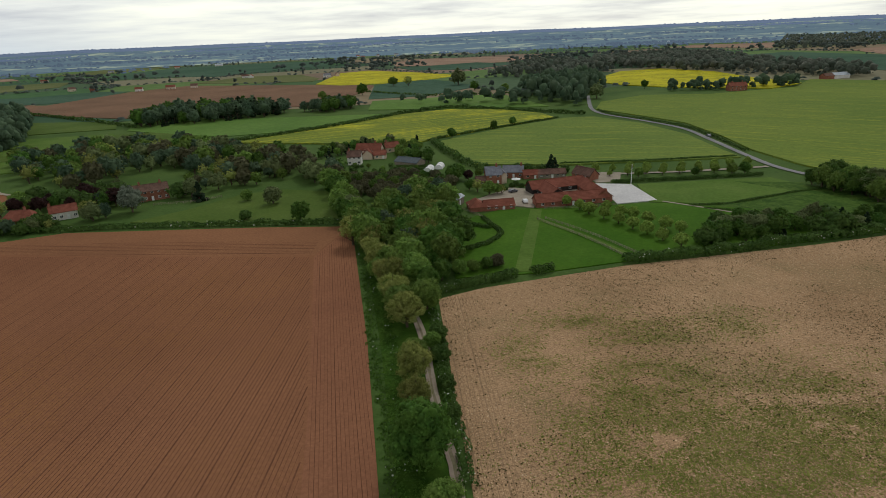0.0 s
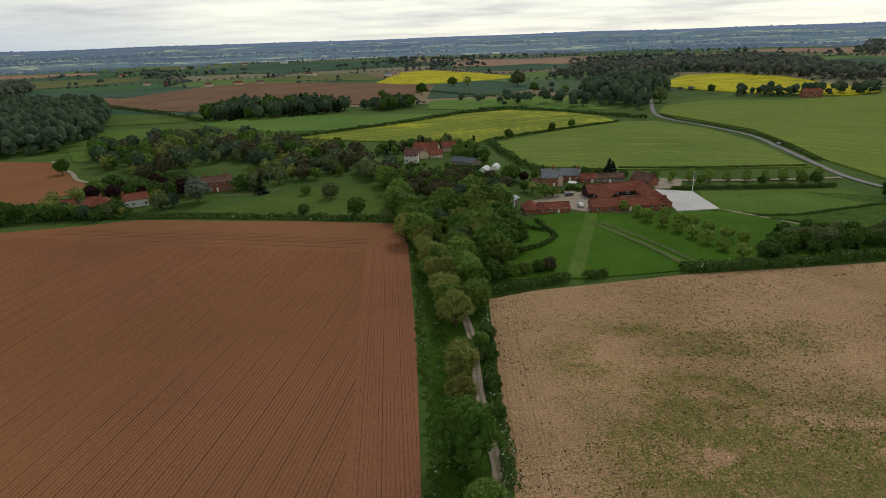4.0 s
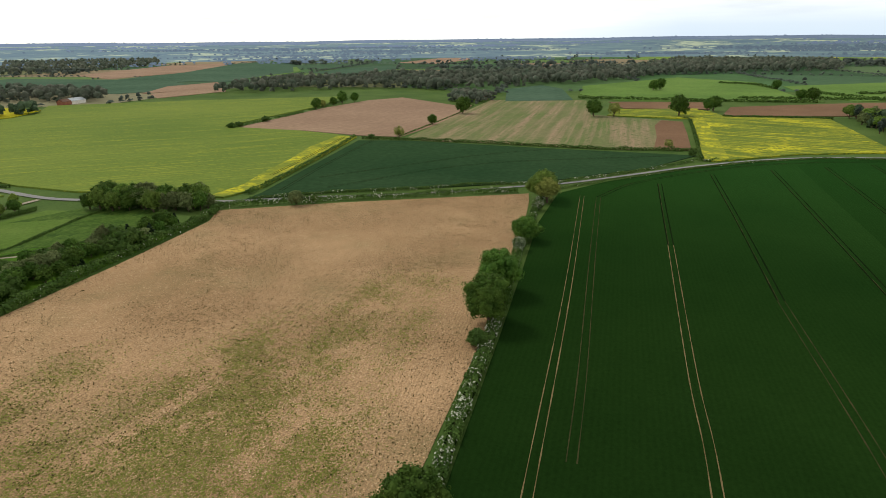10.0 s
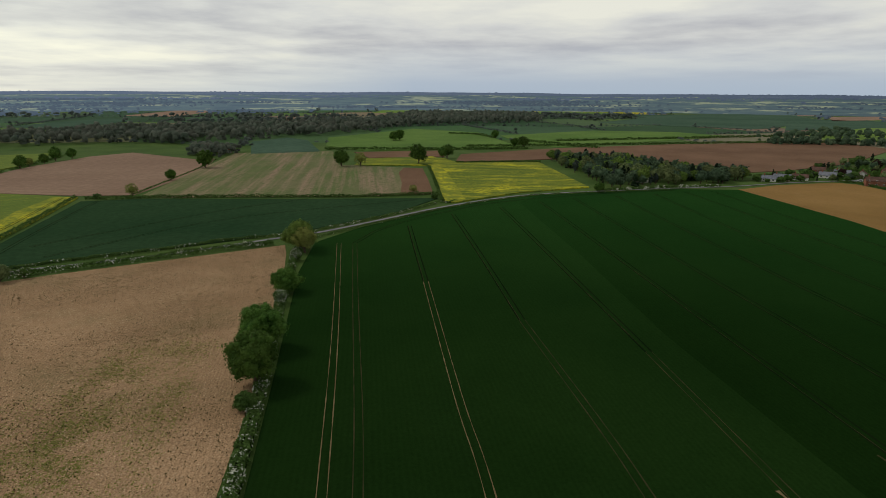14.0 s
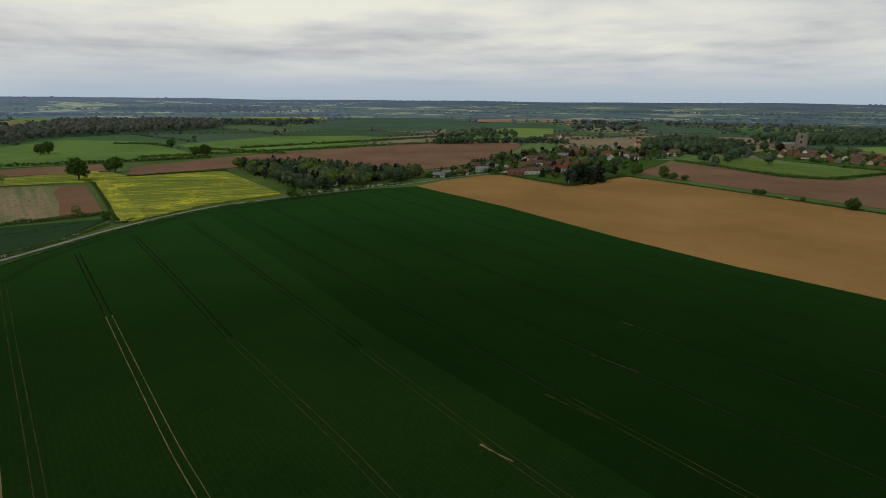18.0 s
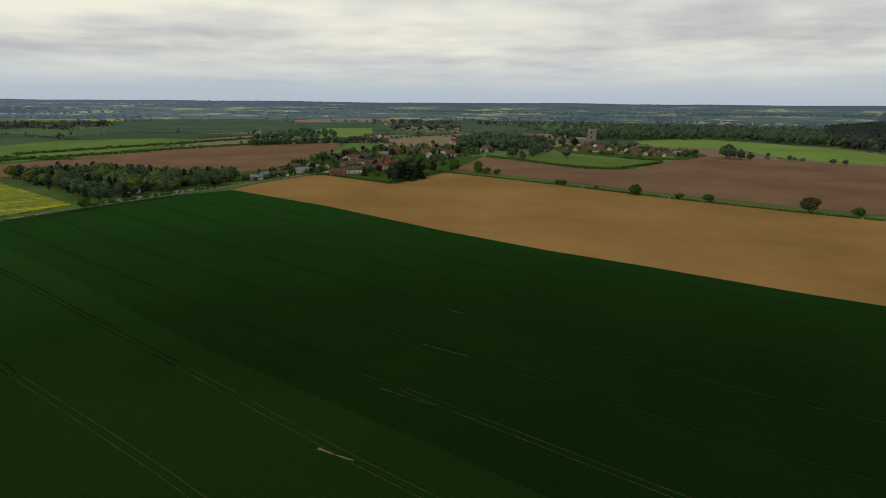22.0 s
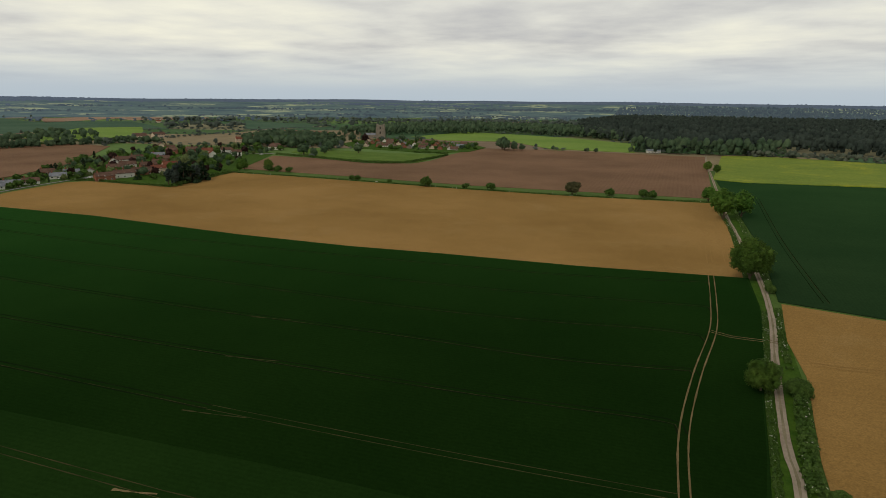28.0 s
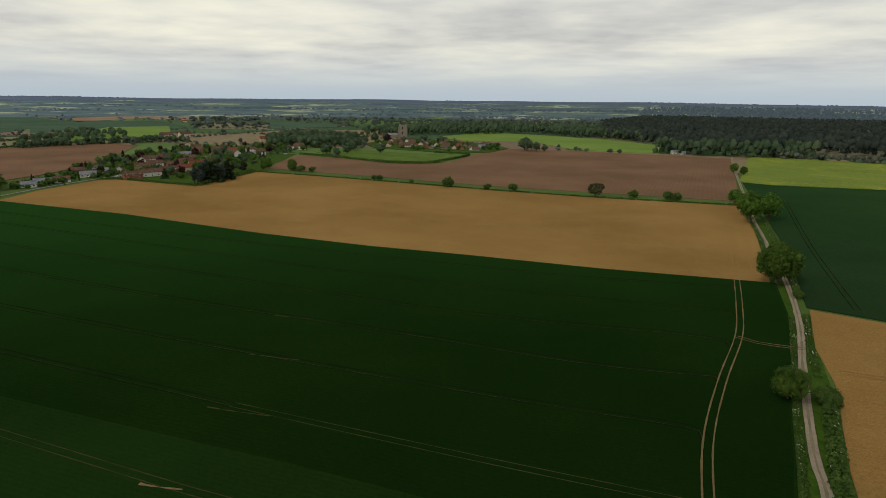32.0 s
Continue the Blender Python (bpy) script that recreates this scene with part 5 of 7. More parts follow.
hedge([(338, 396), (420, 412), (500, 436), (590, 470)], 2.0, 3.0, 0.8, 10, gaps=0.55, label="gappy hedgerow between rape and bare soil", name="hedgerow", step=2.5)
hedge([(358, 247), (430, 262), (500, 277), (575, 298)], 0.8, 1.6, 0.6, 8, label="grassy bank between bare fields", name="grass_bank", step=2.0)
hedge([(-640, 715), (-566, 676), (-455, 616), (-301, 508)], 3.0, 5.0, 1.0, 14, label="hedgerow beside the far brown field", name="hedgerow", step=3.0)
hedge([(-150, 782), (-60, 700), (40, 690)], 2.5, 4.0, 1.0, 10, gaps=0.4, label="gappy hedgerow across the valley", name="hedgerow", step=3.0)

# ---------------------------------------------------------------- trees along the lane and hedges
tree("oak", -10.0, 78, 12.5, "near", label="large dark green oak beside the lane")
for sp, x, y, h in (("ash", -12.5, 93, 8), ("ash", -14, 103, 9.5), ("maple", -14.5, 110, 6), ("ash", -18.5, 127, 10), ("ash", -26, 151, 10), ("maple", -25, 143, 7), ("shrub", -9.5, 112, 3.2), ("shrub", -10.5, 121, 3.8), ("shrub", -7.5, 101, 2.6), ("shrub", -6, 91, 2.8), ("ash", -31, 164, 9.5), ("maple", -30, 157, 7), ("ash", -36, 176, 7.5), ("maple", -14.5, 137, 8.5), ("maple", -19, 152, 10), ("oak", -15, 147, 8), ("ash", -38, 183, 8.5), ("maple", -25, 172, 9.5), ("maple", -6, 67, 6), ("oak", -12, 156, 6.5), ("maple", -7, 160, 5), ("maple", -3, 162, 4), ("oak", 1, 164, 4), ("plum", 4, 166, 4), ("maple", -21, 134, 8), ("ash", -23.5, 141, 9), ("maple", -11.5, 117, 4), ("maple", -27, 160, 9)):
    tree(sp, x, y, h, "near", group="lane trees")
for sp, x, y, h in (("oak", 123, 59, 13.5), ("oak", 142, 65, 13), ("oak", 187, 76, 9), ("oak", 57, 38.5, 11.5), ("ash", 239, 88, 12), ("maple", 244, 92, 12.5), ("shrub", 112, 56, 4), ("shrub", 194, 79, 4.5), ("thorn", 177, 74, 5), ("thorn", 226, 87, 5)):
    tree(sp, x, y, h, "near", group="hedgerow trees")
for sp, x, y, h in (("oak", 17, -247, 16), ("oak", 6, -146, 8.2), ("shrub", -1.5, -148, 4.2), ("shrub", -8.5, -108, 2.5), ("oak", 41, -372, 18), ("oak", 33, -386, 16), ("oak", 48, -400, 14), ("oak", 58, -436, 11), ("maple", 88, -640, 10), ("oak", 77, -622, 9), ("shrub", 50, -432, 7), ("shrub", 4, -156, 3.5), ("shrub", 9, -232, 3)):
    tree(sp, x, y, h, "near" if y > -300 else "mid", group="lane trees")
for sp, x, y, h in (("maple", 440, -400, 10), ("oak", 455, -384, 9), ("oak", 450, -374, 8), ("oak", 470, -394, 10), ("shrub", 430, -391, 6), ("shrub", 418, -389, 5), ("shrub", 425, -398, 5), ("shrub", 408, -394, 5), ("shrub", 322, -387, 4.5), ("shrub", 328, -387, 4), ("shrub", 255, -388, 8), ("shrub", 290, -388, 3.5), ("shrub", 224, -395, 4.5), ("shrub", 206, -402, 5.5), ("plum", 145, -411, 10.5), ("shrub", 122, -424, 5.5), ("shrub", 100, -430, 6), ("shrub", 94, -430, 5.5)):
    tree(sp, x, y, h, "mid", group="strip bushes")
for sp, x, y, h in (("oak", 568, 92, 20), ("oak", 536, 158, 16), ("ash", 540, 141, 14), ("oak", 625, 71, 15), ("oak", 505, 273, 17), ("oak", 428, 260, 9), ("ash", 355, 243, 10), ("shrub", 347, 262, 3.5), ("ash", 396, 68, 7), ("shrub", 378, 51, 4), ("oak", -21, 404, 7), ("oak", 8, 437, 6.5), ("oak", 22, 453, 6.5),
                     ("oak", -146, 738, 15), ("oak", 178, 693, 10), ("willow", 112, 612, 15), ("oak", 472, 424, 12), ("ash", 489, 430, 9), ("oak", 509, 432, 10), ("oak", 534, 441, 14), ("oak", 547, 434, 12), ("shrub", 381, 401, 5), ("shrub", 346, 394, 5), ("shrub", 338, 395, 5), ("maple", -187, 705, 10), ("maple", -124, 855, 14), ("ash", -103, 850, 15), ("willow", -33, 835, 22), ("oak", -10, 748, 12), ("maple", 25, 707, 11), ("ash", -204, 212, 9), ("oak", -264, 290, 9), ("willow", -91, 244, 8.5), ("maple", -105, 250, 5.5), ("oak", -71, 217.5, 8.5), ("shrub", -94, 220, 4.5), ("oak", 762, -9, 15), ("oak", 772, 2, 12), ("oak", 619, 75, 12), ("oak", 912, 32, 13), ("oak", 848, 164, 16), ("oak", 836, 170, 14),
                     ("oak", 418, -57, 8), ("willow", 185, 181, 7), ("thorn", 190, 176, 4.5), ("conifer", 33.3, 290, 9.5), ("conifer", 35, 291, 8), ("shrub", 22, 296, 4), ("shrub", 17, 297, 4), ("silver", -150, 236, 12), ("ash", -163, 227, 9), ("copper", -176, 250, 9), ("oak", -167, 243, 8), ("willow", -135, 260, 9), ("oak", -196, 208, 6), ("oak", -205, 203, 8), ("oak", -214, 200, 10), ("shrub", -186, 207, 5), ("shrub", -178, 207, 5), ("shrub", -228, 184, 5), ("ash", -206, 230, 9), ("maple", -178, 212, 6), ("ash", -170, 212, 5)):
    tree(sp, x, y, h, "mid")
for (x0, y0), (x1, y1), n in (((33, 230), (62, 180), 9), ((47, 221), (66, 192), 6)):
    for k in range(n):
        f = k / (n - 1)
        tree("sapling", x0 + (x1 - x0) * f + rng.uniform(-.6, .6), y0 + (y1 - y0) * f + rng.uniform(-.6, .6), rng.uniform(4.4, 5.4), "mid", group="paddock tree rows")
for k in range(11):
    tree("sapling", 47 + k * 8 + rng.uniform(-.8, .8), 287 + k * 0.5, rng.uniform(3.6, 5.2), "mid", group="avenue trees")
    if k > 1:
        tree("sapling", 44 + k * 8 + rng.uniform(-.8, .8), 278 + k * 0.4, rng.uniform(3.2, 4.6), "mid", group="avenue trees")
for sp, x, y, h in (("maple", 72, 276, 5), ("oak", 97, 275, 4.5), ("maple", 114, 276, 6), ("oak", 120, 277, 6)):
    tree(sp, x, y, h, "mid", group="avenue trees")


def grove(poly, gap, mix, lo, hi, level, group, avoid=()):
    for x, y in scatter(poly, gap):
        if any(math.hypot(x - a, y - b) < r for a, b, r in avoid):
            continue
        tree(mix[int(rng.integers(0, len(mix)))], x, y, rng.uniform(lo, hi), level, group=group)


HAMLET = ((-71, 325, 8), (-66, 342, 12), (-57, 340, 8), (-56, 361, 7), (-40, 320, 10), (-26, 303, 7), (-92, 311, 5), (-152, 258, 11), (-186, 222, 11), (-175, 229, 8), (-203, 221, 6), (-12, 237, 8), (4, 271, 9), (-3, 229, 7), (5, 229, 9), (14, 283, 8))
grove([(-45, 187), (-38, 235), (-23, 248), (-15, 240), (-12, 207), (-6, 182), (-6, 164), (-12, 157), (-20, 160), (-29, 176)], 5.8, ("maple", "oak", "maple", "ash", "maple", "oak", "lime"), 7.5, 12, "mid", "lane wood", HAMLET + ((-19, 196, 3),))
grove([(-84, 284), (-68, 277), (-50, 224), (-38, 196), (-44, 196), (-57, 217), (-68, 255)], 6.2, ("oak", "maple", "willow", "maple"), 7, 11, "mid", "meadow edge trees", HAMLET)


grove([(-142, 264), (-160, 316), (-200, 362), (-159, 380), (-92, 325), (-66, 304), (-66, 280), (-105, 286), (-122, 273)], 9.0, ("lime", "maple", "willow", "lime", "plum", "oak", "ash"), 5, 11.5, "far", "hamlet wood", HAMLET)
grove([(-250, 301), (-290, 350), (-262, 410), (-200, 400), (-156, 380), (-159, 330), (-195, 318), (-190, 287), (-209, 278)], 10.0, ("oak", "maple", "willow", "plum", "lime", "ash", "lime"), 7, 13, "far", "meadow wood", HAMLET)
grove([(-310, 515), (-322, 612), (-253, 632), (-196, 603), (-184, 558), (-230, 536), (-286, 502)], 10.6, ("lime", "oak", "sycamore", "conifer", "lime"), 11, 17, "far", "dark tree belt")
grove([(-177, 586), (-142, 630), (-120, 608), (-155, 566)], 9.0, ("lime", "oak", "sycamore"), 10, 15, "far", "short tree belt")
grove([(-234, 188), (-214, 203), (-196, 215), (-176, 216), (-168, 213), (-196, 206), (-213, 196), (-230, 182)], 4.5, ("oak", "maple", "shrub", "ash", "oak"), 5, 8, "mid", "cottage trees", HAMLET)
grove([(-225, 240), (-196, 262), (-150, 268), (-136, 262), (-158, 240), (-165, 232), (-190, 236)], 7.0, ("oak", "maple", "copper", "willow", "shrub"), 5, 9, "mid", "cottage trees", HAMLET)
grove([(-85, 322), (-64, 292), (-20, 286), (-10, 296), (-34, 314), (-62, 319)], 6.5, ("shrub", "shrub", "maple", "shrub"), 1.6, 3.2, "far", "garden shrubs", HAMLET)
grove([(-96, 340), (-100, 372), (-60, 384), (-40, 376), (-34, 340), (-24, 316), (-46, 330), (-52, 350), (-78, 360), (-80, 338)], 6.5, ("maple", "oak", "willow", "conifer", "oak"), 4.5, 8, "far", "garden trees", HAMLET)
grove([(-70, 284), (-54, 246), (-36, 243), (-20, 250), (-14, 262), (-22, 280), (-44, 287)], 5.4, ("plum", "plum", "plum", "oak", "plum", "maple"), 5, 7, "mid", "plum trees", HAMLET)
for sp, x, y, h in (("oak", -14, 277, 9), ("oak", -12, 281, 8), ("copper", -7, 278, 5.5), ("ash", -2.5, 256, 6.5), ("maple", 2.5, 250, 6.5), ("maple", 6, 251, 5), ("ash", 8, 252, 4.5), ("oak", -6, 260, 5), ("shrub", 13, 262, 2.4), ("shrub", 17, 262, 2.2), ("shrub", 15, 266, 2.2), ("shrub", 10, 257, 2.0), ("shrub", 21, 268, 2.2), ("shrub", 24, 290, 4), ("shrub", 29, 291, 4.5), ("shrub", 40, 290, 4), ("maple", -2, 285, 5)):
    tree(sp, x, y, h, "mid", group="farm garden trees")
hedge([(-88, 302), (-60, 296), (-24, 289)], 1.4, 1.6, 0.3, 40, label="clipped hedge between the gardens", step=1.0)
hedge([(-48, 308), (-30, 305), (-30, 311), (-46, 314)], 1.2, 1.3, 0.25, 40, label="pale clipped garden hedge", step=0.8)
grove([(64, 178), (80, 206), (92, 205), (108, 206), (124, 201), (141, 206), (148, 201), (103, 188)], 4.8, ("oak", "willow", "oak", "shrub", "conifer"), 4.5, 7.5, "mid", "paddock copse")
grove([(134, 254), (150, 262), (160, 245), (168, 225), (168, 214), (160, 205), (152, 216)], 5.2, ("willow", "oak", "maple", "oak"), 7, 10.5, "mid", "road copse")
grove([(620, -34), (634, -99), (541, -140), (540, -180), (510, -190), (477, -155), (443, -65)], 8.6, ("lime", "maple", "poplar", "lime", "conifer", "lime", "willow"), 8, 13, "far", "roadside belt")
grove([(408, -279), (420, -277), (432, -300), (436, -322), (424, -320), (414, -300)], 5.5, ("poplar", "poplar", "poplar", "conifer"), 12, 19, "far", "village clump")
for sp, x, y, h in (("oak", -192, 205, 6.5), ("lime", -184, 208, 6.5), ("willow", -176, 211, 6), ("shrub", -170, 214, 4), ("willow", -160, 224, 8), ("lime", -157, 228, 7), ("conifer", -128, 253, 9), ("ash", -214, 226, 8), ("lime", -168, 243, 8), ("maple", -176, 243, 6), ("lime", -199, 214, 6), ("shrub", -206, 205, 4)):
    tree(sp, x, y, h, "mid", group="cottage trees")

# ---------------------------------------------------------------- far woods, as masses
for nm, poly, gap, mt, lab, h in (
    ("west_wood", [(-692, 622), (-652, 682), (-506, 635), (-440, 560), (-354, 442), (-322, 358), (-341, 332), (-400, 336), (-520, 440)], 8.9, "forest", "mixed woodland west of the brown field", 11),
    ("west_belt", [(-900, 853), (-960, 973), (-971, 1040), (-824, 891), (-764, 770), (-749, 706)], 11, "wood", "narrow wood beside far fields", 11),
    ("forest_rim", [(560, -1900), (900, -3300), (700, -3700), (-1000, -3700), (-900, -2300), (-700, -2480), (640, -2380)], 34, "haze_glow_trees", "far rim of dark forest with painted haze", 14),
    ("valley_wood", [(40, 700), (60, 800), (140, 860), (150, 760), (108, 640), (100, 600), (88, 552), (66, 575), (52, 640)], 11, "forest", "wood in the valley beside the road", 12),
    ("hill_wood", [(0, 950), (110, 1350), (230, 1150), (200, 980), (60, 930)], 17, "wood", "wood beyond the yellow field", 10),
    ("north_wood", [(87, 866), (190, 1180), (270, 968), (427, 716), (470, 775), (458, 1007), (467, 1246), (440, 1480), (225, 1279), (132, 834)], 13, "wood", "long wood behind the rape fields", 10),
    ("slope_wood", [(684, 1520), (779, 1409), (1182, 1663), (1478, 2075), (1081, 2342)], 24, "wood", "wood behind the bare fields, tinted for haze", 10),
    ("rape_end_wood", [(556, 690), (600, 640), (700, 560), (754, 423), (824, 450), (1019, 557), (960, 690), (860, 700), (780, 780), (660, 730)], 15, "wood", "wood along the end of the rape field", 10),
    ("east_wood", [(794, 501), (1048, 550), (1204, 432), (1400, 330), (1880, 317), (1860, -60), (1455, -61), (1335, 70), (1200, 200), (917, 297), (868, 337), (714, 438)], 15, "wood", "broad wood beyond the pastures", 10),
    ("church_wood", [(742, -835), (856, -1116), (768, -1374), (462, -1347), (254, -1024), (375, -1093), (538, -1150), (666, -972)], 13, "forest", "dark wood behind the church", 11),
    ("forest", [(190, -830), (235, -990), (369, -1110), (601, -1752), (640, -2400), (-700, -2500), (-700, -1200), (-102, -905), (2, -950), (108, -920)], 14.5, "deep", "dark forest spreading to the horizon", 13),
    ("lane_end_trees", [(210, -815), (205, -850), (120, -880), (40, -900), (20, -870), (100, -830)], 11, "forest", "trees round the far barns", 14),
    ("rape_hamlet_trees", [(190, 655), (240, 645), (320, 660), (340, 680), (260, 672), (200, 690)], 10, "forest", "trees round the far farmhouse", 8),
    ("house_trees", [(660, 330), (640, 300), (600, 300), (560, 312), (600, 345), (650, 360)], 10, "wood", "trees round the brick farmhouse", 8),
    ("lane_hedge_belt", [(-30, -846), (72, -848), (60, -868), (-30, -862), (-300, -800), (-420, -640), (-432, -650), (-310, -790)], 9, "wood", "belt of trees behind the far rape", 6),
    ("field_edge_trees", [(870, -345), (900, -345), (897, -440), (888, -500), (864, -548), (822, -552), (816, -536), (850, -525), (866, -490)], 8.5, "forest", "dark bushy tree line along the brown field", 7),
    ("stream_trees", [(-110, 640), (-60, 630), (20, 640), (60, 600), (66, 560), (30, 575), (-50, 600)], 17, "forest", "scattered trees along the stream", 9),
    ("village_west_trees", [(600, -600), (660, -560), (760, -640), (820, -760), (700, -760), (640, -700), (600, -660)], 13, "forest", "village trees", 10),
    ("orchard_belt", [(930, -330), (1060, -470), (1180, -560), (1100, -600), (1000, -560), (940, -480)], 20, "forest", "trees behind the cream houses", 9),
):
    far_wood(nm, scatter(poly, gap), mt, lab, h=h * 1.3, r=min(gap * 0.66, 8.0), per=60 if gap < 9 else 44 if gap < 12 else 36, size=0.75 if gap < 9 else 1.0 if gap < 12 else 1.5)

# ---------------------------------------------------------------- buildings
def box_bm(x0, x1, y0, y1, z0, z1, bm=None):
    bm = bm or bmesh.new()
    v = [bm.verts.new(p) for p in ((x0, y0, z0), (x1, y0, z0), (x1, y1, z0), (x0, y1, z0), (x0, y0, z1), (x1, y0, z1), (x1, y1, z1), (x0, y1, z1))]
    for f in ((3, 2, 1, 0), (4, 5, 6, 7), (0, 1, 5, 4), (1, 2, 6, 5), (2, 3, 7, 6), (3, 0, 4, 7)):
        bm.faces.new([v[i] for i in f])
    return bm


def wall_bm(L, W, eave, ridge, hip=0.0):
    """Walls with gables, length along x."""
    bm = bmesh.new()
    a, b = L / 2, W / 2
    lo = [bm.verts.new(p) for p in ((-a, -b, -0.3), (a, -b, -0.3), (a, b, -0.3), (-a, b, -0.3))]
    hi = [bm.verts.new(p) for p in ((-a, -b, eave), (a, -b, eave), (a, b, eave), (-a, b, eave))]
    bm.faces.new((lo[0], lo[1], hi[1], hi[0]))
    bm.faces.new((lo[2], lo[3], hi[3], hi[2]))
    if hip:
        bm.faces.new((lo[1], lo[2], hi[2], hi[1]))
        bm.faces.new((lo[3], lo[0], hi[0], hi[3]))
    else:
        t0, t1 = bm.verts.new((-a, 0, ridge - 0.12)), bm.verts.new((a, 0, ridge - 0.12))
        bm.faces.new((lo[1], lo[2], hi[2], t1, hi[1]))
        bm.faces.new((lo[3], lo[0], hi[0], t0, hi[3]))
    return bm


def slope_bm(L, W, eave, ridge, side, hip=0.0, over=0.35, thick=0.16, courses=6):
    """One roof slope, with thickness and stepped courses of tiles."""
    bm = bmesh.new()
    b = W / 2 + over
    drop = (ridge - eave) / (W / 2) * over
    prof = []
    for k in range(courses):
        prof += [(k / courses, 0.10), ((k + 1) / courses, 0.02)]
    rows = []
    for f, lift in prof:
        a = L / 2 + over - hip * f
        y, z = side * -b * (1 - f), (eave - drop) + (ridge - eave + drop) * f + lift
        rows.append((bm.verts.new((-a, y, z)), bm.verts.new((a, y, z))))
    y, z = side * -b, eave - drop
    a = L / 2 + over
    under = [(bm.verts.new((-a + hip, 0, ridge - thick)), bm.verts.new((a - hip, 0, ridge - thick))), (bm.verts.new((-a, y, z - thick)), bm.verts.new((a, y, z - thick)))]
    ring = rows + under + rows[:1]
    for (p0, p1), (q0, q1) in zip(ring[:-1], ring[1:]):
        bm.faces.new((p0, p1, q1, q0) if side > 0 else (p1, p0, q0, q1))
    return bm


def hip_bm(L, W, eave, ridge, end, hip, over=0.35):
    bm = bmesh.new()
    a, b = L / 2 + over, W / 2 + over
    drop = (ridge - eave) / (W / 2) * over
    v = [bm.verts.new(p) for p in ((end * a, -b * end, eave - drop + 0.1), (end * a, b * end, eave - drop + 0.1), (end * (a - hip), 0, ridge + 0.05))]
    bm.faces.new(v)
    w = [bm.verts.new((p.co.x, p.co.y, p.co.z - 0.16)) for p in v[:2]]
    bm.faces.new((v[1], v[0], w[0], w[1]))
    return bm


def building(name, x, y, turn, L, W, eave, ridge, wall, roof, label, category="house", hip=0.0, chimneys=(), windows=0, doors=0, storeys=1, group="", detail=True, z=0.0):
    root = empty(name, pose(x, y, float(height(x, y)) + z, 0, 0, turn), label, category, group)
    part_bm("wall", wall_bm(L, W, eave, ridge, hip), M[wall], root)
    hp = W / 2 * 0.9 if hip else 0.0
    c = 7 if detail else 4
    part_bm("roof_slope", slope_bm(L, W, eave, ridge, 1, hp, courses=c), M[roof], root)
    part_bm("roof_slope", slope_bm(L, W, eave, ridge, -1, hp, courses=c), M[roof], root)
    if hip:
        for end in (-1, 1):
            part_bm("roof_hip", hip_bm(L, W, eave, ridge, end, hp), M[roof], root)
    part_bm("ridge", box_bm(-L / 2 - 0.3 + hp, L / 2 + 0.3 - hp, -0.16, 0.16, ridge - 0.05, ridge + 0.16), M[roof], root)
    for cx in chimneys:
        st = part_bm("chimney", box_bm(cx * L / 2 - 0.45, cx * L / 2 + 0.45, -0.35, 0.35, ridge - 1.2, ridge + 1.3), M["brick"], root)
        part_bm("chimney_pot", box_bm(cx * L / 2 - 0.2, cx * L / 2 + 0.2, -0.15, 0.15, ridge + 1.3, ridge + 1.65), M["tile"], st)
    for s in range(storeys):
        z0 = 0.9 + s * 2.6
        for k in range(windows):
            wx = -L / 2 + L * (k + 0.5) / windows + 0.15
            for sd in (-1, 1):
                yy = sd * W / 2
                is_door = doors and s == 0 and k == windows // 2
                w2, h2, zz = (0.5, 2.05, 0.0) if is_door else (0.6, 1.15, z0)
                fr = part_bm("door" if is_door else "window", box_bm(wx - w2, wx + w2, yy - 0.05, yy + 0.05, zz, zz + h2), M["frame"], root)
                if detail and not is_door:
                    for q in (-1, 1):
                        part_bm("pane", box_bm(wx + q * 0.28 - 0.23, wx + q * 0.28 + 0.23, yy - 0.07, yy + 0.07, zz + 0.1, zz + h2 - 0.1), M["glass"], fr)
                elif not is_door:
                    part_bm("pane", box_bm(wx - w2 + 0.1, wx + w2 - 0.1, yy - 0.07, yy + 0.07, zz + 0.1, zz + h2 - 0.1), M["glass"], fr)
    return root


# the farm
building("barn_range", 35, 234.2, 12, 29.5, 6.5, 2.4, 4.9, "brick", "tile", "long red-tiled brick barn range along the paddock", "barn", windows=7, doors=1)
building("barn_range", 28.5, 245.5, 105, 15, 8, 2.6, 5.2, "boards", "tile", "red-tiled barn range with dark boarded walls", "barn", windows=3, doors=1)
building("barn_range", 31.5, 256, 20, 25, 7.5, 2.6, 5.3, "boards", "tile", "red-tiled boarded barn range behind the courtyard", "barn", windows=5)
building("barn_range", 46, 247.5, 101, 26, 7, 2.5, 5.1, "brick", "tile", "red-tiled barn range beside the concrete pad", "barn", windows=5)
building("barn_end", 47.5, 276, 128, 11, 6, 2.6, 5.4, "brick", "tile_old", "brown-tiled brick outbuilding with a steep gable", "barn", windows=2)
building("cart_shed", 6, 228.8, 12, 12, 5.2, 2.0, 3.9, "brick", "tile", "low brick cart shed with red pantiles", "barn", windows=4, doors=1)
building("cart_shed_wing", -2.8, 229, 102, 8.5, 6.2, 2.0, 4.2, "brick", "tile", "short hipped wing of red pantiles", "barn", hip=1, windows=1)
building("shed", -12.6, 236.5, 66, 7.5, 6.8, 3.2, 4.9, "flint", "sheet", "grey gabled shed with a pale sheet roof", "shed", windows=1, doors=1)
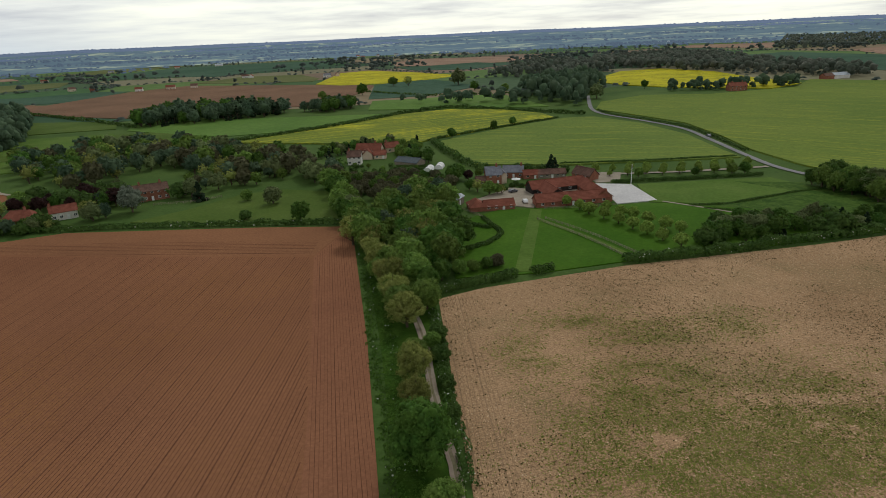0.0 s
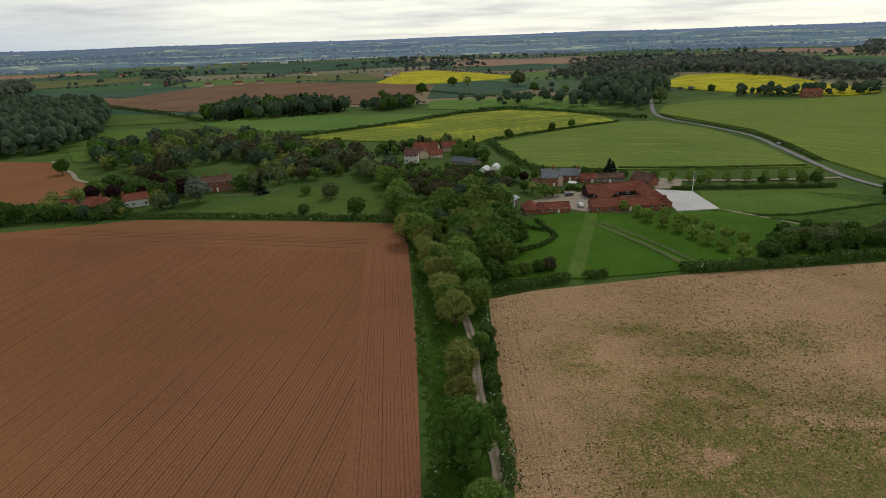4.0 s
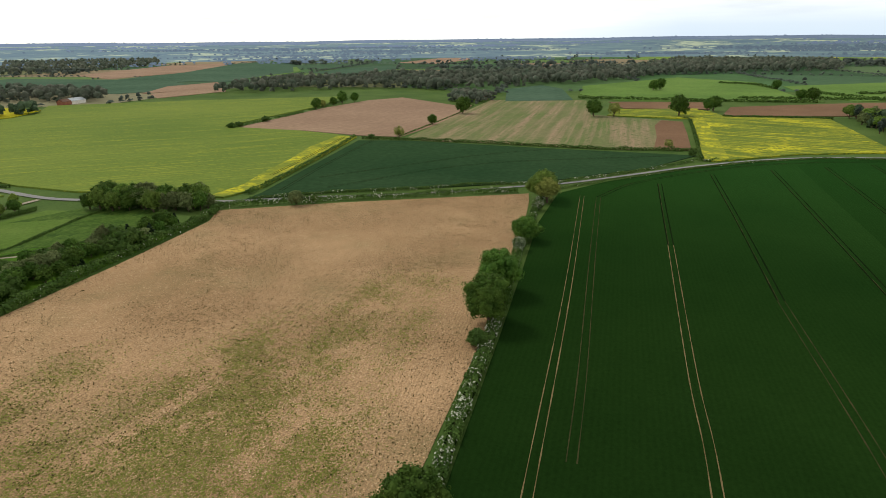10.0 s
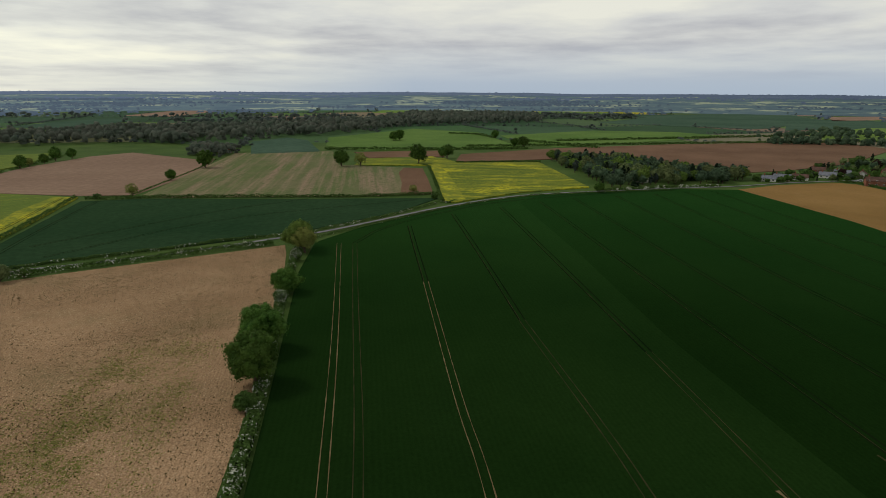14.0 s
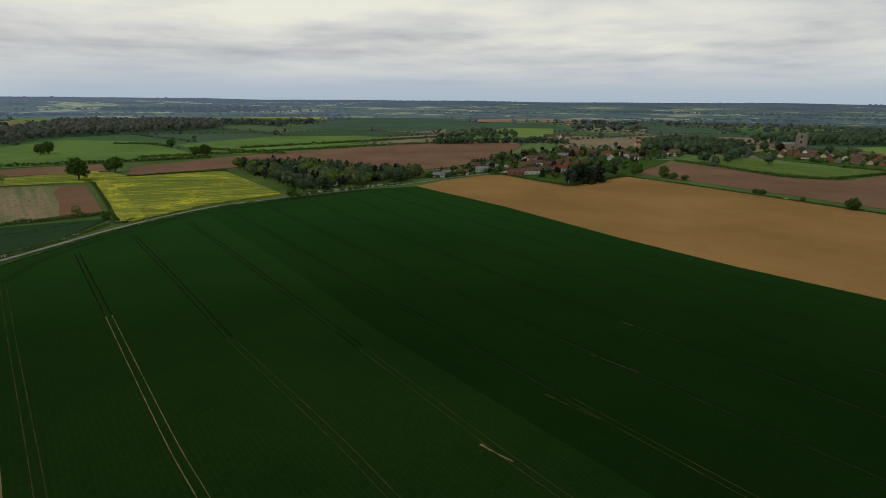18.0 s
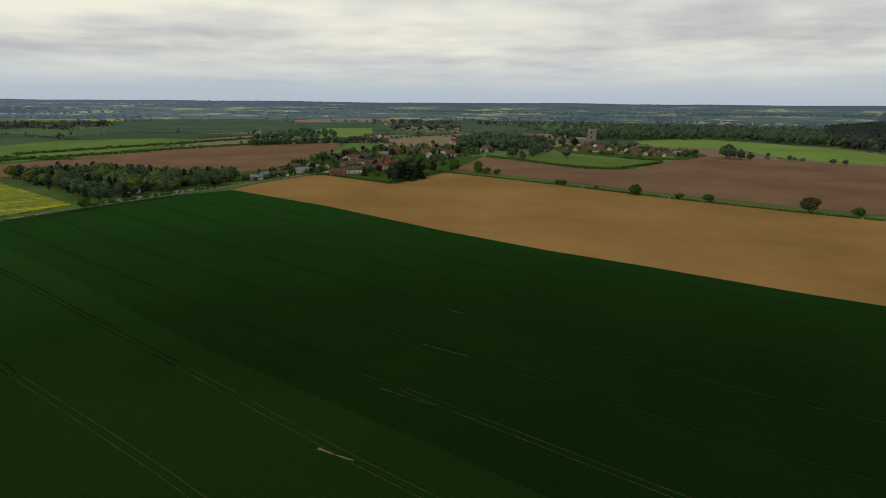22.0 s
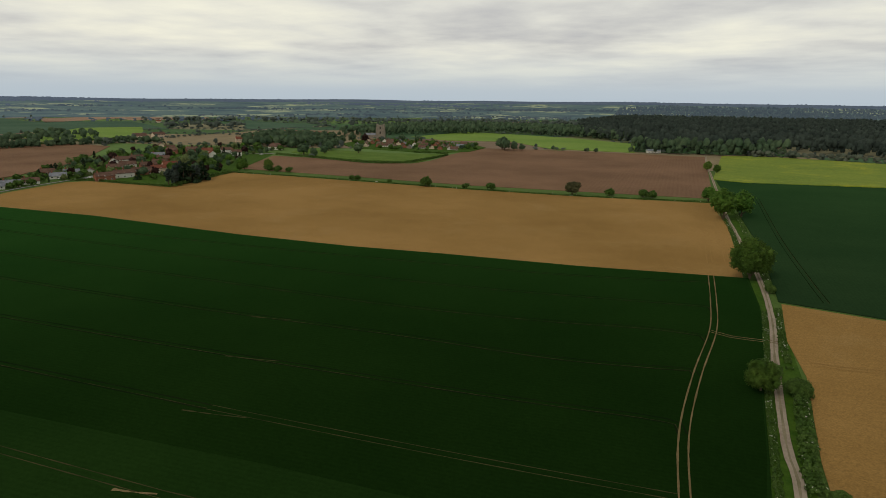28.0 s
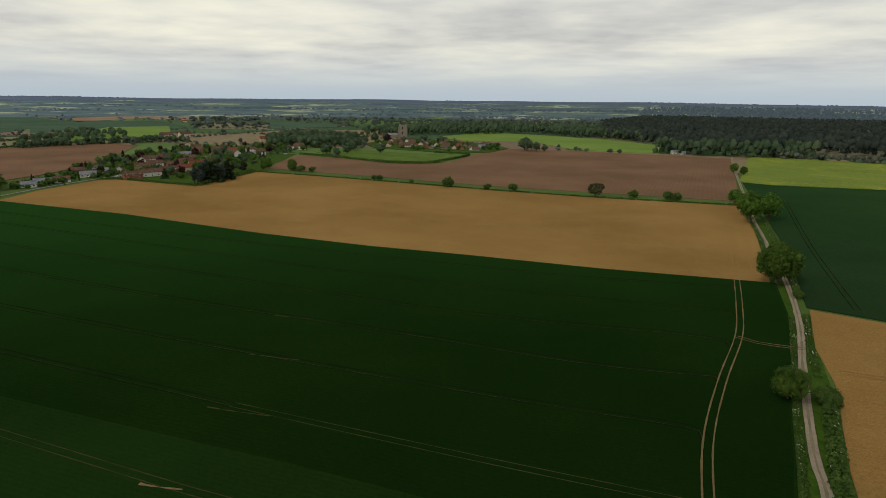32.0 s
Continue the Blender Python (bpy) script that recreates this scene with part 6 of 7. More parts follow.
building("farmhouse", 4.5, 272, 8, 7, 7, 4.8, 7.8, "brick", "slate", "two-storey brick farmhouse with a slate roof", "house", chimneys=(0.5,), windows=2, doors=1, storeys=2)
building("farmhouse_wing", -1.2, 269.5, 8, 4.2, 5, 2.2, 4.0, "brick", "tile_old", "low tiled wing of the farmhouse", "house", windows=1)
building("farmhouse_wing", 9.3, 274, 98, 7, 2.4, 4.4, 5.4, "cream", "slate", "narrow cream rendered end of the farmhouse", "house", windows=1)
building("cottage", 14.5, 283.5, -3, 9.5, 6, 3.2, 5.6, "brick", "slate", "brick cottage with a dark slate roof", "house", chimneys=(0.8,), windows=3, doors=1, storeys=1)
building("stable_row", 22.4, 280.6, 8, 7, 5, 2.2, 4.0, "brick", "tile", "low brick stable row with red tiles", "barn", windows=2, doors=1)
building("stable_row", 32.4, 281.6, 5, 13, 5, 2.2, 3.9, "flint", "tile_old", "low flint stable row with weathered tiles", "barn", windows=5, doors=1)

# the hamlet and the cottages west of the lane
building("cottage", -71.2, 325, 3, 7.5, 6, 4.8, 7.6, "render", "tile_old", "white cottage with dark timbers and brown tiles", "house", chimneys=(-0.8,), windows=3, doors=1, storeys=2)
building("cottage", -66.5, 346, -8, 15, 7, 4.6, 7.8, "cream", "tile", "pink cottage with a red tiled roof", "house", chimneys=(0.5,), windows=4, doors=1, storeys=2)
building("cottage", -66.5, 339.5, 95, 6.5, 5.5, 3.2, 5.6, "cream", "tile", "gabled pink wing with a red tiled roof", "house", windows=2, doors=1)
building("cottage", -59.5, 340, 5, 7, 6, 2.6, 4.8, "cream", "tile", "low pink cottage with a red tiled roof", "house", windows=2, doors=1)
building("cottage", -56, 360.5, 30, 9, 6, 3.2, 5.8, "cream", "tile", "cream cottage with a red tiled roof", "house", chimneys=(-0.7,), windows=2, storeys=1)
building("sheet_barn", -40, 320.5, -30, 15, 8, 2.0, 3.9, "timber", "green_sheet", "low barn with a dark green sheet roof", "barn")
building("cottage", -188, 221, 12, 13, 7, 3.2, 6.2, "brick", "tile", "brick cottage with a hipped red tiled roof", "house", hip=1, chimneys=(0.3,), windows=3, doors=1)
building("cottage", -176, 229.5, 38, 10, 5.6, 3.6, 5.8, "render", "tile", "white cottage with a red tiled roof", "house", chimneys=(-0.9,), windows=4, doors=1, storeys=1)
building("cottage", -203, 222, 10, 6, 5, 2.6, 4.6, "brick", "tile", "small brick outhouse with red tiles", "shed", windows=1)
building("brick_house", -153, 258, 33, 14.5, 6.5, 4.8, 7.2, "brick", "tile_old", "long two-storey red brick house", "house", chimneys=(-0.6, 0.6), windows=5, doors=1, storeys=2)
building("garden_shed", -140, 267, 33, 6, 4, 2.4, 3.4, "timber", "sheet", "small shed with a pale sheet roof", "shed")

# houses further off
building("brick_house", 256, 640, 10, 18, 8, 5, 8, "brick", "tile", "red brick farmhouse among trees", "house", chimneys=(-0.6, 0.6), windows=4, storeys=2, detail=False)
building("sheet_barn", 404, 733, 20, 22, 11, 4, 6.5, "render", "sheet", "pale sheet-roofed barn at the field edge", "barn", detail=False)
building("barn_end", 388, 726, 20, 12, 9, 4, 6.5, "brick", "tile_old", "brick barn beside the sheet-roofed barn", "barn", detail=False)
building("brick_house", 640, 322, 70, 14, 8, 4.6, 7.6, "brick", "tile_old", "brick farmhouse behind the bare field", "house", chimneys=(0.6,), windows=3, storeys=1, detail=False)
for k, (x, y) in enumerate(((938, -588), (948, -628))):
    building("cream_house", x, y, 62 + 20 * k, 20, 9, 5, 9, "cream", "tile_old", "large cream house with a brownish tiled roof", "house", windows=5, storeys=2, detail=False, group="cream houses")
building("sheet_barn", 182, -832, 30, 17, 9, 3, 5, "render", "sheet", "white farm building at the end of the field", "barn", windows=4, detail=False)
building("sheet_barn", 68, -884, 20, 22, 12, 5, 9, "timber", "sheet", "grey barn among trees", "barn", detail=False)
building("white_house", 606, -566, 40, 18, 9, 4.5, 8.5, "render", "tile_old", "white house with a hipped grey roof", "house", hip=1, chimneys=(0.3,), windows=5, storeys=2, detail=False)

for x, y, turn, L, wl, rf in ((-468, 1199, 20, 16, "render", "tile_old"), (-452, 1190, 100, 12, "render", "tile"), (-284, 1120, 30, 16, "render", "slate"), (-268, 1132, 110, 10, "cream", "tile"), (-544, 945, 15, 14, "render", "tile"), (-503, 967, 20, 18, "cream", "tile"), (-470, 980, 25, 14, "cream", "tile_old"), (-974, 1321, 10, 18, "cream", "tile"), (-643, 982, 30, 14, "brick", "tile"), (-700, 1010, 60, 14, "cream", "tile_old"),
                              (661, 2366, 20, 70, "render", "sheet"), (720, 2340, 20, 50, "render", "sheet"), (-311, 2252, 10, 20, "render", "slate"), (-407, 2116, 40, 18, "cream", "tile"), (-370, 2200, 70, 18, "render", "tile_old"), (-450, 2250, 20, 16, "render", "tile"), (-820, 1900, 20, 30, "render", "sheet"), (-930, 1850, 40, 18, "cream", "tile"), (-1050, 1700, 40, 18, "render", "slate"), (1500, 1450, 20, 30, "render", "sheet"), (1500, -1000, 50, 16, "cream", "tile"), (1620, -1080, 20, 16, "render", "tile_old")):
    building("distant_house", x, y, turn, L * 0.8, 7, 4.2, 7, wl, rf, "small pale house among distant trees" if L < 25 else "long pale shed among distant trees", "house" if L < 25 else "shed", windows=3 if L < 25 else 0, storeys=1, detail=False, group="distant houses")
building("cottage", 477, -96, 62, 10, 6, 3.6, 6.2, "render", "slate", "white cottage hidden among roadside trees", "house", chimneys=(0.7,), windows=3, storeys=1, detail=False)
VILLAGE = [
    # x, y, turn, length, width, eave, ridge, walls, roof
    (499, -198, 65, 10, 7, 2.5, 4.6, "render", "slate"), (507, -211, 62, 12, 7, 2.5, 4.8, "cream", "slate"), (510, -226, 62, 11, 7, 2.5, 4.8, "render", "tile_old"),
    (526, -254, 60, 12, 8, 2.6, 5.0, "render", "slate"), (540, -272, 60, 12, 8, 2.8, 5.2, "cream", "slate"), (537, -286, 150, 9, 7, 2.8, 5.4, "render", "tile_old"), (560, -262, 60, 11, 7, 2.8, 5.2, "brick", "tile_old"),
    (484, -268, 75, 14, 7, 4.2, 6.8, "brick", "tile_old"), (489, -287, 75, 15, 7, 4.2, 6.8, "render", "tile_old"), (495, -307, 75, 16, 7, 4.2, 6.8, "brick", "tile_old"), (499, -327, 75, 15, 7, 4.2, 6.8, "cream", "tile"),
    (536, -308, 72, 14, 7, 4.4, 7.0, "brick", "tile_old"), (550, -328, 72, 14, 7, 4.4, 7.0, "render", "tile_old"), (530, -336, 72, 14, 7, 4.4, 7.0, "brick", "tile_old"), (546, -358, 72, 13, 7, 4.4, 7.0, "brick", "tile_old"), (518, -350, 72, 13, 7, 4.4, 7.0, "cream", "tile"),
    (592, -350, 62, 14, 7, 4.8, 7.6, "render", "tile_old"), (597, -367, 62, 12, 7, 4.8, 7.6, "brick", "tile_old"), (584, -335, 150, 10, 8, 4.8, 7.8, "render", "tile_old"), (572, -380, 60, 12, 7, 4.6, 7.4, "brick", "tile_old"), (610, -400, 62, 13, 7, 4.6, 7.4, "brick", "slate"),
    (616, -468, 60, 12, 8, 4.8, 7.8, "cream", "tile"), (582, -448, 150, 10, 7, 4.8, 7.8, "render", "tile"), (612, -492, 60, 12, 7, 4.6, 7.2, "render", "tile_old"), (575, -476, 62, 11, 7, 4.6, 7.2, "render", "tile_old"),
    (652, -446, 40, 12, 8, 4.8, 7.6, "brick", "tile_old"), (648, -470, 60, 13, 8, 4.8, 7.6, "brick", "tile_old"), (732, -486, 150, 14, 8, 4.8, 7.6, "cream", "tile_old"), (690, -470, 60, 12, 8, 4.8, 7.6, "render", "tile_old"),
    (760, -640, 60, 14, 8, 4.8, 7.8, "cream", "tile"), (740, -690, 150, 12, 8, 4.8, 7.8, "brick", "tile_old"),
]
for k in range(36):   # the rows of houses below the church
    row, i = divmod(k, 12)
    u, v = i / 11 + rng.uniform(-0.02, 0.02), 0.12 + 0.36 * row
    hx = (548 + 74 * v) * (1 - u) + (402 + 52 * v) * u
    hy = (-664 - 122 * v) * (1 - u) + (-688 - 122 * v) * u
    VILLAGE.append((hx, hy + rng.uniform(-4, 4), -62 + (90 if i % 4 == 3 else 0) + rng.uniform(-8, 8), 10.0, 6.6, 3.0, 5.6, ("flint", "flint", "cream", "brick", "brick", "flint", "render")[(2 * i + row) % 7], "tile_old" if (i + row) % 6 else "slate"))
CHURCH_TREES = (("sycamore", 525, -534, 15), ("sycamore", 484, -587, 13), ("sycamore", 357, -742, 19), ("sycamore", 368, -756, 18), ("sycamore", 346, -748, 13), ("sycamore", 336, -752, 10), ("sycamore", 497, -522, 11), ("sycamore", 512, -556, 12), ("sycamore", 536, -590, 15), ("lime", 552, -612, 14), ("sycamore", 566, -636, 15), ("lime", 583, -664, 14), ("sycamore", 598, -688, 15), ("copper", 596, -742, 14), ("sycamore", 560, -790, 14), ("sycamore", 536, -800, 12), ("lime", 622, -742, 14), ("sycamore", 630, -780, 13), ("sycamore", 306, -788, 7), ("sycamore", 258, -790, 6), ("sycamore", 262, -794, 5), ("sycamore", 246, -788, 6))
NAMES = {"render": "white rendered", "cream": "cream", "brick": "red brick", "flint": "flint"}
ROOFS = {"tile": "a red tiled roof", "tile_old": "a brown tiled roof", "slate": "a grey slate roof"}
for x, y, turn, L, W, e, r, wl, rf in VILLAGE:
    building("village_house", x, y, turn, L, W, e, r, wl, rf, "%s village house with %s" % (NAMES[wl], ROOFS[rf]), "house", chimneys=(0.7,), windows=3, storeys=2 if e > 4 else 1, detail=False, group="village houses")
AVOID = tuple((h[0], h[1], 8.5) for h in VILLAGE)
grove([(545, -240), (600, -290), (650, -330), (720, -450), (700, -560), (640, -600), (565, -560), (560, -480), (470, -400), (455, -345), (448, -290), (500, -264)], 15, ("sycamore", "sycamore", "lime", "willow", "copper", "shrub", "conifer", "oak"), 4.5, 10, "far", "village trees", AVOID + ((606, -566, 14),))
grove([(600, -590), (690, -600), (760, -700), (760, -770), (690, -780), (630, -700), (590, -640)], 13.5, ("sycamore", "lime", "sycamore", "oak"), 9, 15, "far", "church trees", AVOID + ((606, -566, 14), (646, -848, 20)))
grove([(545, -655), (612, -730), (625, -800), (460, -825), (398, -760), (392, -695), (450, -652)], 19, ("shrub", "sycamore", "shrub", "lime", "shrub"), 3.5, 7, "far", "church trees", tuple((h[0], h[1], 5.5) for h in VILLAGE))


grove([(488, -184), (520, -178), (548, -240), (552, -292), (520, -286), (500, -240)], 9, ("shrub", "sycamore", "shrub", "willow", "conifer"), 2.5, 6, "far", "bungalow gardens", tuple((h[0], h[1], 7.5) for h in VILLAGE))
grove([(545, -236), (575, -262), (590, -300), (560, -318), (520, -278), (510, -262)], 9.5, ("shrub", "lime", "shrub", "copper", "sycamore"), 2.5, 6, "far", "bungalow gardens", tuple((h[0], h[1], 8) for h in VILLAGE))
for sp, x, y, h in CHURCH_TREES:
    tree(sp, x, y, h, "far", group="church trees")


def church():
    root = empty("church", pose(646, -848, 0, 0, 0, 30), "flint church with a tall square west tower", "church")
    bm = box_bm(-6.5, 6.5, -6.5, 6.5, -0.3, 23)
    part_bm("tower", bm, M["flint"], root, "tall square flint tower with corner buttresses")
    for sx in (-1, 1):
        for sy in (-1, 1):
            part_bm("buttress", box_bm(sx * 6.6 - 0.9, sx * 6.6 + 0.9, sy * 6.6 - 0.9, sy * 6.6 + 0.9, -0.3, 20), M["flint"], root)
            part_bm("merlon", box_bm(sx * 5.6 - 0.9, sx * 5.6 + 0.9, sy * 5.6 - 0.9, sy * 5.6 + 0.9, 23, 24.6), M["flint"], root)
    for s in (-1, 1):
        for z0 in (8, 16):
            part_bm("belfry_window", box_bm(-1.1, 1.1, s * 6.5 - 0.08, s * 6.5 + 0.08, z0, z0 + 4), M["boards"], root)
            part_bm("belfry_window", box_bm(s * 6.5 - 0.08, s * 6.5 + 0.08, -1.1, 1.1, z0, z0 + 4), M["boards"], root)
    nave = part_bm("nave", wall_bm(24, 10, 6, 9), M["flint"], root)
    nave.matrix_basis = Matrix.Translation((18.6, 0, 0))
    for sd in (1, -1):
        part_bm("roof_slope", slope_bm(24, 10, 6, 9, sd, courses=4), M["slate"], nave)


church()


# ---------------------------------------------------------------- yards, tracks and small things
slab("concrete_pad", [(50.5, 265), (65.5, 262), (69.5, 235), (53, 231)], M["concrete"], 0.34, "pale concrete riding pad beside the barns", "pad")
slab("car_park", [(49, 288), (66, 286), (62, 268), (51, 267)], M["gravel"], 0.33, "gravelled parking area behind the barns", "yard")
slab("farm_yard", [(-6, 240), (-2, 232), (14, 231), (20, 228), (22, 240), (22, 257), (12, 262), (6, 254), (0, 246)], M["gravel"], 0.33, "gravel farm yard", "yard")
slab("courtyard", [(31, 239), (46, 240), (46, 259), (31, 259)], M["gravel"], 0.33, "gravel courtyard enclosed by barns", "yard")
slab("mown_path", [(18.5, 226), (23, 226), (13.5, 161), (9, 161)], M["mown"], 0.35, "pale mown strip across the paddock", "path")
for nm, line, w, mt, lab in (("drive", smooth([(60, 283), (80, 283.5), (104, 285), (136, 290)], 4), 3.0, "gravel", "gravel drive to the farm along the avenue"), ("meadow_track", smooth([(71, 233), (88, 219), (100, 207)], 4), 1.2, "gravel", "narrow pale path across the grass"), ("village_street", smooth([(505, -262), (560, -330), (600, -400), (615, -480), (560, -520)], 6), 5.0, "asphalt", "grey village street"), ("paddock_track", smooth([(21, 211), (35, 191), (46, 171)], 4), 2.2, "mown", "pale track between paddock fences"), ("field_track", smooth([(120, -850), (140, -845), (185, -822)], 5), 4, "lane", "pale farm track"), ("left_track", smooth([(-302, 326), (-262, 294), (-235, 272), (-180, 262)], 4), 2.4, "gravel", "pale track past the brown field")):
    tagged(new(nm, ribbon_mesh(nm, line, w, 0.37, M[mt], wobble=0.1)), lab, "track", kind="structure")

# wheelings in the wheat: a pair of bare or trodden lines each
wheat = bpy.data.objects["wheat_field"]


def wheeling(points, material, width=0.38, gap=1.8, top=0.412, parent=None):
    line = smooth(points, 3.0)
    for s in (-1, 1):
        part("wheeling", ribbon_mesh("wheeling", line, width, top, M[material], shift=s * gap / 2, wobble=0.05), parent or wheat)
    if material == "tread":
        part("thin_line", ribbon_mesh("thin_line", line, 0.13, top + 0.004, M["faint"], shift=gap / 2 - 0.32, wobble=0.05), parent or wheat)


for pts, mt in (
    ([(14, 12), (79.5, 29.3), (153, 48.9), (256, 78)], "track"), ([(83, 24), (114, 32), (183, 51), (257, 71)], "faint"),
    ([(40, -8), (92.7, 3.5), (124, 11.7), (205, 31)], "track"), ([(205, 31), (250, 42), (296, 53)], "tread"),
    ([(50, -33), (92, -24), (117, -18), (172, -3)], "faint"), ([(172, -3), (250, 15), (329, 34)], "tread"),
    ([(40, -61.5), (83, -51), (96, -48), (153, -36)], "faint"), ([(153, -36), (273, -10), (354, 8)], "tread"), ([(15, -95), (55, -85), (107, -73)], "faint"), ([(107, -73), (200, -53), (330, -26), (376, -16)], "tread"),
    ([(18, -116.5), (19.5, -120), (27, -119), (46, -113.5), (71, -107), (138, -91), (230, -71), (393, -38)], "tread"), ([(20, -146), (21.5, -149), (33, -144.5), (55, -137), (99, -128), (166, -112), (240, -97), (406, -67)], "tread"),
    ([(21, -171), (23, -175), (39, -172), (65, -162), (99, -152), (134, -144), (199, -132), (281, -115), (418, -94)], "tread"), ([(23, -199), (25, -203), (45, -197), (75, -187), (114, -176), (201, -157), (345, -133), (430, -117)], "tread"),
    ([(30, -233), (52, -223), (84, -211), (130, -199), (208, -180), (345, -152), (438, -137)], "tread"),
):
    wheeling(pts, mt, {"track": 0.2, "faint": 0.22}.get(mt, 0.42))
wheeling([(8, -70), (14, -96), (18, -119), (20, -148), (21, -182), (25, -212), (30, -243)], "track", 0.35, 1.9, 0.42)
wheeling([(21.5, -180), (16, -178.5), (8, -180), (4, -181)], "track", 0.35, 1.5, 0.425)
for (x0, y0), (x1, y1), mt, w in (((143, -117), (131, -121.5), "faint", 0.3), ((126, -93.5), (112, -98.5), "faint", 0.3), ((111, -70), (97, -75), "faint", 0.3), ((97.5, -46.8), (90, -50), "track", 0.5)):
    line = smooth([(x0, y0), ((x0 + x1) / 2, (y0 + y1) / 2 + 0.2), (x1, y1)], 1.2)
    part("bare_patch", ribbon_mesh("bare_patch", line, w, 0.43, M[mt], shift=-0.9, wobble=w * 0.45), wheat)
wheeling([(8, 24.5), (74, 43), (120, 56)], "tread", 0.4, 1.8, 0.415)
wheeling([(257, 71), (290, 64), (330, 42), (372, 8), (410, -52), (437, -112)], "tread", 0.4, 1.8, 0.418)
rape_north = bpy.data.objects["rape_field_north"]
wheeling([(340, 281), (300, 264), (262, 248), (222, 233)], "tread", 0.4, 1.8, 0.9, rape_north)
sandy = bpy.data.objects["sandy_field"]
for pts in ([(26, -262), (41, -345), (60, -425)], [(33, -262), (48, -345), (68, -424)]):
    wheeling(pts, "pale_mark", 0.2, 1.9, 0.135 + 0.0045 * len(FIELDS), sandy)
lane_sand = bpy.data.objects["lane_sandy_field"]
for pts in ([(-4, -170), (-14, -172), (-30, -180), (-60, -200)],):
    wheeling(pts, "pale_mark", 0.2, 1.8, 0.135 + 0.0045 * len(FIELDS), lane_sand)
lane_wheat = bpy.data.objects["lane_wheat_field"]
wheeling([(31, -470), (11, -333), (-2, -259), (-8, -228)], "tread", 0.3, 1.9, 0.415, lane_wheat)
tri_wheat = bpy.data.objects["triangle_wheat_field"]
for pts in ([(200, 205), (260, 228), (340, 255)], [(215, 190), (300, 150), (372, 62)], [(230, 208), (320, 165), (365, 130)]):
    wheeling(pts, "tread", 0.3, 1.8, 0.415, tri_wheat)


def weeds():
    """Dark weed clumps and green weedy drifts over the stubble."""
    stubble = [f for f in FIELDS if f[0] == "stubble_field"][0][1]
    edge = [f for f in FIELDS if f[0] == "stubble_field"][0][1]
    p = rng.uniform((-12, 27), (250, 206), (150000, 2))
    dens = np.array([noise.noise((float(x) * 0.035, float(y) * 0.035, 1.0)) for x, y in p])
    p = p[(dens + rng.uniform(-0.8, 0.8, len(p)) > 0.42 - p[:, 0] / 500) & inside(p, edge)][:48000]
    k = len(p)
    c = np.column_stack([p, np.full(k, 0.2)])
    s = rng.uniform(0.6, 1.35, k)
    tagged(new("stubble_weeds", quads_mesh("stubble_weeds", cards_many(c, 0.15 * s, 0.12 * s, 2, 0.8), M["weed"])), "small dark weed clumps dotted over the stubble", "weeds", kind="stuff")
    p = rng.uniform((-8, 30), (150, 160), (720000, 2))
    dens = np.zeros(len(p))
    a = radians(14)
    for x, y, rx, ry, top in DRIFTS:
        u = ((p[:, 0] - x) * math.cos(a) + (p[:, 1] - y) * math.sin(a)) / rx
        w = (-(p[:, 0] - x) * math.sin(a) + (p[:, 1] - y) * math.cos(a)) / ry
        dens = np.maximum(dens, top * np.exp(-(u * u + w * w)))
    on = (dens > 0.04) & inside(p, edge)
    p, dens = p[on], dens[on]
    d = np.array([noise.noise((float(x) * 0.09, float(y) * 0.16, 5.0)) + 0.6 * noise.noise((float(x) * 0.45, float(y) * 0.5, 7.0)) for x, y in p])
    p = p[dens * (1.0 + 1.6 * d) > rng.uniform(0, 1, len(p))]
    k = len(p)
    c = np.column_stack([p, np.full(k, 0.13)])
    tagged(new("weedy_drifts", quads_mesh("weedy_drifts", cards_many(c, np.full(k, 0.22), rng.uniform(0.10, 0.22, k), 1, 0.2, lie=3.0), M["drift"])), "green weedy drifts in the stubble", "weeds", kind="stuff")

    p = rng.uniform((-12, 27), (250, 206), (200000, 2))
    dens = np.array([noise.noise((float(x) * 0.02, float(y) * 0.03, 11.0)) for x, y in p])
    p = p[(dens + p[:, 0] / 200 + rng.uniform(-0.5, 0.5, len(p)) > 0.15) & inside(p, edge)]
    k = len(p)
    tagged(new("loose_straw", quads_mesh("loose_straw", cards_many(np.column_stack([p, np.full(k, 0.13)]), np.full(k, 0.1), rng.uniform(0.07, 0.18, k), 1, 0.2, lie=3.0), M["straw"])), "pale chopped straw lying over the stubble", "straw", kind="stuff")


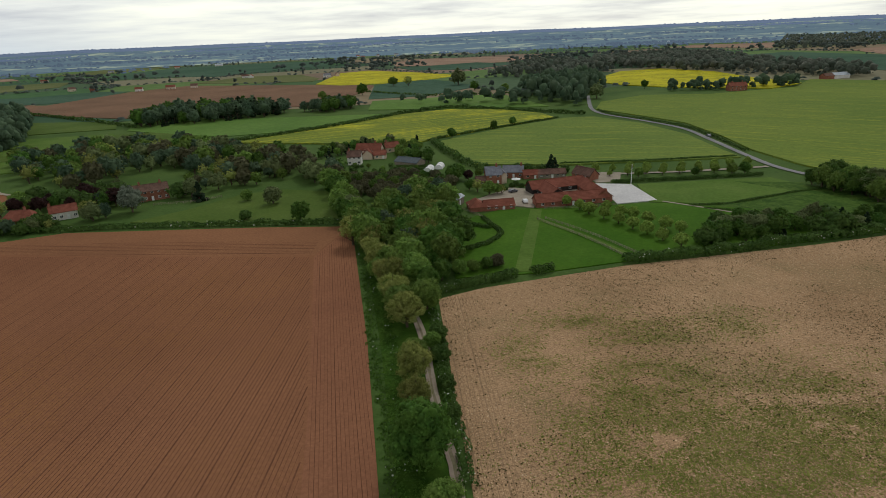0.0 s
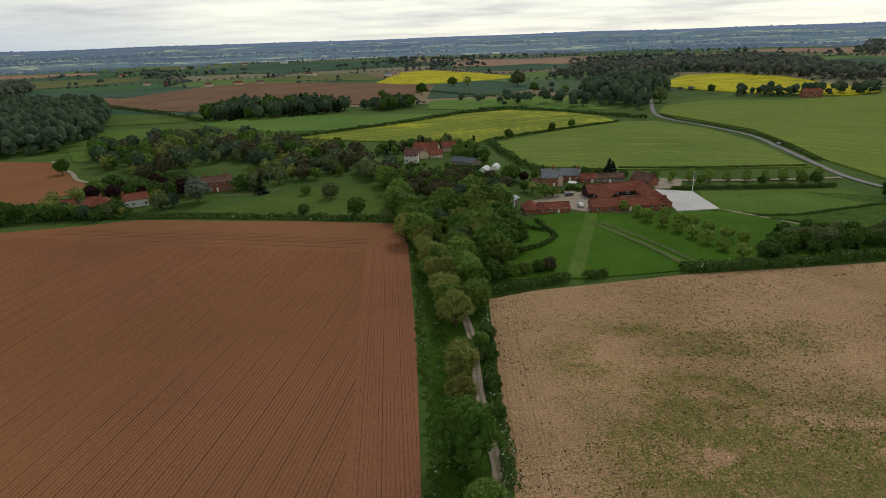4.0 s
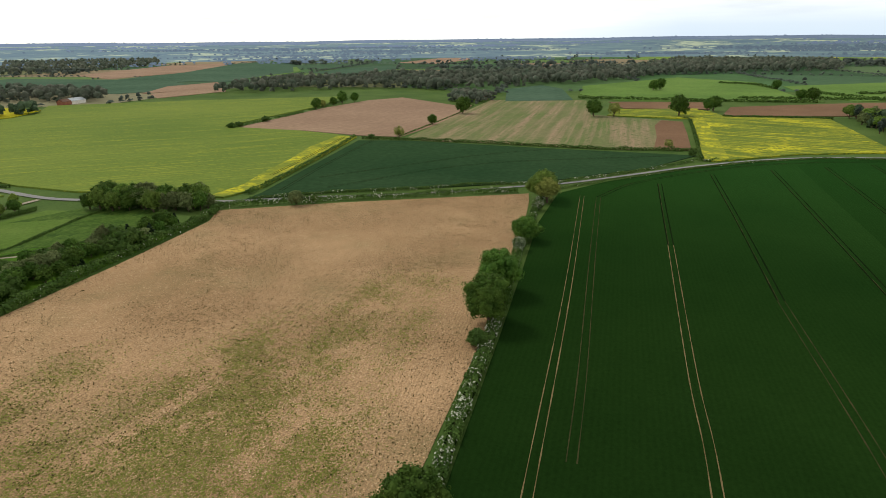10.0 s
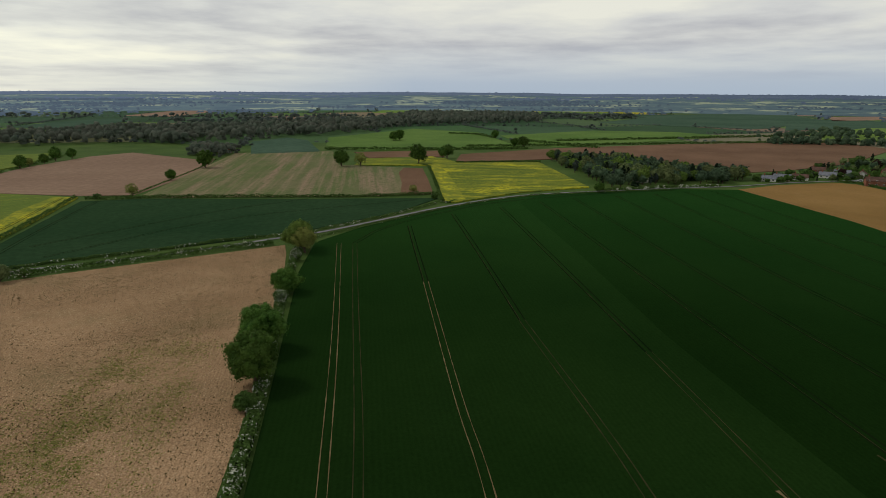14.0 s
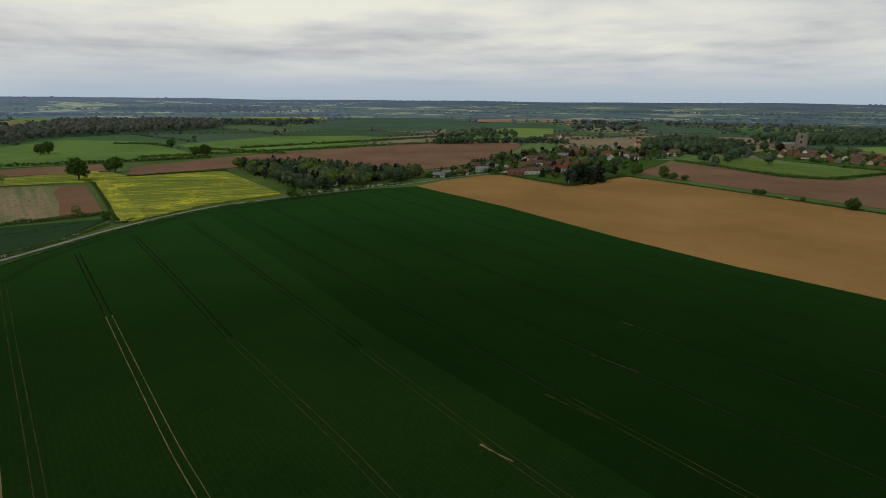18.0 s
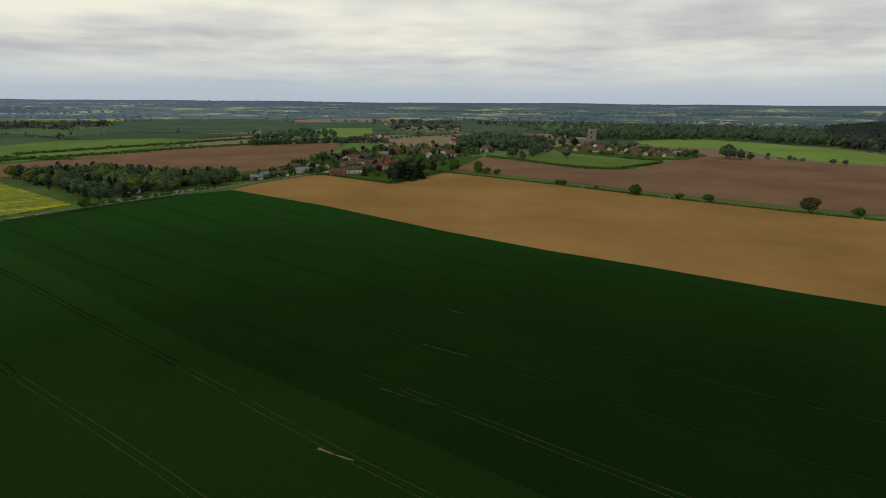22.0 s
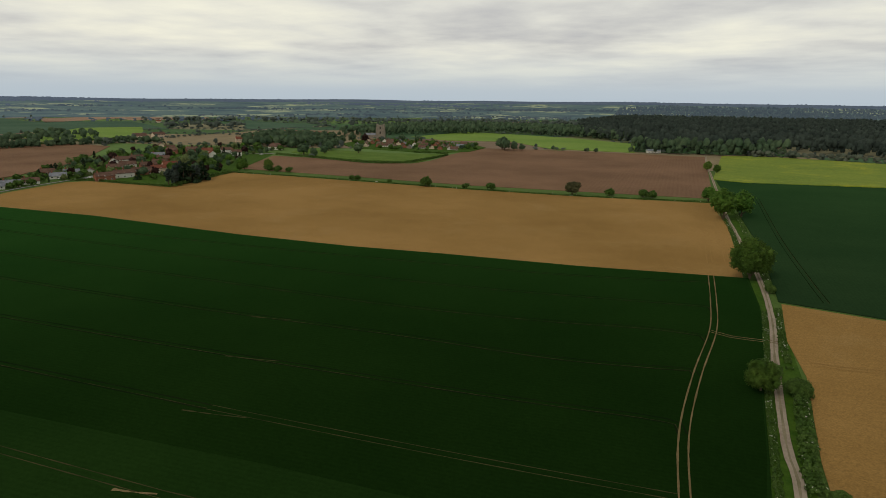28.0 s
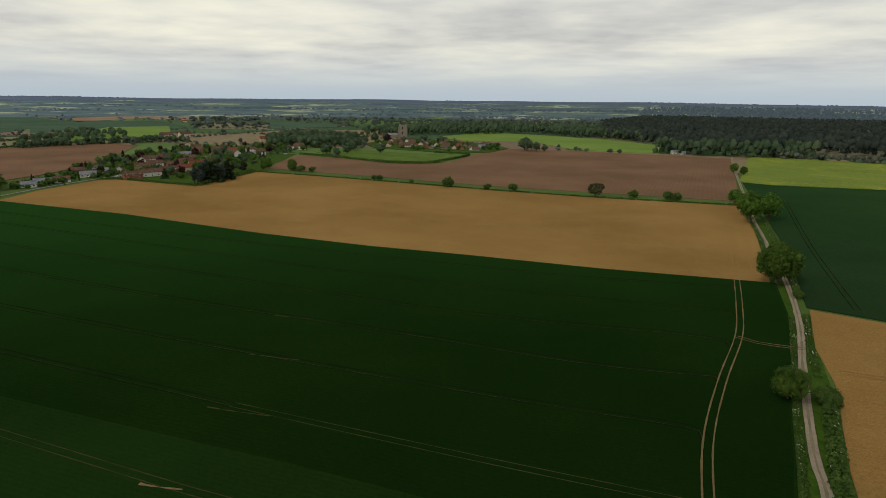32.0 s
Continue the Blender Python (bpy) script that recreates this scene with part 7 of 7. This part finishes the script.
def furrows(name, poly, deg, gap, material, top, label, lo=0.10, hi=0.32, strong=8):
    """Narrow furrows in one direction across an outline, every eighth or so a wider wheel mark."""
    d = np.array((math.cos(radians(deg)), math.sin(radians(deg))))
    n = np.array((-d[1], d[0]))
    p = np.array(poly, float)
    u, w = p @ d, p @ n
    v, f = [], []
    k = 0
    for s in np.arange(w.min() + gap / 2, w.max(), gap):
        cuts = []
        for i in range(len(p)):
            j = (i + 1) % len(p)
            if (w[i] > s) != (w[j] > s):
                cuts.append(u[i] + (u[j] - u[i]) * (s - w[i]) / (w[j] - w[i]))
        cuts.sort()
        k += 1
        half = (hi if k % strong == 0 else rng.uniform(lo, hi * 0.6)) / 2
        for a0, a1 in zip(cuts[::2], cuts[1::2]):
            m = max(2, int((a1 - a0) / 14))
            drift = rng.uniform(-0.05, 0.05, m + 1)
            for q in range(m + 1):
                c = d * (a0 + 0.4 + (a1 - a0 - 0.8) * q / m) + n * (s + drift[q])
                h2 = half * rng.uniform(0.75, 1.2)
                v += [(*(c + n * h2), top), (*(c - n * h2), top)]
                if q:
                    b = len(v) - 4
                    f.append((b, b + 1, b + 3, b + 2))
    tagged(new(name, mesh_of(name, v, f, M[material])), label, "furrows", kind="stuff")


tops = {ob.name: max(p.co.z for p in ob.data.vertices) + 0.012 for ob in (bpy.data.objects["brown_field"], bpy.data.objects["brown_field_headland"], bpy.data.objects["top_headland"], bpy.data.objects["stubble_field"])}
furrows("drill_rows", [(-56, 177), (-35.5, 100), (-26.5, 60), (-15, -19), (-250, -19), (-250, 150), (-216, 174), (-188, 184), (-125, 180)], 91, 0.8, "furrow", tops["brown_field"], "fine drill rows running along the brown field", 0.08, 0.30, 6)
furrows("headland_rows", [(-49.5, 206), (-27.5, 120), (-16.5, 70), (-9.5, 20), (-8.5, -18), (-13.5, -18), (-25.5, 60), (-34.5, 100), (-54.5, 177)], 104, 0.75, "furrow", tops["brown_field_headland"], "drill rows along the headland beside the lane", 0.05, 0.15, 5)
furrows("headland_rows", [(-56, 179), (-125, 181), (-184, 186.5), (-180, 194), (-125, 195), (-57, 192)], 178.5, 1.5, "furrow", tops["top_headland"], "drill rows along the top headland", 0.12, 0.5, 3)
furrows("stubble_rows", [(-11.5, 142), (-8.6, 122), (-5.6, 101), (-2.6, 80), (0.4, 60), (5, 30), (13, 32), (9, 60), (6, 80), (3, 101), (0, 122), (-3, 146)], 98.5, 0.9, "bare_row", tops["stubble_field"], "stubble rows along the field edge", 0.08, 0.3, 5)

DRIFTS = [
    # x, y, half-length, half-width, thickness
    (56, 86, 32, 16, 1.2), (36, 82, 20, 15, 1.1), (30, 102, 16, 8, 0.7), (12, 115, 8, 9, 0.5), (139, 84, 12, 6, 0.35), (26, 92, 14, 8, 0.6), (94, 85, 16, 8, 0.7), (62, 64, 18, 8, 0.8),
    (36, 121, 14, 8, 0.6), (22, 131, 12, 6, 0.5), (52, 126, 14, 7, 0.5), (84, 100, 16, 7, 0.7), (120, 93, 18, 8, 0.5), (40, 56, 14, 6, 0.6), (110, 74, 20, 5, 0.35),
]
weeds()


def fence(points, label):
    line = smooth(points, 3.0)
    root = empty("paddock_fence", pose(float(line[0, 0]), float(line[0, 1]), 0), label, "fence")
    o = line[0]
    post = bpy.data.meshes.new("post")
    bm = box_bm(-0.07, 0.07, -0.07, 0.07, -0.2, 1.25)
    bm.to_mesh(post)
    bm.free()
    post.materials.append(M["timber"])
    for p in line:
        ob = part("post", post, root)
        ob.matrix_basis = Matrix.Translation((p[0] - o[0], p[1] - o[1], 0))
    for z in (0.5, 0.85, 1.15):
        bm = bmesh.new()
        for a, b in zip(line[:-1], line[1:]):
            limb(bm, (a[0] - o[0], a[1] - o[1], z), (b[0] - o[0], b[1] - o[1], z), 0.05, 0.05, 4)
        part_bm("rail", bm, M["timber"], root)


fence([(20, 212), (34, 190), (44, 170)], "grey post-and-rail fence along the paddock track")
fence([(23, 213), (37, 193), (48, 173)], "grey post-and-rail fence between paddocks")
fence([(24, 226), (38, 226), (52, 229)], "timber fence below the barns")
fence([(-13, 233), (-2, 219), (4, 206)], "timber fence beside the garden")
fence([(-146, 246), (-128, 250), (-120, 258)], "pale fence below the brick house")


def car(x, y, turn, paint, label, van=False):
    root = empty("van" if van else "car", pose(x, y, 0.34, 0, 0, turn), label, "van" if van else "car")
    L, H = (2.6, 1.9) if van else (2.1, 1.4)
    bm = bmesh.new()
    prof = [(-L, 0.35), (-L, 0.85), (-L + 0.2, H if van else 0.95), (-L + 0.9, H), (L * 0.25, H), (L * 0.5, 0.95), (L - 0.1, 0.8), (L, 0.35)]
    a = [bm.verts.new((px, -0.85, pz)) for px, pz in prof]
    b = [bm.verts.new((px, 0.85, pz)) for px, pz in prof]
    bm.faces.new(a), bm.faces.new(b[::-1])
    for k in range(len(prof)):
        q = (k + 1) % len(prof)
        bm.faces.new((a[q], a[k], b[k], b[q]))
    body = part_bm("body", bm, M[paint], root)
    for s in (-1, 1):
        part_bm("side_window", box_bm(-L + 0.9, L * 0.25, s * 0.86 - 0.02, s * 0.86 + 0.02, 0.95, H - 0.12), M["glass"], body)
    for wx in (-L * 0.6, L * 0.6):
        for s in (-1, 1):
            bm = bmesh.new()
            limb(bm, (wx, s * 0.88, 0.33), (wx, s * 0.66, 0.33), 0.33, 0.33, 12)
            bmesh.ops.holes_fill(bm, edges=bm.edges)
            part_bm("wheel", bm, M["tyre"], root)


car(138, 376, 93, "car_grey", "dark grey car on the country road")
for x, y, tn, pt, lab, vn in ((13, 253, 30, "car_grey", "grey car parked in the farm yard", False), (17, 236, 100, "car_white", "white car parked by the barn", False), (-92, 311, 8, "car_white", "white van parked behind the meadow", True), (-85, 313, 15, "car_grey", "grey car parked behind the meadow", False),
                              (517, -252, 60, "car_white", "white van parked at the village edge", True), (505, -268, 62, "car_white", "white car parked at the village edge", False), (492, -320, 60, "car_white", "white car parked among village houses", False), (560, -500, 50, "car_white", "white car parked in the village", False), (175, -822, 20, "car_white", "white car parked by the far barn", False)):
    car(x, y, tn, pt, lab, vn)


def polytunnel(x, y, turn):
    root = empty("polytunnel", pose(x, y, 0, 0, 0, turn), "white polythene garden tunnel with rounded top", "polytunnel")
    bm = bmesh.new()
    ring = []
    for px in (-4, -2, 0, 2, 4):
        ring.append([bm.verts.new((px, 2.2 * math.cos(a), 2.3 * math.sin(a))) for a in [k * math.pi / 8 for k in range(9)]])
    for r0, r1 in zip(ring[:-1], ring[1:]):
        for k in range(8):
            bm.faces.new((r0[k], r0[k + 1], r1[k + 1], r1[k]))
    bm.faces.new(ring[0]), bm.faces.new(ring[-1][::-1])
    part_bm("cover", bm, M["frame"], root)
    for px in (-4, 0, 4):
        bm = bmesh.new()
        for k in range(8):
            a, b = k * math.pi / 8, (k + 1) * math.pi / 8
            limb(bm, (px, 2.23 * math.cos(a), 2.33 * math.sin(a)), (px, 2.23 * math.cos(b), 2.33 * math.sin(b)), 0.05, 0.05, 4)
        part_bm("hoop", bm, M["sheet"], root)


polytunnel(-28, 303, 80)
polytunnel(-23, 309, 84)
pole = empty("flagpole", pose(65, 260.5, 0), "tall white flagpole beside the concrete pad", "flagpole")
bm = bmesh.new()
limb(bm, (0, 0, 0.2), (0, 0, 9.3), 0.16, 0.10, 8)
part_bm("mast", bm, M["frame"], pole)
part_bm("base_block", box_bm(-0.4, 0.4, -0.4, 0.4, 0, 0.35), M["concrete"], pole)
bm = bmesh.new()
bmesh.ops.create_uvsphere(bm, u_segments=8, v_segments=6, radius=0.16, matrix=Matrix.Translation((0, 0, 9.4)))
part_bm("finial", bm, M["frame"], pole)
par = empty("garden_parasol", pose(15, 268, 0.3), "white garden parasol on the terrace", "parasol")
bm = bmesh.new()
limb(bm, (0, 0, 0), (0, 0, 2.5), 0.05, 0.05, 6)
part_bm("pole", bm, M["timber"], par)
bm = bmesh.new()
bmesh.ops.create_cone(bm, cap_ends=True, segments=8, radius1=2.3, radius2=0.08, depth=0.7, matrix=Matrix.Translation((0, 0, 2.6)))
part_bm("canopy", bm, M["frame"], par)
